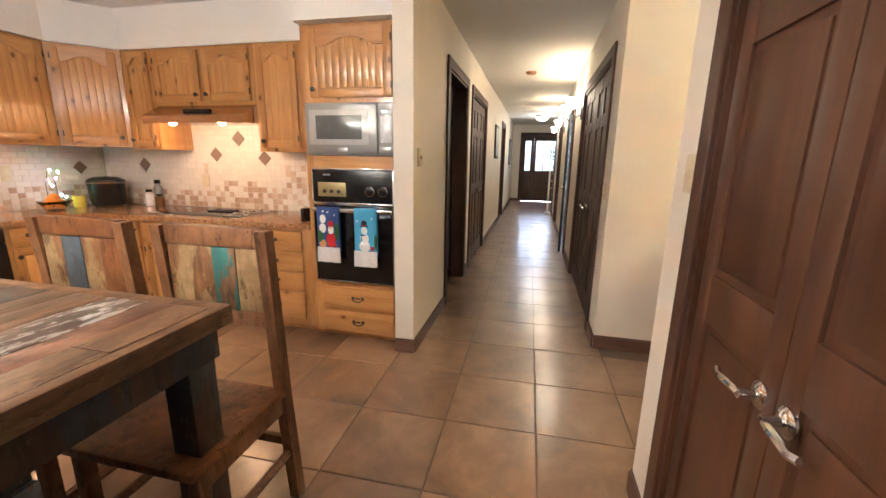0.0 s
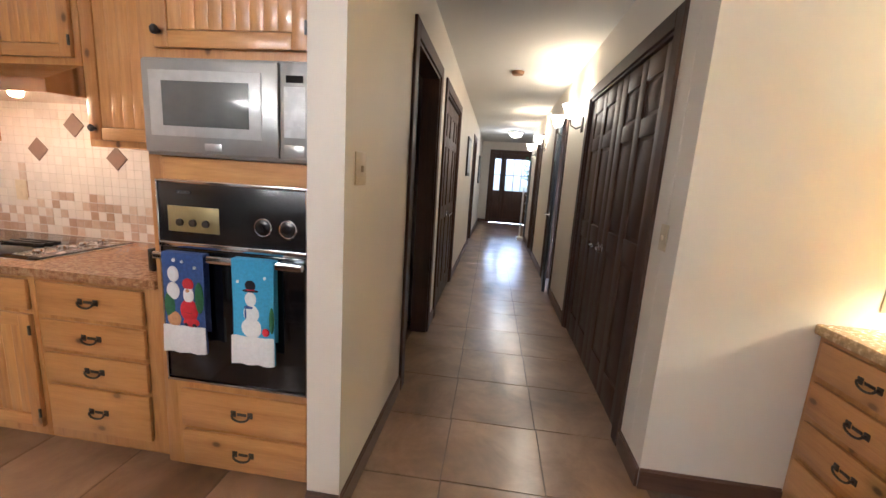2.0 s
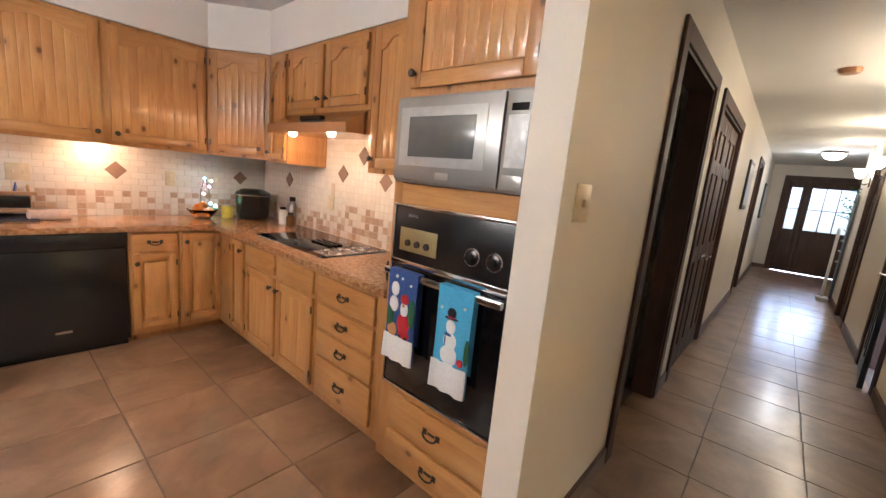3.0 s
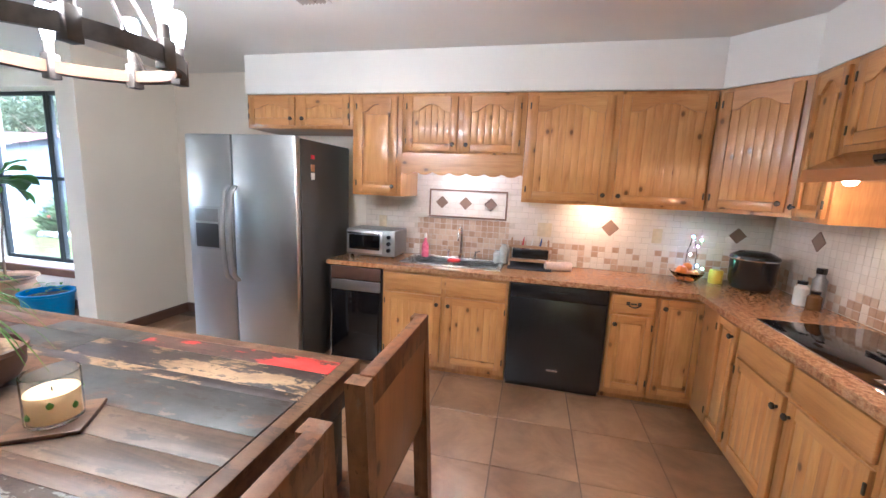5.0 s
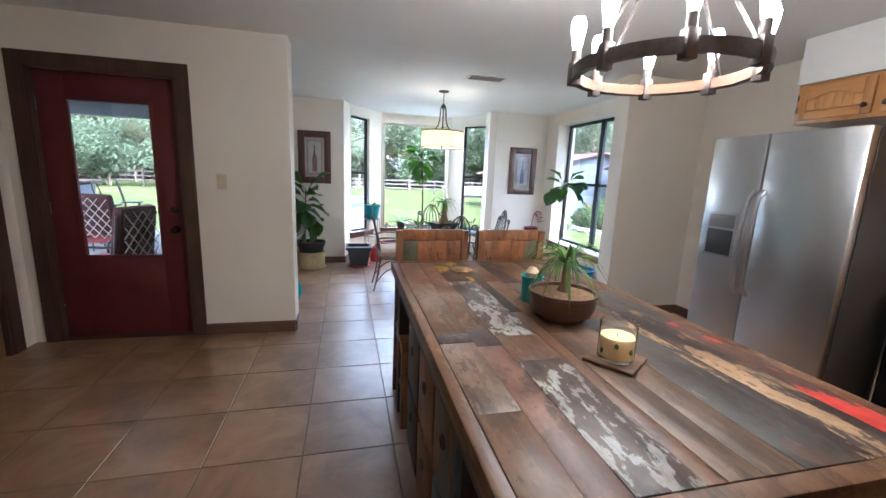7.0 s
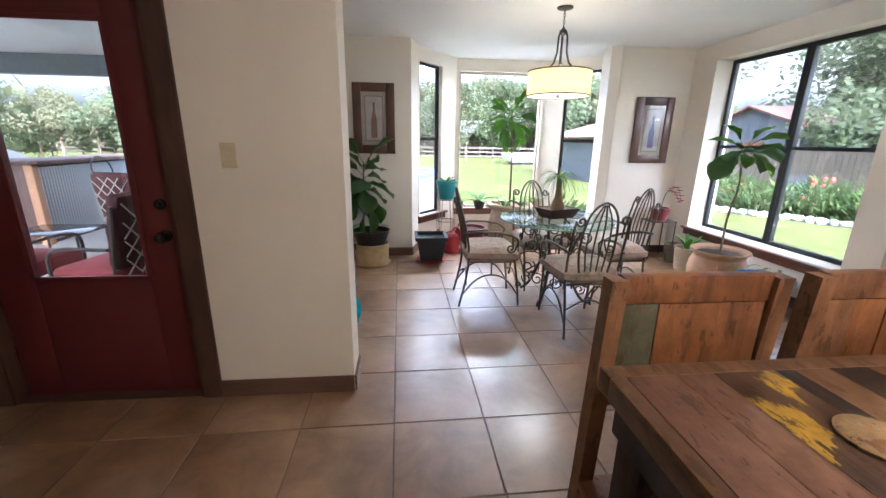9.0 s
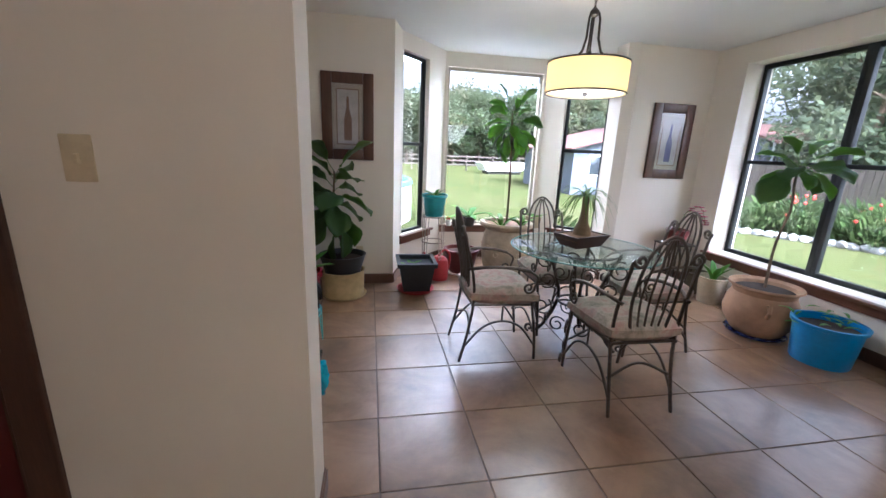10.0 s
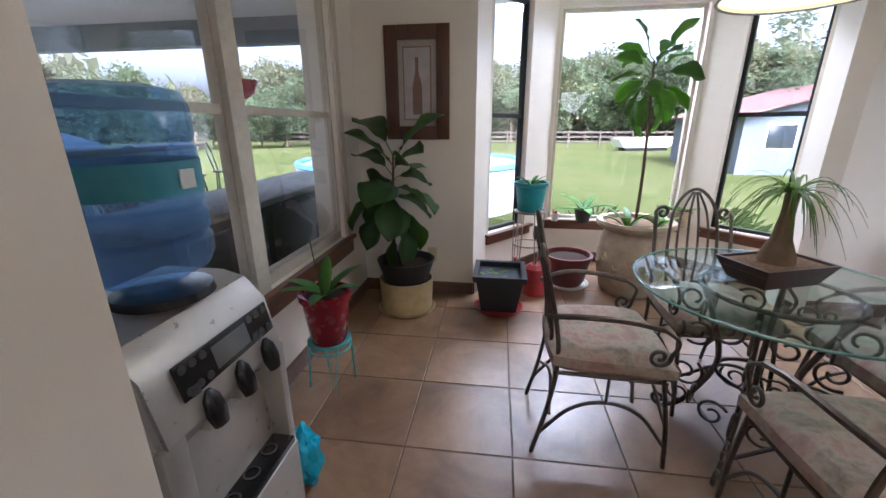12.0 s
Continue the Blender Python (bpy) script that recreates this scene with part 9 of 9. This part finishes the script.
for s in (0, 1):
    x0, x1 = ((-0.4, 4.5) if s == 0 else (9.4, 4.5))
    slab(bm, [(x0, 2.02), (x1, 3.33), (x1, 3.40), (x0, 2.09)], -0.3, 6.5)
part("roof", bm, RUST, sh_)
wn_ = part("window", box_bm((7.3, 6.03, 0.95), (8.2, 6.08, 1.75), 0.01), plain("dark shed window", (0.03, 0.035, 0.04), 0.15), sh_)
part("window_frame", box_bm((7.22, 6.025, 0.88), (8.28, 6.05, 1.82)), PLASTIC_W, sh_)
part("door", box_bm((1.0, 6.03, 0.0), (2.1, 6.07, 1.95), 0.01), plain("brown shed door", (0.2, 0.1, 0.06), 0.7), sh_)
# above-ground pool
POOLW = plain("white pool wall panel", (0.55, 0.58, 0.62), 0.5, 0, 0.1, 3)
pl = thing("swimming_pool", "round above-ground pool with blue water", "pool", (1.35, -11.6, G))
n = 48
bm = bmesh.new()
rings = [[bm.verts.new((r * math.cos(2 * math.pi * i / n), r * math.sin(2 * math.pi * i / n), z)) for i in range(n)] for r, z in ((2.75, 0), (2.75, 0.92), (2.62, 0.92), (2.62, 0))]
for k in range(3):
    for i in range(n):
        bm.faces.new((rings[k][i], rings[k][(i + 1) % n], rings[k + 1][(i + 1) % n], rings[k + 1][i]))
part("wall", bm, POOLW, pl)
part("rim", tube(bmesh.new(), [(2.70 * math.cos(2 * math.pi * i / n), 2.70 * math.sin(2 * math.pi * i / n), 0.94) for i in range(n)], 0.08, 6, True), plain("blue pool rim", (0.10, 0.24, 0.45), 0.4), pl)
part("water", lathe(bmesh.new(), [(0, 0.70), (2.61, 0.70), (2.61, 0.74), (0, 0.74)], seg=48), plain("pool water", (0.05, 0.28, 0.36), 0.05), pl)
bo = thing("parked_boat", "small white boat parked on the lawn", "boat", (-12.5, -33.0, G), 12)
bm = bmesh.new()
slab(bm, [(0, 0.5), (0.5, 0.25), (3.6, 0.25), (4.0, 0.85), (0, 0.95)], -0.7, 0.7)
part("hull", bm, PLASTIC_W, bo)
part("trailer", box_bm((0.3, -0.5, 0.0), (3.4, 0.5, 0.26), 0.05), DARKGREY, bo)
# small grey garden shed behind the planted bed
gs = thing("garden_shed", "small grey-blue garden shed with brown door and red roof", "shed", (-14.0, -14.96, G))
part("wall", box_bm((-3.2, -2.1, 0), (0.0, 2.1, 2.55)), SIDING, gs)
bm = bmesh.new()
slab(bm, [(-2.1, 2.55), (2.1, 2.55), (0, 3.22)], 0.0, 3.2)
bm.transform(Matrix.Rotation(radians(90), 4, "Z"))
part("gable", bm, SIDING, gs)
for s in (-1, 1):
    bm = bmesh.new()
    slab(bm, [(0, 3.23), (s * 2.4, 2.46), (s * 2.4, 2.52), (0, 3.30)], -0.3, 3.4)
    bm.transform(Matrix.Rotation(radians(90), 4, "Z"))
    part("roof", bm, RUST, gs)
part("door", box_bm((0.001, -0.2, 0.05), (0.05, 0.7, 1.95), 0.01), C_BROWN, gs)
for y_ in (-2.1, 2.02):
    part("corner_board", box_bm((-0.02, y_, 0.0), (0.03, y_ + 0.08, 2.52)), PATW, gs)

# unseen roof deck closes the house; lengthened to y 17 to block sun into the foyer
structure("house_roof", bx(bmesh.new(), (-5.0, -6.6, H + 0.13), (2.4, 17.0, H + 0.3)), RUST, "low unseen roof deck, extended past the front door against sun", "roof")

# ---- floor tiles: one mesh, many objects ----
S, GX, GY, LEAN = 0.4600, -0.467, -2.764, 0.0125
gap = 0.003
tm = bmesh.new()
bx(tm, (-S / 2 + gap, -S / 2 + gap, -0.004), (S / 2 - gap, S / 2 - gap, 0.0), 0.0)
bmesh.ops.bevel(tm, geom=[e for e in tm.edges if e.verts[0].co.z > -0.001 and e.verts[1].co.z > -0.001], offset=0.002, segments=1, affect="EDGES")
tile_mesh = bpy.data.meshes.new("tile")
tm.to_mesh(tile_mesh)
tm.free()
tile_mesh.materials.append(TILE)
far = bmesh.new()


def in_plan(x, y):
    if y > 2.6:
        return (-1.1 < x < 0.45 or (x > 0 and y > 10.4) or (x > 0.2 and y < 3.0) or (x < -1.0 and y < 3.2)) and x < 1.9
    if y > -2.3:
        return -4.0 < x < 1.9
    if y > -5.1:
        return -4.2 < x < 0.5
    return -3.2 < x < -0.5 and y > -6.1


count = 0
for i in range(-9, 6):
    for j in range(-8, 37):
        x, y = GX + S * (i + 0.5) - LEAN * S * (j + 0.5), GY + S * (j + 0.5) + LEAN * S * (i + 0.5)
        if not in_plan(x, y):
            continue
        if -5.4 < y < 2.9 and -3.9 < x < 1.0 and count < 300:
            o = new("tile", tile_mesh)
            o.parent = floor_bed
            o.location = (x, y, 0)
            o.rotation_euler = (0, 0, (i * 7 + j * 3) % 4 * math.pi / 2 + LEAN)
            count += 1
        else:
            bx(far, (x - S / 2 + gap, y - S / 2 + gap, -0.004), (x + S / 2 - gap, y + S / 2 - gap, 0.0))
o = part("outer_tiles", far, TILE, floor_bed, smooth=False)
tagged(o, kind="stuff")
